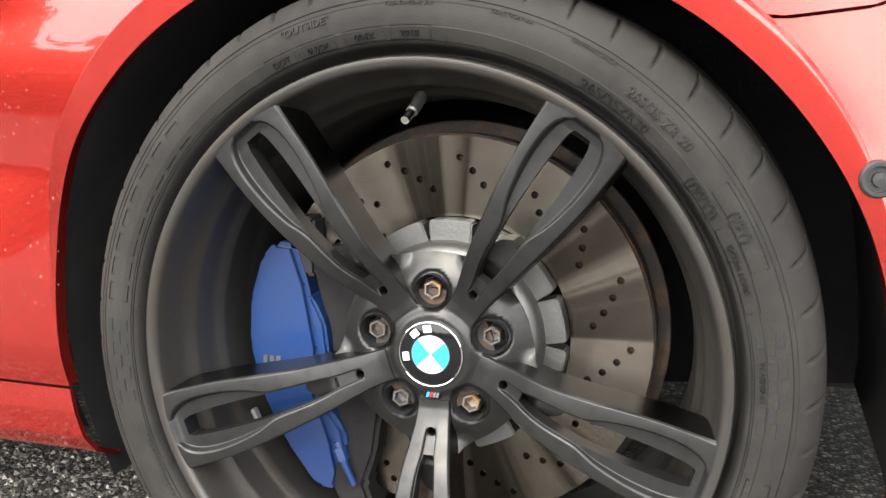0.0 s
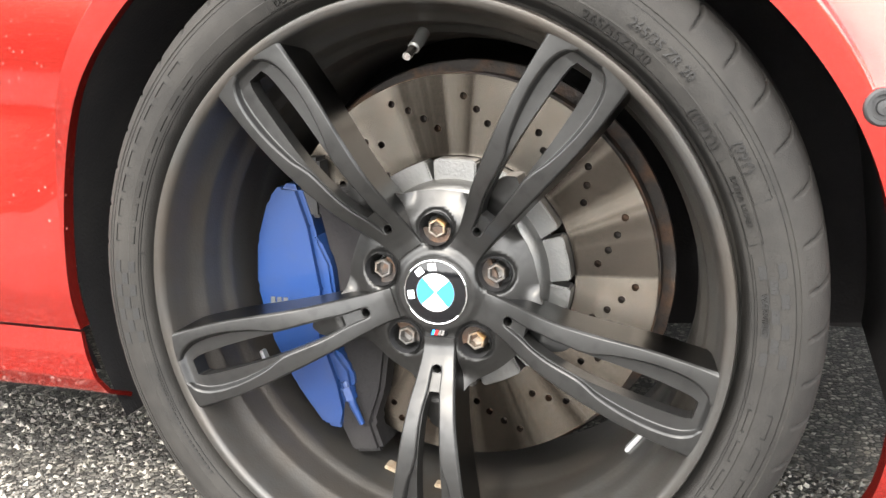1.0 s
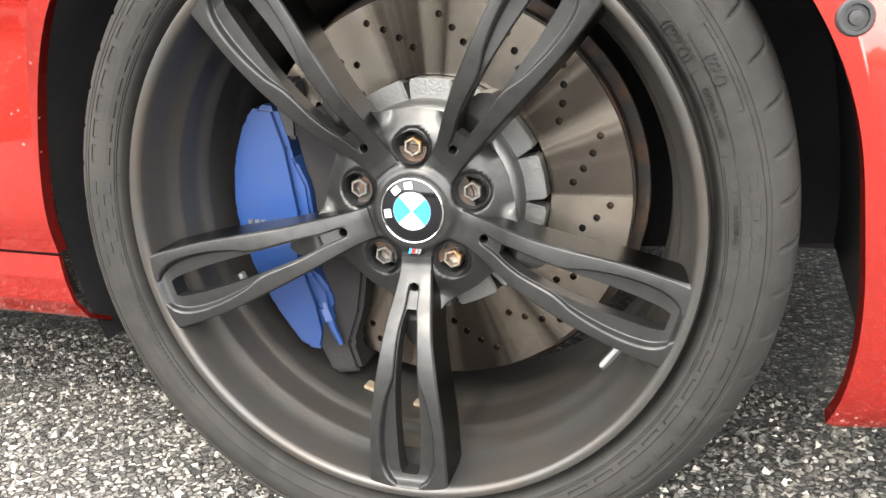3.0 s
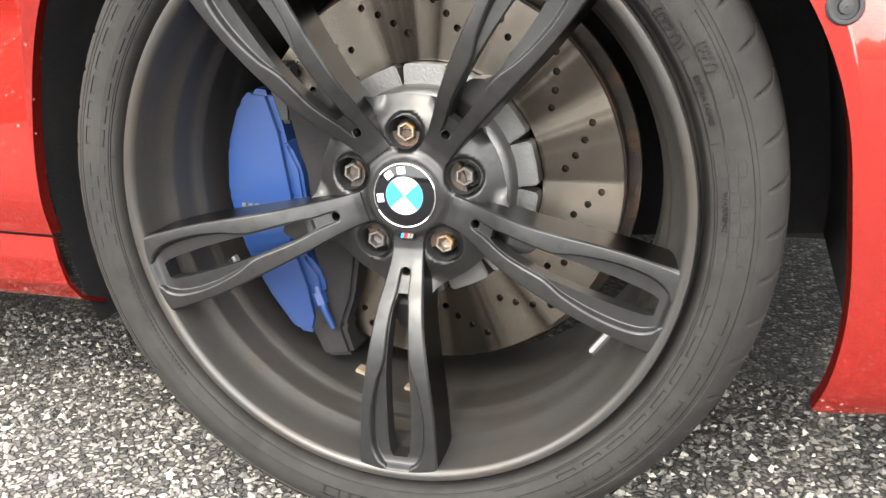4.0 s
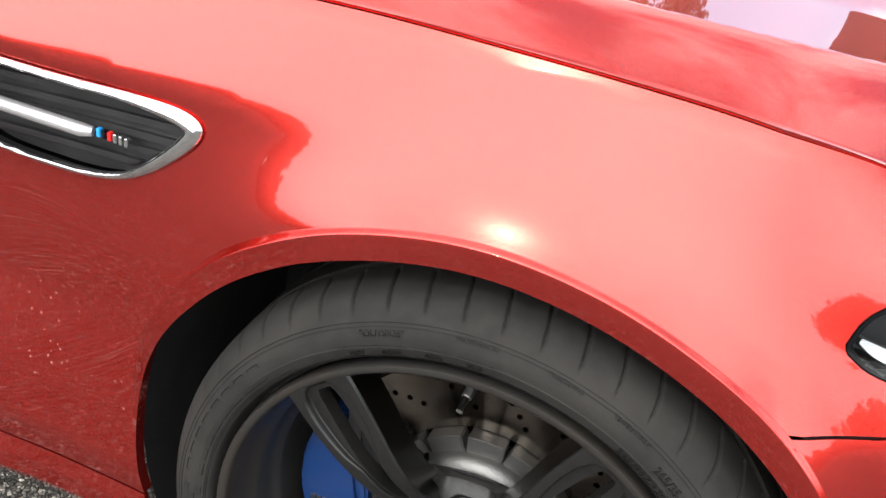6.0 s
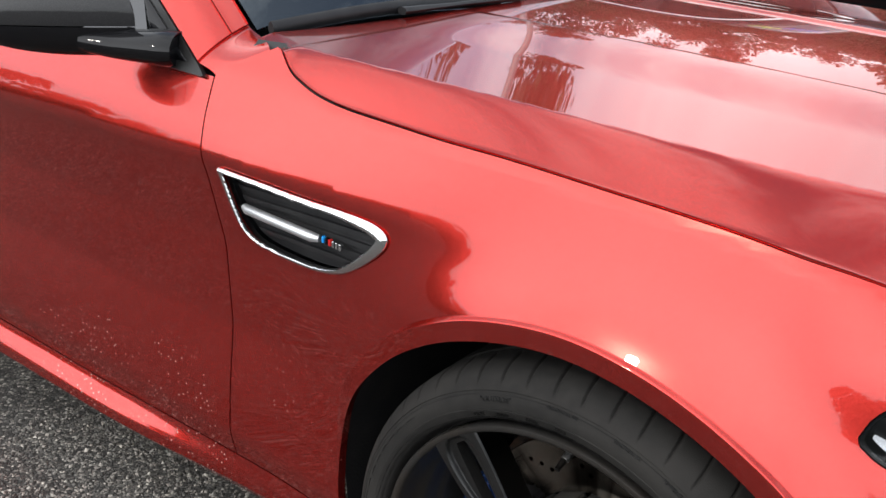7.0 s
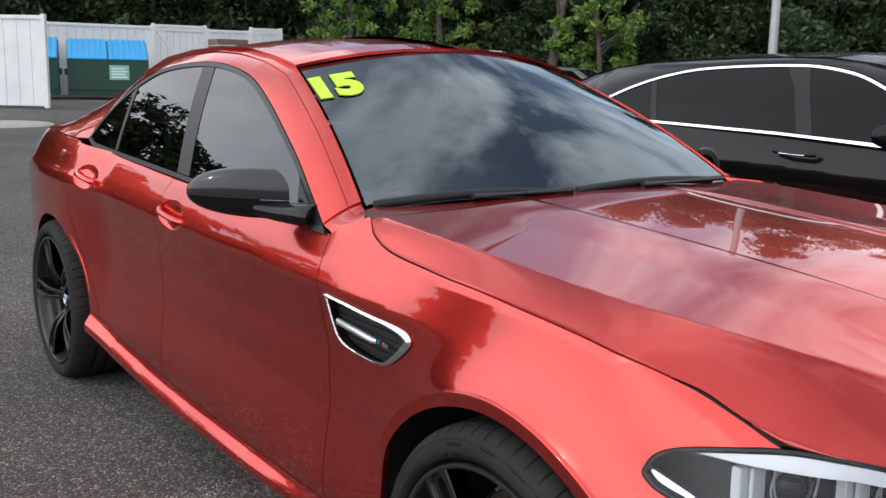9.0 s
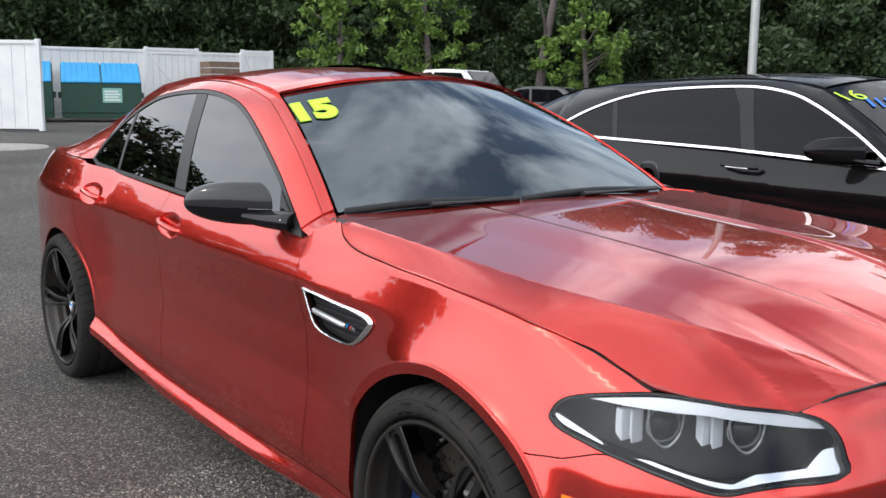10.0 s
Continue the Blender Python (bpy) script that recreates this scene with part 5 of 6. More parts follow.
# ---- door handles ----
for owner, (hx, hz) in zip((front_door, rear_door), HANDLES):
    def cup(u, z, hx=hx, hz=hz):
        p = side(u, z)
        q = np.clip(1 - ((p[..., 0] - hx) / 0.105) ** 2 - ((p[..., 2] - hz) / 0.047) ** 2, 0, 1)
        p[..., 1] += 0.020 * np.sqrt(q)
        return p
    panel("handle_bowl", cup, us(hx - 0.11, hx + 0.11, 0.005), zs(hz - 0.05, hz + 0.05, 0.005), [lambda P, hx=hx, hz=hz: 1.0 - np.hypot((P[..., 0] - hx) / 0.105, (P[..., 2] - hz) / 0.047)], PAINT, owner, thick=0)
    y = float(side(np.array([arc_of(hx)]), np.array([hz]))[0, 1])
    tube("door_handle", spline([(hx - 0.105, y + 0.004, hz + 0.010), (hx - 0.07, y - 0.012, hz + 0.006), (hx, y - 0.018, hz), (hx + 0.07, y - 0.012, hz - 0.008), (hx + 0.105, y + 0.004, hz - 0.012)], 24), 0.0125, PAINT, owner, sides=12, flat=0.75)

# ---- door mirrors ----
def mirror_shell(s, a):
    """s: 0 inboard to 1 outboard; a: round the housing."""
    cx, cy = -0.982 - 0.128 * s, 0.066 - 0.178 * s
    grow = np.sqrt(np.clip(1 - np.clip(s, 0, 1) ** 2.7, 0.0004, 1)) * np.clip((s + 0.012) / 0.05, 0.2, 1) ** 0.3
    tall = 0.072 * grow
    deep = (0.078 - 0.014 * s) * grow
    c, n = np.cos(a), np.sin(a)
    sq = lambda v: np.sign(v) * np.abs(v) ** 0.86
    up = sq(n)
    return np.stack([cx + deep * sq(c), cy + 0.25 * deep * sq(c), 1.004 + 0.004 * s + tall * np.where(up < 0, 0.86, 1.0) * up], -1)


split = lambda P: P[..., 2] - (0.997 + 0.02 * (0.05 - P[..., 1]))
cap = panel("door_mirror", mirror_shell, 1 - np.linspace(1, 0, 60) ** 1.6, np.linspace(0, 2 * math.pi, 70), [split], CARBON, car, thick=0.003, label="carbon fibre door mirror cap", flip=True, twin=True)
panel("mirror_base", mirror_shell, 1 - np.linspace(1, 0, 60) ** 1.6, np.linspace(0, 2 * math.pi, 70), [lambda P: -split(P) - 0.002], GLOSS_BLACK, car, thick=0.003, flip=True, twin=True)
for flipped in (False, True):
    ob = tube("mirror_arm", spline([(-0.845, 0.118, 0.962), (-0.89, 0.092, 0.964), (-0.945, 0.062, 0.966), (-0.99, 0.03, 0.972)], 12), [0.050, 0.053, 0.053, 0.051, 0.049, 0.047, 0.045, 0.043, 0.041, 0.039, 0.037, 0.033], GLOSS_BLACK, car, sides=18, flat=0.58)
    if flipped:
        ob.matrix_basis = Matrix.Translation((0, 2 * HALF, 0)) @ Matrix.Diagonal((1, -1, 1, 1))

# ---- side vent ----
lift = lambda d: (lambda u, z: side(u, z) - np.stack([0 * z, d + 0 * z, 0 * z], -1))
vent_in = lambda P: inside(VENT, P[..., 0], P[..., 2])
vent_wide = lambda P: np.interp(P[..., 0], [-0.66, -0.58, -0.42, -0.34], [0.0045, 0.0055, 0.0072, 0.016])
vu, vz = us(-0.69, -0.30, 0.0025), zs(0.665, 0.815, 0.0025)


def vent_frame(u, z):
    p = side(u, z)
    q = np.clip((vent_in(p) + 0.003) / (vent_wide(p) + 0.003), 0, 1)
    p[..., 1] -= 0.003 + 0.009 * np.sqrt(np.clip(q * (1 - q) * 4, 0, 1)) * (0.4 + 0.6 * q)
    return p


vent = panel("side_vent", vent_frame, vu, vz, [lambda P: vent_in(P) + 0.003, lambda P: vent_wide(P) - vent_in(P)], CHROME, car, thick=0.006, label="chrome framed side vent with black grille")
panel("vent_grille", lift(-0.022), vu, vz, [vent_in], DARK, vent, thick=0)
slot_in = lambda P: vent_in(P) - vent_wide(P) - 0.002
for k in range(5):
    z = 0.702 + 0.017 * k
    panel("grille_rib", lift(-0.016), vu, zs(z - 0.004, z + 0.004, 0.002), [slot_in], DARK, vent, thick=0.006)
vy = float(side(np.array([arc_of(-0.5)]), np.array([0.74]))[0, 1])
tube("vent_bar", [(-0.625, vy - 0.004, 0.748), (-0.613, vy - 0.009, 0.747), (-0.472, vy - 0.006, 0.735), (-0.46, vy - 0.002, 0.734)], [0.006, 0.0085, 0.0085, 0.006], VENT_BAR, vent, sides=12, flat=0.9)
for k, mat in enumerate((BLUE, GLOSS_BLACK, RED_STRIPE, CHROME, CHROME, CHROME)):
    x = -0.456 + 0.0070 * k
    box("badge_bar", x, x + 0.0048, vy - 0.003, vy + 0.004, 0.729 - 0.0008 * k, 0.739 - 0.0008 * k, mat, vent, bevel=0.0008)

# ---- tail lights ----
TAIL = material("dark_red_lens", (0.16, 0.006, 0.008), 0.12, coat=1.0, spots=[(25, 0.4, 0.7, (0.09, 0.004, 0.005), 0.6)])
tail_in = lambda P: inside([(-4.2, 0.76), (-3.84, 0.80), (-3.62, 0.865), (-3.70, 0.905), (-4.2, 0.93)], P[..., 0], P[..., 2])
panel("tail_light", lift(0.003), us(-4.078, -3.58, 0.01), zs(0.74, 0.95, 0.008), [tail_in], TAIL, car, thick=0.006, label="dark red tail light wrapped round the corner", twin=True)

# ---- headlights ----
lamp_in = lambda P: inside(LAMP, P[..., 0], P[..., 2])
push = lambda d: (lambda u, z: side(u, z) + np.stack([-0.75 * d + 0 * z, 0.65 * d + 0 * z, 0 * z], -1))
lu, lz = us(0.28, 0.83, 0.006), zs(0.585, 0.795, 0.006)
LAMP_BLACK = material("headlight_black", (0.004, 0.004, 0.0045), 0.35, spec=0.2)
LAMP_SILVER = material("headlight_reflector", (0.70, 0.71, 0.73), 0.22, 0.9, spots=[(40, 0.4, 0.7, (0.6, 0.61, 0.63), 0.5)])
LAMP_GUIDE = material("frosted_light_guide", (0.75, 0.77, 0.80), 0.3, spots=[(30, 0.4, 0.7, (0.7, 0.72, 0.75), 0.5)], coat=0.5)
lamp = panel("headlight", side, lu, lz, [lambda P: lamp_in(P) + 0.002], CLEAR, car, thick=0.004, label="clear headlight with twin projectors and pale light guides", twin=True)
panel("headlight_housing", push(0.105), lu, lz, [lambda P: inside(LAMP - np.array([0.064, 0]), P[..., 0], P[..., 2]) + 0.012], LAMP_BLACK, car, thick=0, twin=True)
panel("headlight_seal", push(0.001), lu, lz, [lambda P: lamp_in(P) + 0.0045, lambda P: -0.0005 - lamp_in(P)], GLOSS_BLACK, car, thick=0.07, twin=True)
upper = lambda P: np.interp(P[..., 0], [0.33, 0.36, 0.416, 0.509, 0.591, 0.662, 0.716, 0.74], [0.752, 0.752, 0.754, 0.752, 0.750, 0.738, 0.723, 0.71])
lower = lambda P: np.interp(P[..., 0], [0.32, 0.339, 0.438, 0.454, 0.533, 0.579, 0.62, 0.65, 0.671, 0.718, 0.722, 0.75], [0.715, 0.710, 0.681, 0.668, 0.662, 0.649, 0.639, 0.635, 0.653, 0.659, 0.688, 0.692])
panel("light_guide", push(0.008), lu, lz, [lambda P: lamp_in(P) - 0.005, lambda P: P[..., 2] - upper(P)], LAMP_GUIDE, lamp, thick=0.02)
panel("light_guide", push(0.008), lu, lz, [lambda P: lamp_in(P) - 0.005, lambda P: lower(P) - P[..., 2]], LAMP_SILVER, lamp, thick=0.02)
for x, y, z, r in ((0.495, 0.195, 0.708, 0.036), (0.605, 0.300, 0.707, 0.036)):
    shield = [(-0.95, 1.0), (-1.0, 0.55), (-0.96, 0.1), (-0.78, -0.45), (-0.42, -0.86), (0.0, -1.05), (0.42, -0.86), (0.78, -0.45), (0.96, 0.1), (1.0, 0.55), (0.95, 1.0)]
    ring = tube("projector_ring", spline([(q * r, -0.010 - 0.004 * (1 - q * q), w * r * 1.05) for q, w in shield], 40), 0.0022, VENT_BAR, lamp, sides=8)
    ball = revolve("projector_lens", [(r - 0.004, 0.015), (r - 0.006, 0.004), (r - 0.012, -0.006), (r - 0.024, -0.012), (0.0004, -0.015)], GLOSS_BLACK, lamp, n=40)
    for ob in (ring, ball):
        ob.matrix_basis = pose(x, y, z, 0, 0, 62)
    for k, (wide, low) in enumerate(((0.017, 0.030), (0.006, 0.036))):
        fx = x - 0.058 + 0.022 * k
        prism("light_fin", [(fx, z - low * 0.55), (fx + wide, z - low), (fx + wide, z + 0.034), (fx, z + 0.034)], y - 0.074 + 0.016 * k, y - 0.040 + 0.016 * k, LAMP_GUIDE, lamp, bevel=0.0015)
    rim_glow = revolve("projector_rim", [(r - 0.004, 0.004), (r - 0.0025, -0.0015), (r - 0.001, 0.003)], VENT_BAR, lamp, n=40)
    rim_glow.matrix_basis = pose(x, y, z, 0, 0, 62)
sensor = revolve("parking_sensor", [(0.0150, 0.004), (0.0146, -0.001), (0.0130, -0.0025), (0.0102, -0.0025), (0.0096, 0.0), (0.0060, 0.0), (0.0055, -0.003), (0.0003, -0.0035)], DARK, car, n=40, label="black round parking sensor")
spot = side(np.array([arc_of(0.376)]), np.array([0.504]))[0]
sensor.matrix_basis = pose(float(spot[0]), float(spot[1]) - 0.0035, float(spot[2]), 0, 0, 12)
panel("side_reflector", lift(0.002), us(0.36, 0.48, 0.006), zs(0.53, 0.58, 0.006), [lambda P: 0.014 - np.abs(P[..., 2] - 0.555), lambda P: 0.035 - np.abs(P[..., 0] - 0.422)], AMBER, car, thick=0.006)

# ---- wipers and the cowl ----
def on_screen(y, t, out=0.0):
    s = np.interp(y, LOW[:, 1] + (TOP[:, 1] - LOW[:, 1]) * t, np.linspace(0, 1, 40)) if y <= HALF else None
    if s is None:
        p = on_screen(2 * HALF - y, t, out)
        return np.array([p[0], 2 * HALF - p[1], p[2]])
    p = screen_surface(np.array([s]), np.array([float(t)]))[0]
    return p + np.array([0.46, 0, 0.89]) * out


for y0, y1 in ((0.23, 0.78), (0.86, 1.52)):
    blade = [on_screen(y, 0.010 + 0.022 * math.sin((y - y0) / (y1 - y0) * math.pi), 0.016) for y in np.linspace(y0, y1, 16)]
    w = tube("wiper", blade, 0.009, DARK, car, sides=8, label="black windscreen wiper", flat=1.4)
    arm = [on_screen(y, 0.004, 0.026) for y in np.linspace(y0 + 0.27, y1 + 0.05, 8)]
    tube("wiper_arm", arm, [0.013, 0.012, 0.009, 0.008, 0.009, 0.011, 0.014, 0.015], DARK, w, sides=8, flat=0.6)
panel("cowl", lambda x, t: np.stack([x + cowl(0.25 + (HALF - 0.25) * t), 0.25 + (HALF - 0.25) * t, 0.972 - 0.2 * x + 0 * t], -1), np.linspace(-0.05, 0.035, 6), np.linspace(0, 1, 20), [], DARK, car, thick=0.004, twin=True)

# year decal
def screen_text(name, text, size, y_mid, t_low, mat, out, fat, parent, tilt=0.0):
    c = bpy.data.curves.new("word", "FONT")
    c.body, c.size, c.align_x, c.offset = text, 1.0, "CENTER", fat
    ob = bpy.data.objects.new("word", c)
    me = ob.to_mesh()
    pts, faces = [], [list(p.vertices) for p in me.polygons]
    for v in me.vertices:
        pts.append(on_screen(y_mid - 0.004 + (1.17 * v.co.x + 0.24 * (v.co.y - 0.35)) * size, t_low + v.co.y * size * 1.25 / 0.74 + tilt * v.co.x * size, out))
    ob.to_mesh_clear()
    bpy.data.objects.remove(ob)
    bpy.data.curves.remove(c)
    return mesh_object(name, pts, faces, mat, parent, smooth=False)


screen_text("year_outline", "15", 0.138, 0.412, 0.706, INK, 0.0035, 0.078, car)
tagged(screen_text("year_decal", "15", 0.138, 0.412, 0.706, LIME, 0.005, 0.06, car), "lime green year figures painted on the windscreen")

# ---- the black saloon beside it ----
def warp(P):
    x = np.interp(P[..., 0], [-4.1, -2.8, -1.9, -0.75, 0.85], [-4.35, -2.97, -1.58, -0.60, 1.10])
    z = np.interp(P[..., 2], [0, 0.3, 0.97, 1.35, 1.46], [0, 0.3, 1.055, 1.410, 1.495])
    return np.stack([x, P[..., 1] + 3.02, z], -1)


neighbour = thing("car", "black luxury saloon with chrome window trim, parked alongside", "car")
over = lambda f: (lambda u, v: warp(f(u, v)))


def back(P):
    """The place on the red saloon that corresponds to a place on the black one."""
    x = np.interp(P[..., 0], [-4.35, -2.97, -1.58, -0.60, 1.10], [-4.1, -2.8, -1.9, -0.75, 0.85])
    z = np.interp(P[..., 2], [0, 0.3, 1.055, 1.410, 1.495], [0, 0.3, 0.97, 1.35, 1.46])
    return np.stack([x, P[..., 1] - 3.02, z], -1)


via = lambda c: (lambda P: c(back(P)))
body = panel("body_side", over(side), us(-4.07, 0.84, 0.03), zs(0.22, 1.0, 0.02), [via(arch), via(lambda P: np.where(P[..., 0] < -0.7, belt(P[..., 0]), hood_gap(P[..., 0])) - P[..., 2])], BLACK_PAINT, neighbour)
panel("hood", over(hood_surface), np.linspace(-0.75, 0.86, 60), np.linspace(0, 1, 40), [via(lambda P: P[..., 0] - cowl(P[..., 1]) - 0.01), via(lambda P: nose_line(P[..., 1]) - P[..., 0])], BLACK_PAINT, neighbour)
panel("windscreen", over(screen_surface), np.linspace(0, 1, 24), np.linspace(0, 1, 20), [], DIM_TINT, neighbour, thick=0.004)
panel("roof", over(roof_surface), np.linspace(-3.55, -1.3, 60), np.linspace(0, 1, 20), [via(lambda P: roof_front(P[..., 1]) - P[..., 0])], BLACK_PAINT, neighbour, flip=True)
panel("roof_rail", over(rail_surface), np.linspace(0, 1, 120), np.linspace(0, 1, 12), [], BLACK_PAINT, neighbour)
far_half = lambda f: (lambda u, v: warp(np.stack([f(u, v)[..., 0], 2 * HALF - f(u, v)[..., 1], f(u, v)[..., 2]], -1)))
panel("roof", far_half(roof_surface), np.linspace(-3.55, -1.3, 40), np.linspace(0, 1, 14), [via(lambda P: roof_front(2 * HALF - P[..., 1]) - P[..., 0])], BLACK_PAINT, neighbour)
panel("windscreen", far_half(screen_surface), np.linspace(0, 1, 24), np.linspace(0, 1, 20), [], DIM_TINT, neighbour, thick=0.004, flip=True)
panel("hood", far_half(hood_surface), np.linspace(-0.75, 0.86, 40), np.linspace(0, 1, 30), [via(lambda P: P[..., 0] - cowl(P[..., 1]) - 0.01), via(lambda P: nose_line(P[..., 1]) - P[..., 0])], BLACK_PAINT, neighbour, flip=True)
panel("body_side", far_half(side), us(-4.07, 0.84, 0.04), zs(0.22, 1.0, 0.03), [via(arch), via(lambda P: np.where(P[..., 0] < -0.7, belt(P[..., 0]), hood_gap(P[..., 0])) - P[..., 2])], BLACK_PAINT, neighbour, flip=True)
panel("roof_rail", far_half(rail_surface), np.linspace(0, 1, 100), np.linspace(0, 1, 10), [], BLACK_PAINT, neighbour, flip=True)
panel("far_windows", far_half(flank), wx[::3], wz[::3], [via(dlo)], DIM_TINT, neighbour, thick=0.004, flip=True)
panel("front_window", over(flank), wx[::2], wz[::2], [via(lambda P: dlo(P) - 0.016), via(lambda P: P[..., 0] - B_FRONT(P[..., 2]))], DIM_TINT, neighbour, thick=0.004, label="dark tinted window")
panel("rear_window", over(flank), wx[::2], wz[::2], [via(lambda P: dlo(P) - 0.016), via(lambda P: B_REAR(P[..., 2]) - P[..., 0])], DIM_TINT, neighbour, thick=0.004, label="dark tinted window")
panel("middle_pillar", over(flank_at(0.002)), wx, wz, [via(lambda P: dlo(P) - 0.016), via(lambda P: between(P, B_REAR, B_FRONT))], BLACK_PAINT, neighbour, thick=0.006)
panel("window_divider", over(flank_at(0.002)), wx, wz, [via(lambda P: dlo(P) - 0.016), via(lambda P: between(P, Q_REAR, Q_FRONT))], BLACK_PAINT, neighbour, thick=0.006)
panel("window_trim", over(flank_at(0.006)), wx, np.linspace(0.92, 1.37, 90), [via(dlo), via(lambda P: 0.013 - dlo(P))], CHROME, neighbour, thick=0.01, label="chrome window surround")
hy = 3.02 + 0.055
tube("door_handle", spline([(-1.55, hy + 0.005, 0.985), (-1.51, hy - 0.02, 0.985), (-1.43, hy - 0.026, 0.983), (-1.36, hy - 0.02, 0.981), (-1.325, hy + 0.005, 0.980)], 16), 0.014, GLOSS_BLACK, neighbour, sides=10, flat=0.8)
tube("handle_strip", [(-1.50, hy - 0.036, 0.979), (-1.36, hy - 0.035, 0.976)], 0.004, CHROME, neighbour, sides=8)
tube("door_handle", spline([(-2.62, hy + 0.005, 1.0), (-2.58, hy - 0.02, 1.0), (-2.50, hy - 0.026, 0.998), (-2.43, hy - 0.02, 0.996), (-2.40, hy + 0.005, 0.995)], 16), 0.014, GLOSS_BLACK, neighbour, sides=10, flat=0.8)
shift = lambda P: P + np.array([0.16, 3.02, 0.085])
panel("door_mirror", lambda s, a: shift(mirror_shell(s, a)), np.linspace(0, 1, 30), np.linspace(0, 2 * math.pi, 40), [], BLACK_PAINT, neighbour, thick=0, flip=True)
tube("mirror_arm", [(-0.70, 3.13, 1.04), (-0.76, 3.10, 1.045), (-0.84, 3.06, 1.06)], [0.035, 0.03, 0.024], GLOSS_BLACK, neighbour, sides=10, flat=0.5)
for wx0 in (0.02, -3.18):
    t = new("wheel", tyre_cache["tyre"])
    t.parent = neighbour
    t.matrix_basis = Matrix.Translation((wx0 + 0.15, 3.03, HUB))
    r = new("rim", tyre_cache["rim"])
    r.parent = t
    for a in ARMS:
        s = new("spoke", ARM_ME)
        s.parent = t
        s.matrix_basis = Matrix.Rotation(radians(a), 4, "Y")
box("floor_pan", -4.1, 0.8, 3.2, 4.75, 0.2, 0.5, DARK, neighbour, bevel=0.02)
box("cabin_floor", -3.3, -0.6, 3.25, 4.7, 0.5, 0.9, TRIM, neighbour, bevel=0.02)
BLUE_INK = material("blue_window_ink", (0.02, 0.16, 0.75), 0.5)


def neighbour_text(text, size, y_mid, t_low, mat, slant):
    v, f = letters(text, 1.0)
    pts = []
    for x, y, _ in v:
        p = warp(on_screen(y_mid + x * size, t_low + y * size / 0.74 + slant * x * size, 0.006))
        pts.append(p)
    return mesh_object("window_writing", pts, f, mat, neighbour, smooth=False)


neighbour_text("16", 0.165, 0.405, 0.745, LIME, -0.2)
for k in range(5):
    pts = [warp(on_screen(0.42 + 0.055 * k + dx, 0.62 + dt - 0.02 * k, 0.006)) for dx, dt in ((0, 0), (0.02, 0), (0.05, 0.13), (0.03, 0.13))]
    mesh_object("window_writing", pts, [[0, 1, 2, 3]], BLUE_INK, neighbour, smooth=False)

# ---- white fence enclosure ----
VINYL = material("white_vinyl_boards", (0.78, 0.785, 0.79), 0.5, spots=[(1.2, 0.45, 0.7, (0.62, 0.64, 0.66), 0.6), (12, 0.5, 0.75, (0.66, 0.66, 0.64), 0.4)])


def fence(name, a, b, height, boards, label, brace=False):
    """A run of upright boards between two posts, with a rail on top; brace: a gate with a frame and a diagonal."""
    a, b = Vector((a[0], a[1], 0)), Vector((b[0], b[1], 0))
    a.z, b.z = float(ground_height(a.x, a.y)), float(ground_height(b.x, b.y))
    d = b - a
    n = max(1, boards)
    base = tagged(new(name), label, "fence", group="white fence round the bins")
    base.matrix_basis = Matrix.Translation(a) @ Matrix.Rotation(math.atan2(d.y, d.x), 4, "Z")
    wide = d.length / n
    for k in range(n):
        box("board", k * wide + 0.004, (k + 1) * wide - 0.004, -0.012, 0.012, 0.05, height - 0.06, VINYL, base, bevel=0.004)
    box("top_rail", -0.02, d.length + 0.02, -0.05, 0.05, height - 0.10, height, VINYL, base, bevel=0.012)
    for x in (0.0, d.length):
        box("post", x - 0.06, x + 0.06, -0.062, 0.062, 0.0, height + 0.03, VINYL, base, bevel=0.01)
    if brace:
        for z in (0.12, height - 0.22):
            box("frame_rail", 0.06, d.length - 0.06, -0.045, -0.014, z, z + 0.10, VINYL, base, bevel=0.008)
        bar = box("brace", 0, math.hypot(d.length - 0.2, height - 0.4), -0.048, -0.014, -0.04, 0.04, VINYL, base, bevel=0.008)
        bar.matrix_basis = pose(0.1, 0, height - 0.2, 0, math.degrees(math.atan2(height - 0.4, d.length - 0.2)), 0)
    return base


fence("fence", (-27.0, 2.9), (-24.66, 5.57), 2.32, 10, "white vinyl board fence panel at the car park edge")
fence("fence", (-32.6, 6.6), (-32.2, 11.1), 2.42, 16, "white vinyl board fence behind the refuse bins")
fence("gate", (-32.2, 11.15), (-32.1, 13.0), 2.50, 8, "white vinyl gate with a diagonal brace", True)
fence("fence", (-32.1, 13.1), (-32.0, 14.7), 2.40, 6, "white vinyl board fence behind the refuse bins")
fence("gate", (-32.0, 14.75), (-31.9, 15.9), 2.52, 5, "narrow white vinyl gate with a diagonal brace", True)

BIN = material("dark_green_steel", (0.012, 0.060, 0.040), 0.5, 0.1, spots=[(2.5, 0.45, 0.7, (0.02, 0.05, 0.035), 0.7), (14, 0.55, 0.75, (0.10, 0.07, 0.045), 0.5)])
LID = material("blue_plastic_lid", (0.02, 0.30, 0.62), 0.45, spots=[(3, 0.4, 0.7, (0.03, 0.36, 0.70), 0.6)])
SIGN = material("pale_green_sign", (0.25, 0.50, 0.42), 0.5)
SIGN_INK = material("white_sign_ink", (0.75, 0.80, 0.78), 0.5)


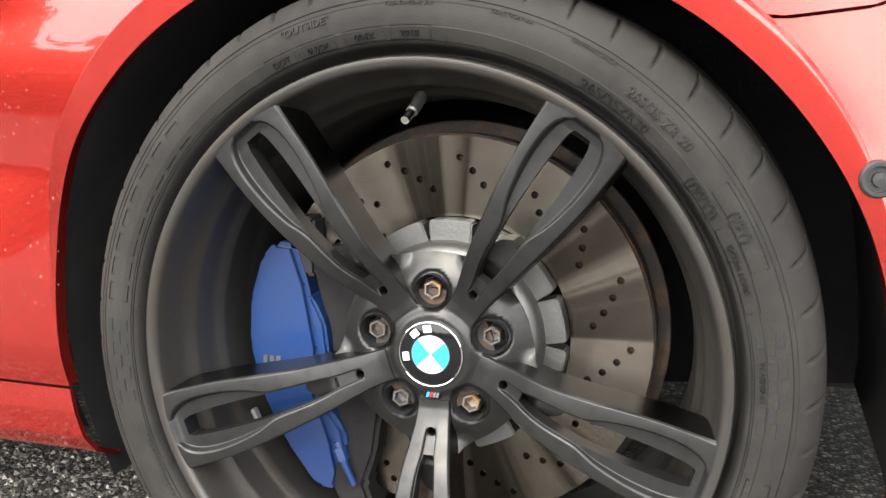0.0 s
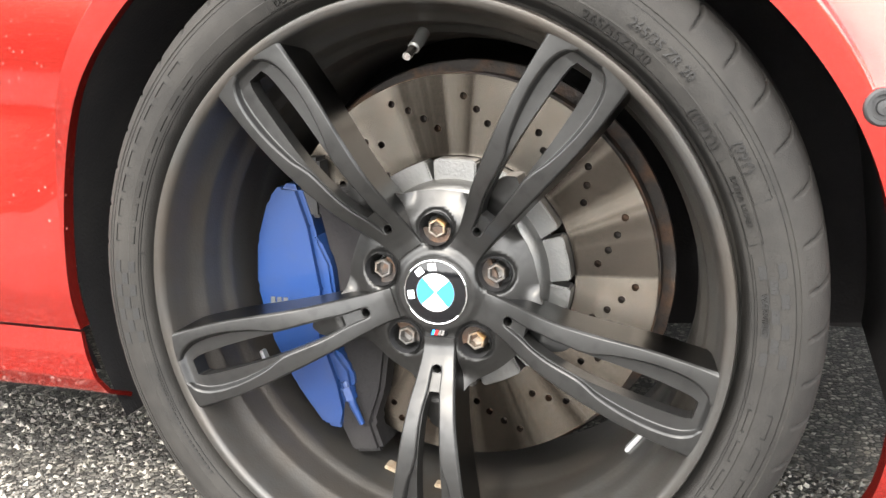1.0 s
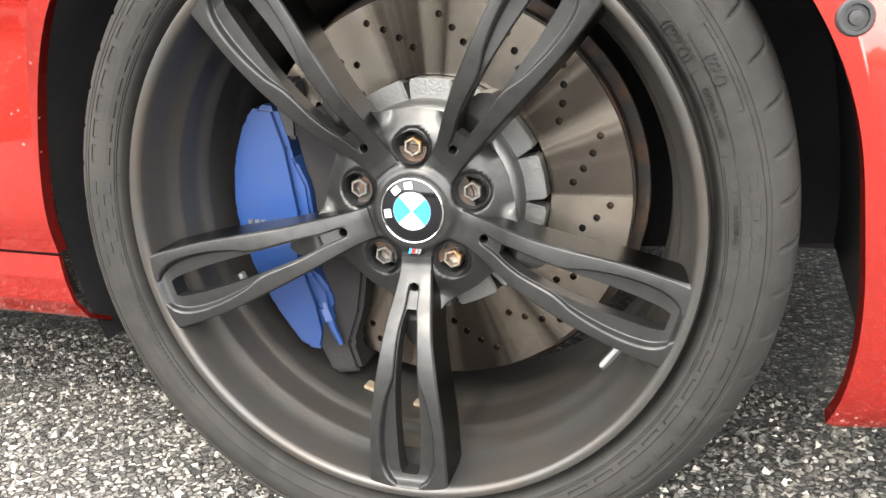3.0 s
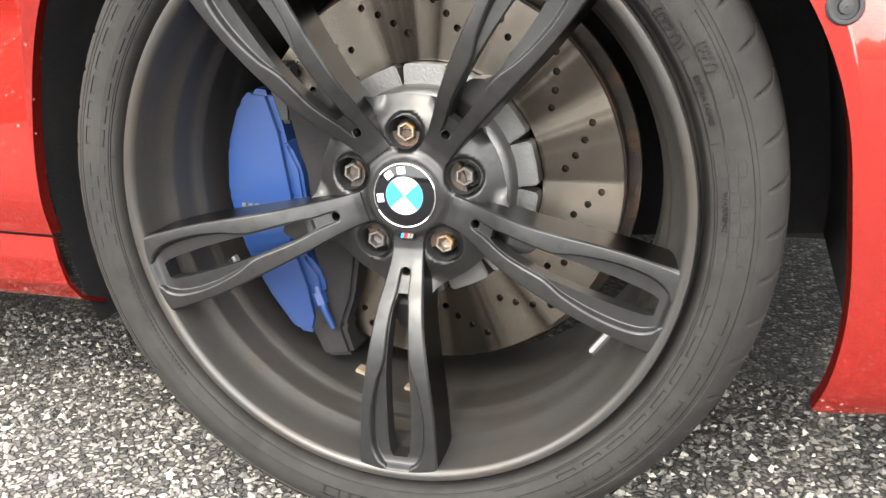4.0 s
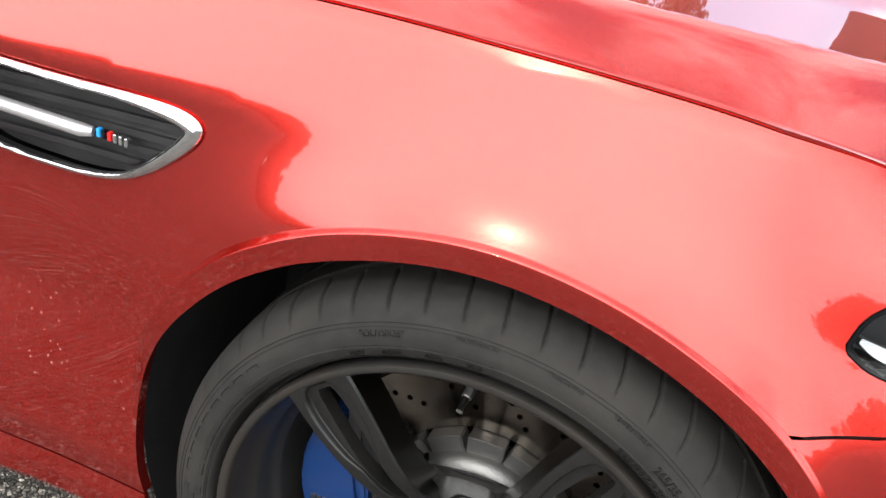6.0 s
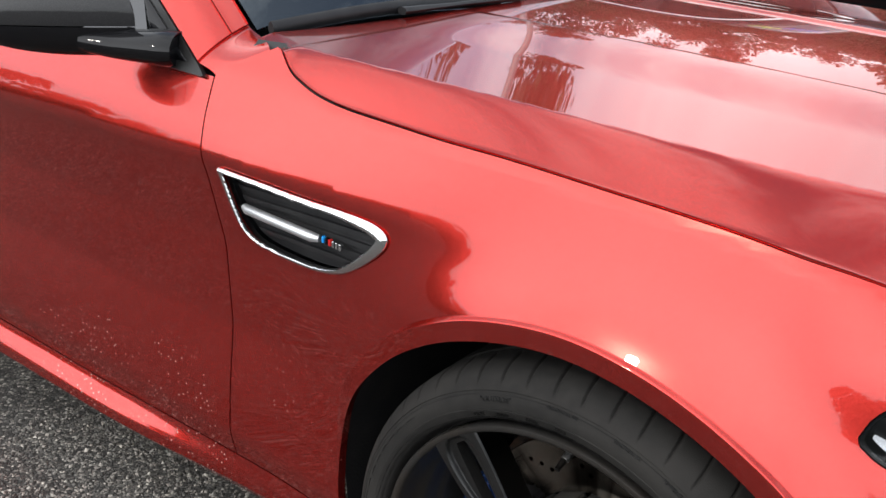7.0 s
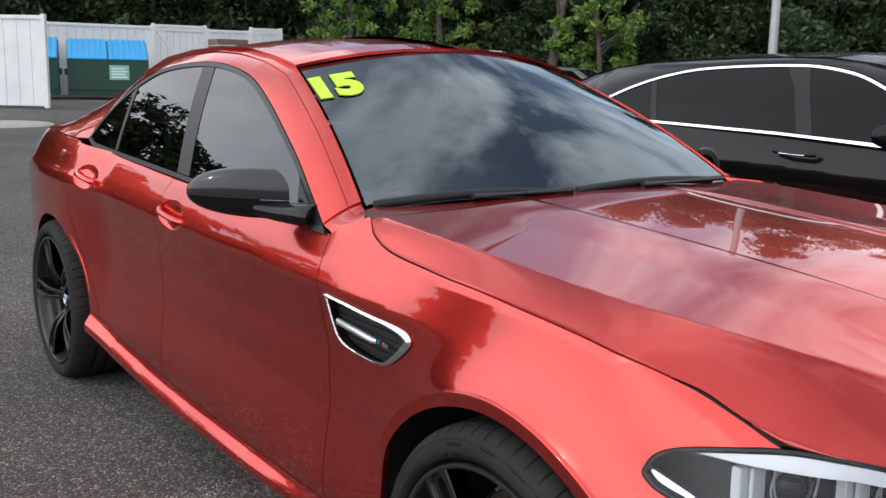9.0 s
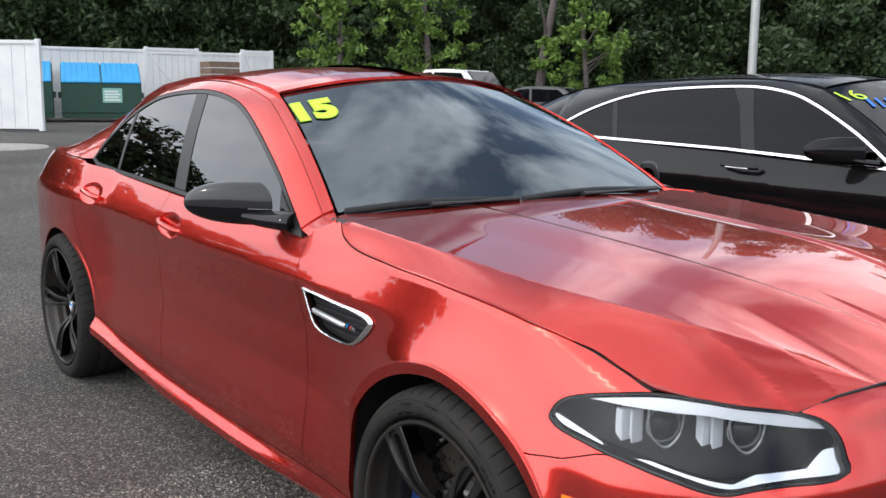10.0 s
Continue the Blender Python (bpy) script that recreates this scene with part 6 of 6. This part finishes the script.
def refuse_bin(place, turn, wide, label):
    base = tagged(new("refuse_bin"), label, "refuse bin", group="refuse bins by the fence")
    base.matrix_basis = Matrix.Translation((*place, float(ground_height(*place)))) @ Matrix.Rotation(radians(turn), 4, "Z")
    body = prism("body", [(-0.75, 0.12), (0.75, 0.12), (0.75, 1.25), (-0.30, 1.85), (-0.75, 1.85)], -wide / 2, wide / 2, BIN, base, bevel=0.02)
    for k in range(2):
        y0 = -wide / 2 + 0.02 + k * wide / 2
        rib = [(0.80, 1.27), (-0.32, 1.90), (-0.78, 1.90), (-0.78, 1.86), (-0.33, 1.86), (0.78, 1.23)]
        lid = prism("lid", rib, y0, y0 + wide / 2 - 0.04, LID, base, bevel=0.01)
        for j in range(7):
            y = y0 + 0.08 + j * (wide / 2 - 0.2) / 6
            prism("lid_rib", [(0.79, 1.275), (-0.32, 1.905), (-0.32, 1.93), (0.79, 1.30)], y, y + 0.05, LID, lid, bevel=0.008)
    for s in (-1, 1):
        box("fork_pocket", -0.45, 0.45, s * wide / 2 - 0.09, s * wide / 2 + 0.09, 0.75, 0.95, BIN, base, bevel=0.015)
    box("bottom_rail", 0.74, 0.80, -wide / 2, wide / 2, 0.30, 0.40, BIN, base, bevel=0.01)
    box("sign", 0.752, 0.764, 0.02, 0.62, 0.62, 1.08, SIGN, base, bevel=0.003)
    for k in range(4):
        box("sign_bar", 0.764, 0.768, 0.08, 0.56 - 0.06 * (k % 2), 0.68 + 0.09 * k, 0.73 + 0.09 * k, SIGN_INK, base, bevel=0)
    return base


refuse_bin((-30.55, 9.0), -16, 2.45, "dark green steel refuse bin with two blue plastic lids")
refuse_bin((-31.0, 6.40), -16, 2.3, "dark green steel refuse bin with blue lids, behind the fence panel")
CRATE = material("weathered_brown_board", (0.20, 0.13, 0.09), 0.8, spots=[(6, 0.4, 0.7, (0.12, 0.08, 0.06), 0.7)])
crate = tagged(new("crate"), "tall weathered brown wooden crate by the fence", "crate")
crate.matrix_basis = Matrix.Translation((-30.6, 13.4, float(ground_height(-30.6, 13.4))))
for k in range(9):
    box("board", 0, 0.05, -0.55, 0.55, 0.02 + 0.23 * k, 0.22 + 0.23 * k, CRATE, crate, bevel=0.006)
    box("board", -0.9, -0.02, -0.55, -0.50, 0.02 + 0.23 * k, 0.22 + 0.23 * k, CRATE, crate, bevel=0.006)

# ---- lamp pole ----
POLE = material("galvanised_steel", (0.42, 0.43, 0.42), 0.5, 0.6, spots=[(5, 0.4, 0.7, (0.34, 0.35, 0.34), 0.6)])
pole = thing("lamp_post", "tall pale galvanised lamp post", "lamp post")
pole.matrix_basis = Matrix.Translation((-12.2, 18.3, float(ground_height(-12.2, 18.3))))
tube("shaft", [(0, 0, 0.0), (0, 0, 4), (0, 0, 8.5)], [0.11, 0.10, 0.085], POLE, pole, sides=16)
box("foot", -0.18, 0.18, -0.18, 0.18, 0, 0.05, POLE, pole, bevel=0.01)

# ---- cars farther off ----
def far_car(place, turn, paint, label, tall=1.45):
    base = tagged(new("car"), label, "car", group="cars at the back of the lot")
    base.matrix_basis = Matrix.Translation((*place, float(ground_height(*place)))) @ Matrix.Rotation(radians(turn), 4, "Z")
    prism("body", [(-2.3, 0.35), (-2.25, 0.78), (-2.05, 0.95), (-1.4, 0.98), (1.1, 0.95), (2.0, 0.80), (2.3, 0.62), (2.3, 0.32)], -0.9, 0.9, paint, base, bevel=0.07)
    prism("cabin", [(-1.75, 0.93), (-1.0, tall - 0.04), (-0.4, tall), (0.35, tall - 0.03), (1.25, 0.92)], -0.74, 0.74, paint, base, bevel=0.09)
    for s in (-1, 1):
        prism("window", [(-1.42, 0.98), (-0.92, tall - 0.11), (-0.1, tall - 0.09), (-0.1, 0.98)], s * 0.745, s * 0.755, GLOSS_BLACK, base, bevel=0.004)
        prism("window", [(-0.02, 0.98), (-0.02, tall - 0.09), (0.32, tall - 0.11), (0.98, 0.98)], s * 0.745, s * 0.755, GLOSS_BLACK, base, bevel=0.004)
        for x in (-1.4, 1.4):
            w = revolve("wheel", [(0.0, 0.0), (0.22, 0.0), (0.31, -0.01), (0.33, 0.03), (0.33, 0.18), (0.2, 0.2)], RUBBER, base, n=28)
            w.matrix_basis = Matrix.Translation((x, s * 0.9 - (0.02 if s < 0 else 0.0), 0.33)) @ (Matrix.Identity(4) if s < 0 else Matrix.Rotation(math.pi, 4, "Z"))
        box("tail_light", -2.31, -2.15, s * 0.62 - 0.16, s * 0.62 + 0.16, 0.76, 0.90, RED_STRIPE, base, bevel=0.03)
    back = prism("rear_window", [(-1.70, 0.97), (-1.03, tall - 0.08), (-1.05, tall - 0.06), (-1.74, 0.97)], -0.62, 0.62, GLOSS_BLACK, base, bevel=0.002)
    return base


toward_point = lambda a, b, d: (1.656 + a * d, -1.227 + b * d)
GREY_PAINT = material("grey_green_paint", (0.14, 0.15, 0.145), 0.35, 0.4, coat=0.8)
WHITE_PAINT = material("white_paint", (0.75, 0.75, 0.74), 0.35, coat=0.8)
far_car((-20.3, 19.0), 205, GREY_PAINT, "grey-green saloon parked at the back of the lot")
far_car(toward_point(-0.796, 0.605, 26), 200, WHITE_PAINT, "white pickup truck parked at the back of the lot", tall=1.85)

# ---- trees ----
def leaf_material(name, dark, light):
    m = bpy.data.materials.new(name)
    m.use_nodes = True
    n, l = m.node_tree.nodes, m.node_tree.links
    p = n["Principled BSDF"]
    geo, ramp = n.new("ShaderNodeNewGeometry"), n.new("ShaderNodeValToRGB")
    ramp.color_ramp.elements[0].color, ramp.color_ramp.elements[1].color = (*dark, 1), (*light, 1)
    l.new(geo.outputs["Random Per Island"], ramp.inputs["Fac"])
    l.new(ramp.outputs["Color"], p.inputs["Base Color"])
    p.inputs["Roughness"].default_value = 0.6
    glow = n.new("ShaderNodeBsdfTranslucent")
    l.new(ramp.outputs["Color"], glow.inputs["Color"])
    mix = n.new("ShaderNodeMixShader")
    mix.inputs["Fac"].default_value = 0.25
    l.new(p.outputs["BSDF"], mix.inputs[1])
    l.new(glow.outputs["BSDF"], mix.inputs[2])
    l.new(mix.outputs["Shader"], n["Material Output"].inputs["Surface"])
    return m


LEAF = leaf_material("woodland_leaves", (0.018, 0.034, 0.013), (0.066, 0.115, 0.038))
LEAF_LIGHT = leaf_material("young_leaves", (0.06, 0.12, 0.018), (0.19, 0.30, 0.052))
BARK = material("grey_brown_bark", (0.13, 0.105, 0.105), 0.9, spots=[(6, 0.4, 0.7, (0.07, 0.055, 0.045), 0.7)], bump=0.8, bump_scale=30)
rng = np.random.default_rng(7)


def leaf_cloud(centres, radii, per, size):
    """Small bent leaves scattered through clumps: points and faces."""
    c = np.repeat(np.asarray(centres, float), per, 0)
    r = np.repeat(np.asarray(radii, float), per, 0)
    n = len(c)
    d = rng.normal(size=(n, 3))
    d /= np.linalg.norm(d, axis=1, keepdims=True)
    at = c + d * r * (rng.random((n, 1)) ** 0.45)
    a, b = rng.normal(size=(n, 3)), rng.normal(size=(n, 3))
    a /= np.linalg.norm(a, axis=1, keepdims=True)
    b -= a * (a * b).sum(1, keepdims=True)
    b /= np.linalg.norm(b, axis=1, keepdims=True)
    s = size * (0.6 + 0.8 * rng.random((n, 1)))
    v = np.stack([at - a * s, at + b * s * 0.45, at + a * s, at - b * s * 0.45], 1).reshape(-1, 3)
    return v, np.arange(4 * n).reshape(-1, 4).tolist()


def tree(place, tall, wide, leaf, label, clumps=60, per=45, size=0.16, bare=0.3):
    base = tagged(new("tree"), label, "tree", group="young trees at the edge of the wood")
    base.matrix_basis = Matrix.Translation((*place, float(ground_height(*place))))
    lean = rng.normal(size=2) * 0.25
    path = [(lean[0] * k * k, lean[1] * k * k, tall * 0.9 * k) for k in np.linspace(0, 1, 8)]
    trunk = tube("trunk", path, [0.05 + 0.018 * tall * (1 - k) for k in np.linspace(0, 1, 8)], BARK, base, sides=9)
    cs, rs = [], []
    for k in range(clumps):
        h = bare + (1 - bare) * rng.random()
        spread = wide * math.sin(min(1, (h - bare) / (1 - bare) * 0.85 + 0.18) * math.pi) ** 0.7
        ang, q = rng.random() * 2 * math.pi, rng.random() ** 0.6
        cs.append((lean[0] * h * h + spread * q * math.cos(ang), lean[1] * h * h + spread * q * math.sin(ang), tall * h))
        rs.append((0.28 + 0.4 * rng.random()) * np.array([1, 1, 0.7]) * wide * 0.36)
    for k in range(7):
        c = cs[k * 3]
        z = c[2] * 0.75
        q = (z / (tall * 0.9)) ** 2
        tube("limb", [(lean[0] * q, lean[1] * q, z), ((lean[0] * q + c[0]) / 2, (lean[1] * q + c[1]) / 2, (z + c[2]) / 2 + 0.1), c], [0.05, 0.035, 0.015], BARK, base, sides=6)
    v, f = leaf_cloud(cs, rs, per, size)
    mesh_object("crown", v, f, leaf, base, smooth=False)
    return base


def toward(px_way, dist):
    return (1.656 + px_way[0] * dist, -1.227 + px_way[1] * dist)


tree(toward((-0.853, 0.512), 37), 6.5, 1.7, LEAF_LIGHT, "young light green tree at the edge of the wood", 70, 45, 0.13, 0.28)
tree(toward((-0.805, 0.590), 39), 7.0, 2.0, LEAF_LIGHT, "young light green tree at the edge of the wood", 80, 45, 0.13, 0.15)
tree(toward((-0.700, 0.712), 40), 5.0, 2.0, LEAF_LIGHT, "bushy light green tree at the edge of the wood", 80, 45, 0.13, 0.08)
bare_tree = tagged(new("tree"), "pale leaning bare trunk at the edge of the wood", "tree")
bp = toward((-0.735, 0.675), 41)
bare_tree.matrix_basis = Matrix.Translation((*bp, float(ground_height(*bp))))
tube("trunk", [(0, 0, 0), (0.1, 0.2, 2.5), (0.5, 0.5, 5.5), (0.6, 0.9, 8)], [0.22, 0.18, 0.14, 0.08], BARK, bare_tree, sides=10)
tube("limb", [(0.2, 0.3, 3.4), (0.5, -0.2, 4.3), (0.7, -0.8, 5.2)], [0.09, 0.06, 0.03], BARK, bare_tree, sides=8)


def woods(label, az0, az1, d0, d1, count, tall, per, size):
    """A belt of woodland round the lot, as one mass of trunks and leaves."""
    cs, rs = [], []
    for k in range(count):
        az = radians(az0 + (az1 - az0) * (k + rng.random()) / count)
        dist = d0 + (d1 - d0) * rng.random()
        x, y = 1.6 + dist * math.cos(az), -1.2 + dist * math.sin(az)
        g = float(ground_height(max(x, -60), y))
        h = (tall if isinstance(tall, float) else tall(math.degrees(az))) * (0.7 + 0.6 * rng.random())
        for j in range(26):
            t = rng.random() ** 0.8
            w = 2.6 * math.sin(min(1, 0.2 + 0.8 * t) * math.pi) ** 0.5
            a = rng.random() * 6.283
            q = rng.random() ** 0.5
            cs.append((x + w * q * math.cos(a), y + w * q * math.sin(a), g + 0.4 + t * h))
            rs.append(np.array([1, 1, 0.7]) * (0.6 + 0.7 * rng.random()))
    v, f = leaf_cloud(cs, rs, per, size)
    return tagged(mesh_object("woodland", v, f, LEAF, smooth=False), label, "woodland", kind="stuff")


woods("dense dark green woodland behind the car park", 95, 185, 44, 54, 150, 11.0, 150, 0.145)
woods("dark green tree line across the lot", 183, 214, 42, 54, 46, lambda az: 11.0 - 0.20 * (az - 183), 60, 0.26)
woods("dark green tree line across the lot", -60, 95, 52, 66, 130, 3.4, 60, 0.26)
woods("dark green tree line across the lot", 214, 300, 48, 60, 90, 3.4, 60, 0.26)
# added dark sheet behind the trees: the wood's inner shade, painted as colour
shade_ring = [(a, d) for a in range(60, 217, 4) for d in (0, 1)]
backdrop = mesh_object("backdrop", [(1.6 + 60 * math.cos(radians(a)), -1.2 + 60 * math.sin(radians(a)), (11.5 - 0.24 * max(0, a - 175) + 1.5 * math.sin(a * 0.7) + math.sin(a * 1.9)) if d else 0.0) for a, d in shade_ring], [[2 * k, 2 * k + 2, 2 * k + 3, 2 * k + 1] for k in range(len(shade_ring) // 2 - 1)], material("painted_wood_shade", (0.012, 0.018, 0.008), 0.95, spots=[(0.5, 0.4, 0.7, (0.02, 0.03, 0.012), 0.8)]))
tagged(backdrop, "plain dark sheet standing in for the shade deep in the wood", "backdrop", kind="structure")
soil = mesh_object("woodland_floor", [(1.6 + d * math.cos(radians(a)), -1.2 + d * math.sin(radians(a)), float(ground_height(max(1.6 + d * math.cos(radians(a)), -60), 0)) + 0.05) for a in range(90, 191, 5) for d in (42.5, 90)],
                   [[2 * k, 2 * k + 1, 2 * k + 3, 2 * k + 2] for k in range(20)], material("leaf_litter", (0.035, 0.035, 0.02), 0.9, spots=[(3, 0.4, 0.7, (0.05, 0.06, 0.025), 0.8)]))
tagged(soil, "dark leaf litter under the trees", "ground", kind="structure")

# ---- loose aggregate beside the front wheel ----
def gravel(count, x0, x1, y0, y1):
    at = np.stack([rng.uniform(x0, x1, count), rng.uniform(y0, y1, count), np.zeros(count)], -1)
    size = 0.0026 + 0.0036 * rng.random((count, 1)) ** 2.2
    base = np.array([(1, 0, 0), (-1, 0, 0), (0, 1, 0), (0, -1, 0), (0, 0, 0.7), (0, 0, -0.7)], float)
    turn = rng.random(count) * 6.283
    v = base[None] * (0.65 + 0.6 * rng.random((count, 6, 1))) + 0.25 * rng.normal(size=(count, 6, 3))
    c, s = np.cos(turn)[:, None], np.sin(turn)[:, None]
    v = np.stack([v[..., 0] * c - v[..., 1] * s, v[..., 0] * s + v[..., 1] * c, v[..., 2]], -1) * size[..., None]
    v = (v + at[:, None]).reshape(-1, 3)
    v[:, 2] += 0.0004
    tri = np.array([(0, 2, 4), (2, 1, 4), (1, 3, 4), (3, 0, 4), (2, 0, 5), (1, 2, 5), (3, 1, 5), (0, 3, 5)])
    f = (tri[None] + 6 * np.arange(count)[:, None, None]).reshape(-1, 3)
    return v, f.tolist()


STONE = leaf_material("asphalt_chippings", (0.045, 0.043, 0.039), (0.54, 0.505, 0.44))
for node in STONE.node_tree.nodes:
    if node.type == "VALTORGB":
        k = node.color_ramp.elements.new(0.6)
        k.color = (0.15, 0.141, 0.125, 1)
        k = node.color_ramp.elements.new(0.88)
        k.color = (0.28, 0.262, 0.23, 1)
    if node.type == "MIX_SHADER":
        node.inputs["Fac"].default_value = 0.0
v, f = gravel(34000, -1.5, 1.1, -0.75, 0.45)
tagged(mesh_object("asphalt_chippings", v, f, STONE, smooth=False), "grey and pale chippings standing proud of the worn asphalt", "chippings", kind="stuff")
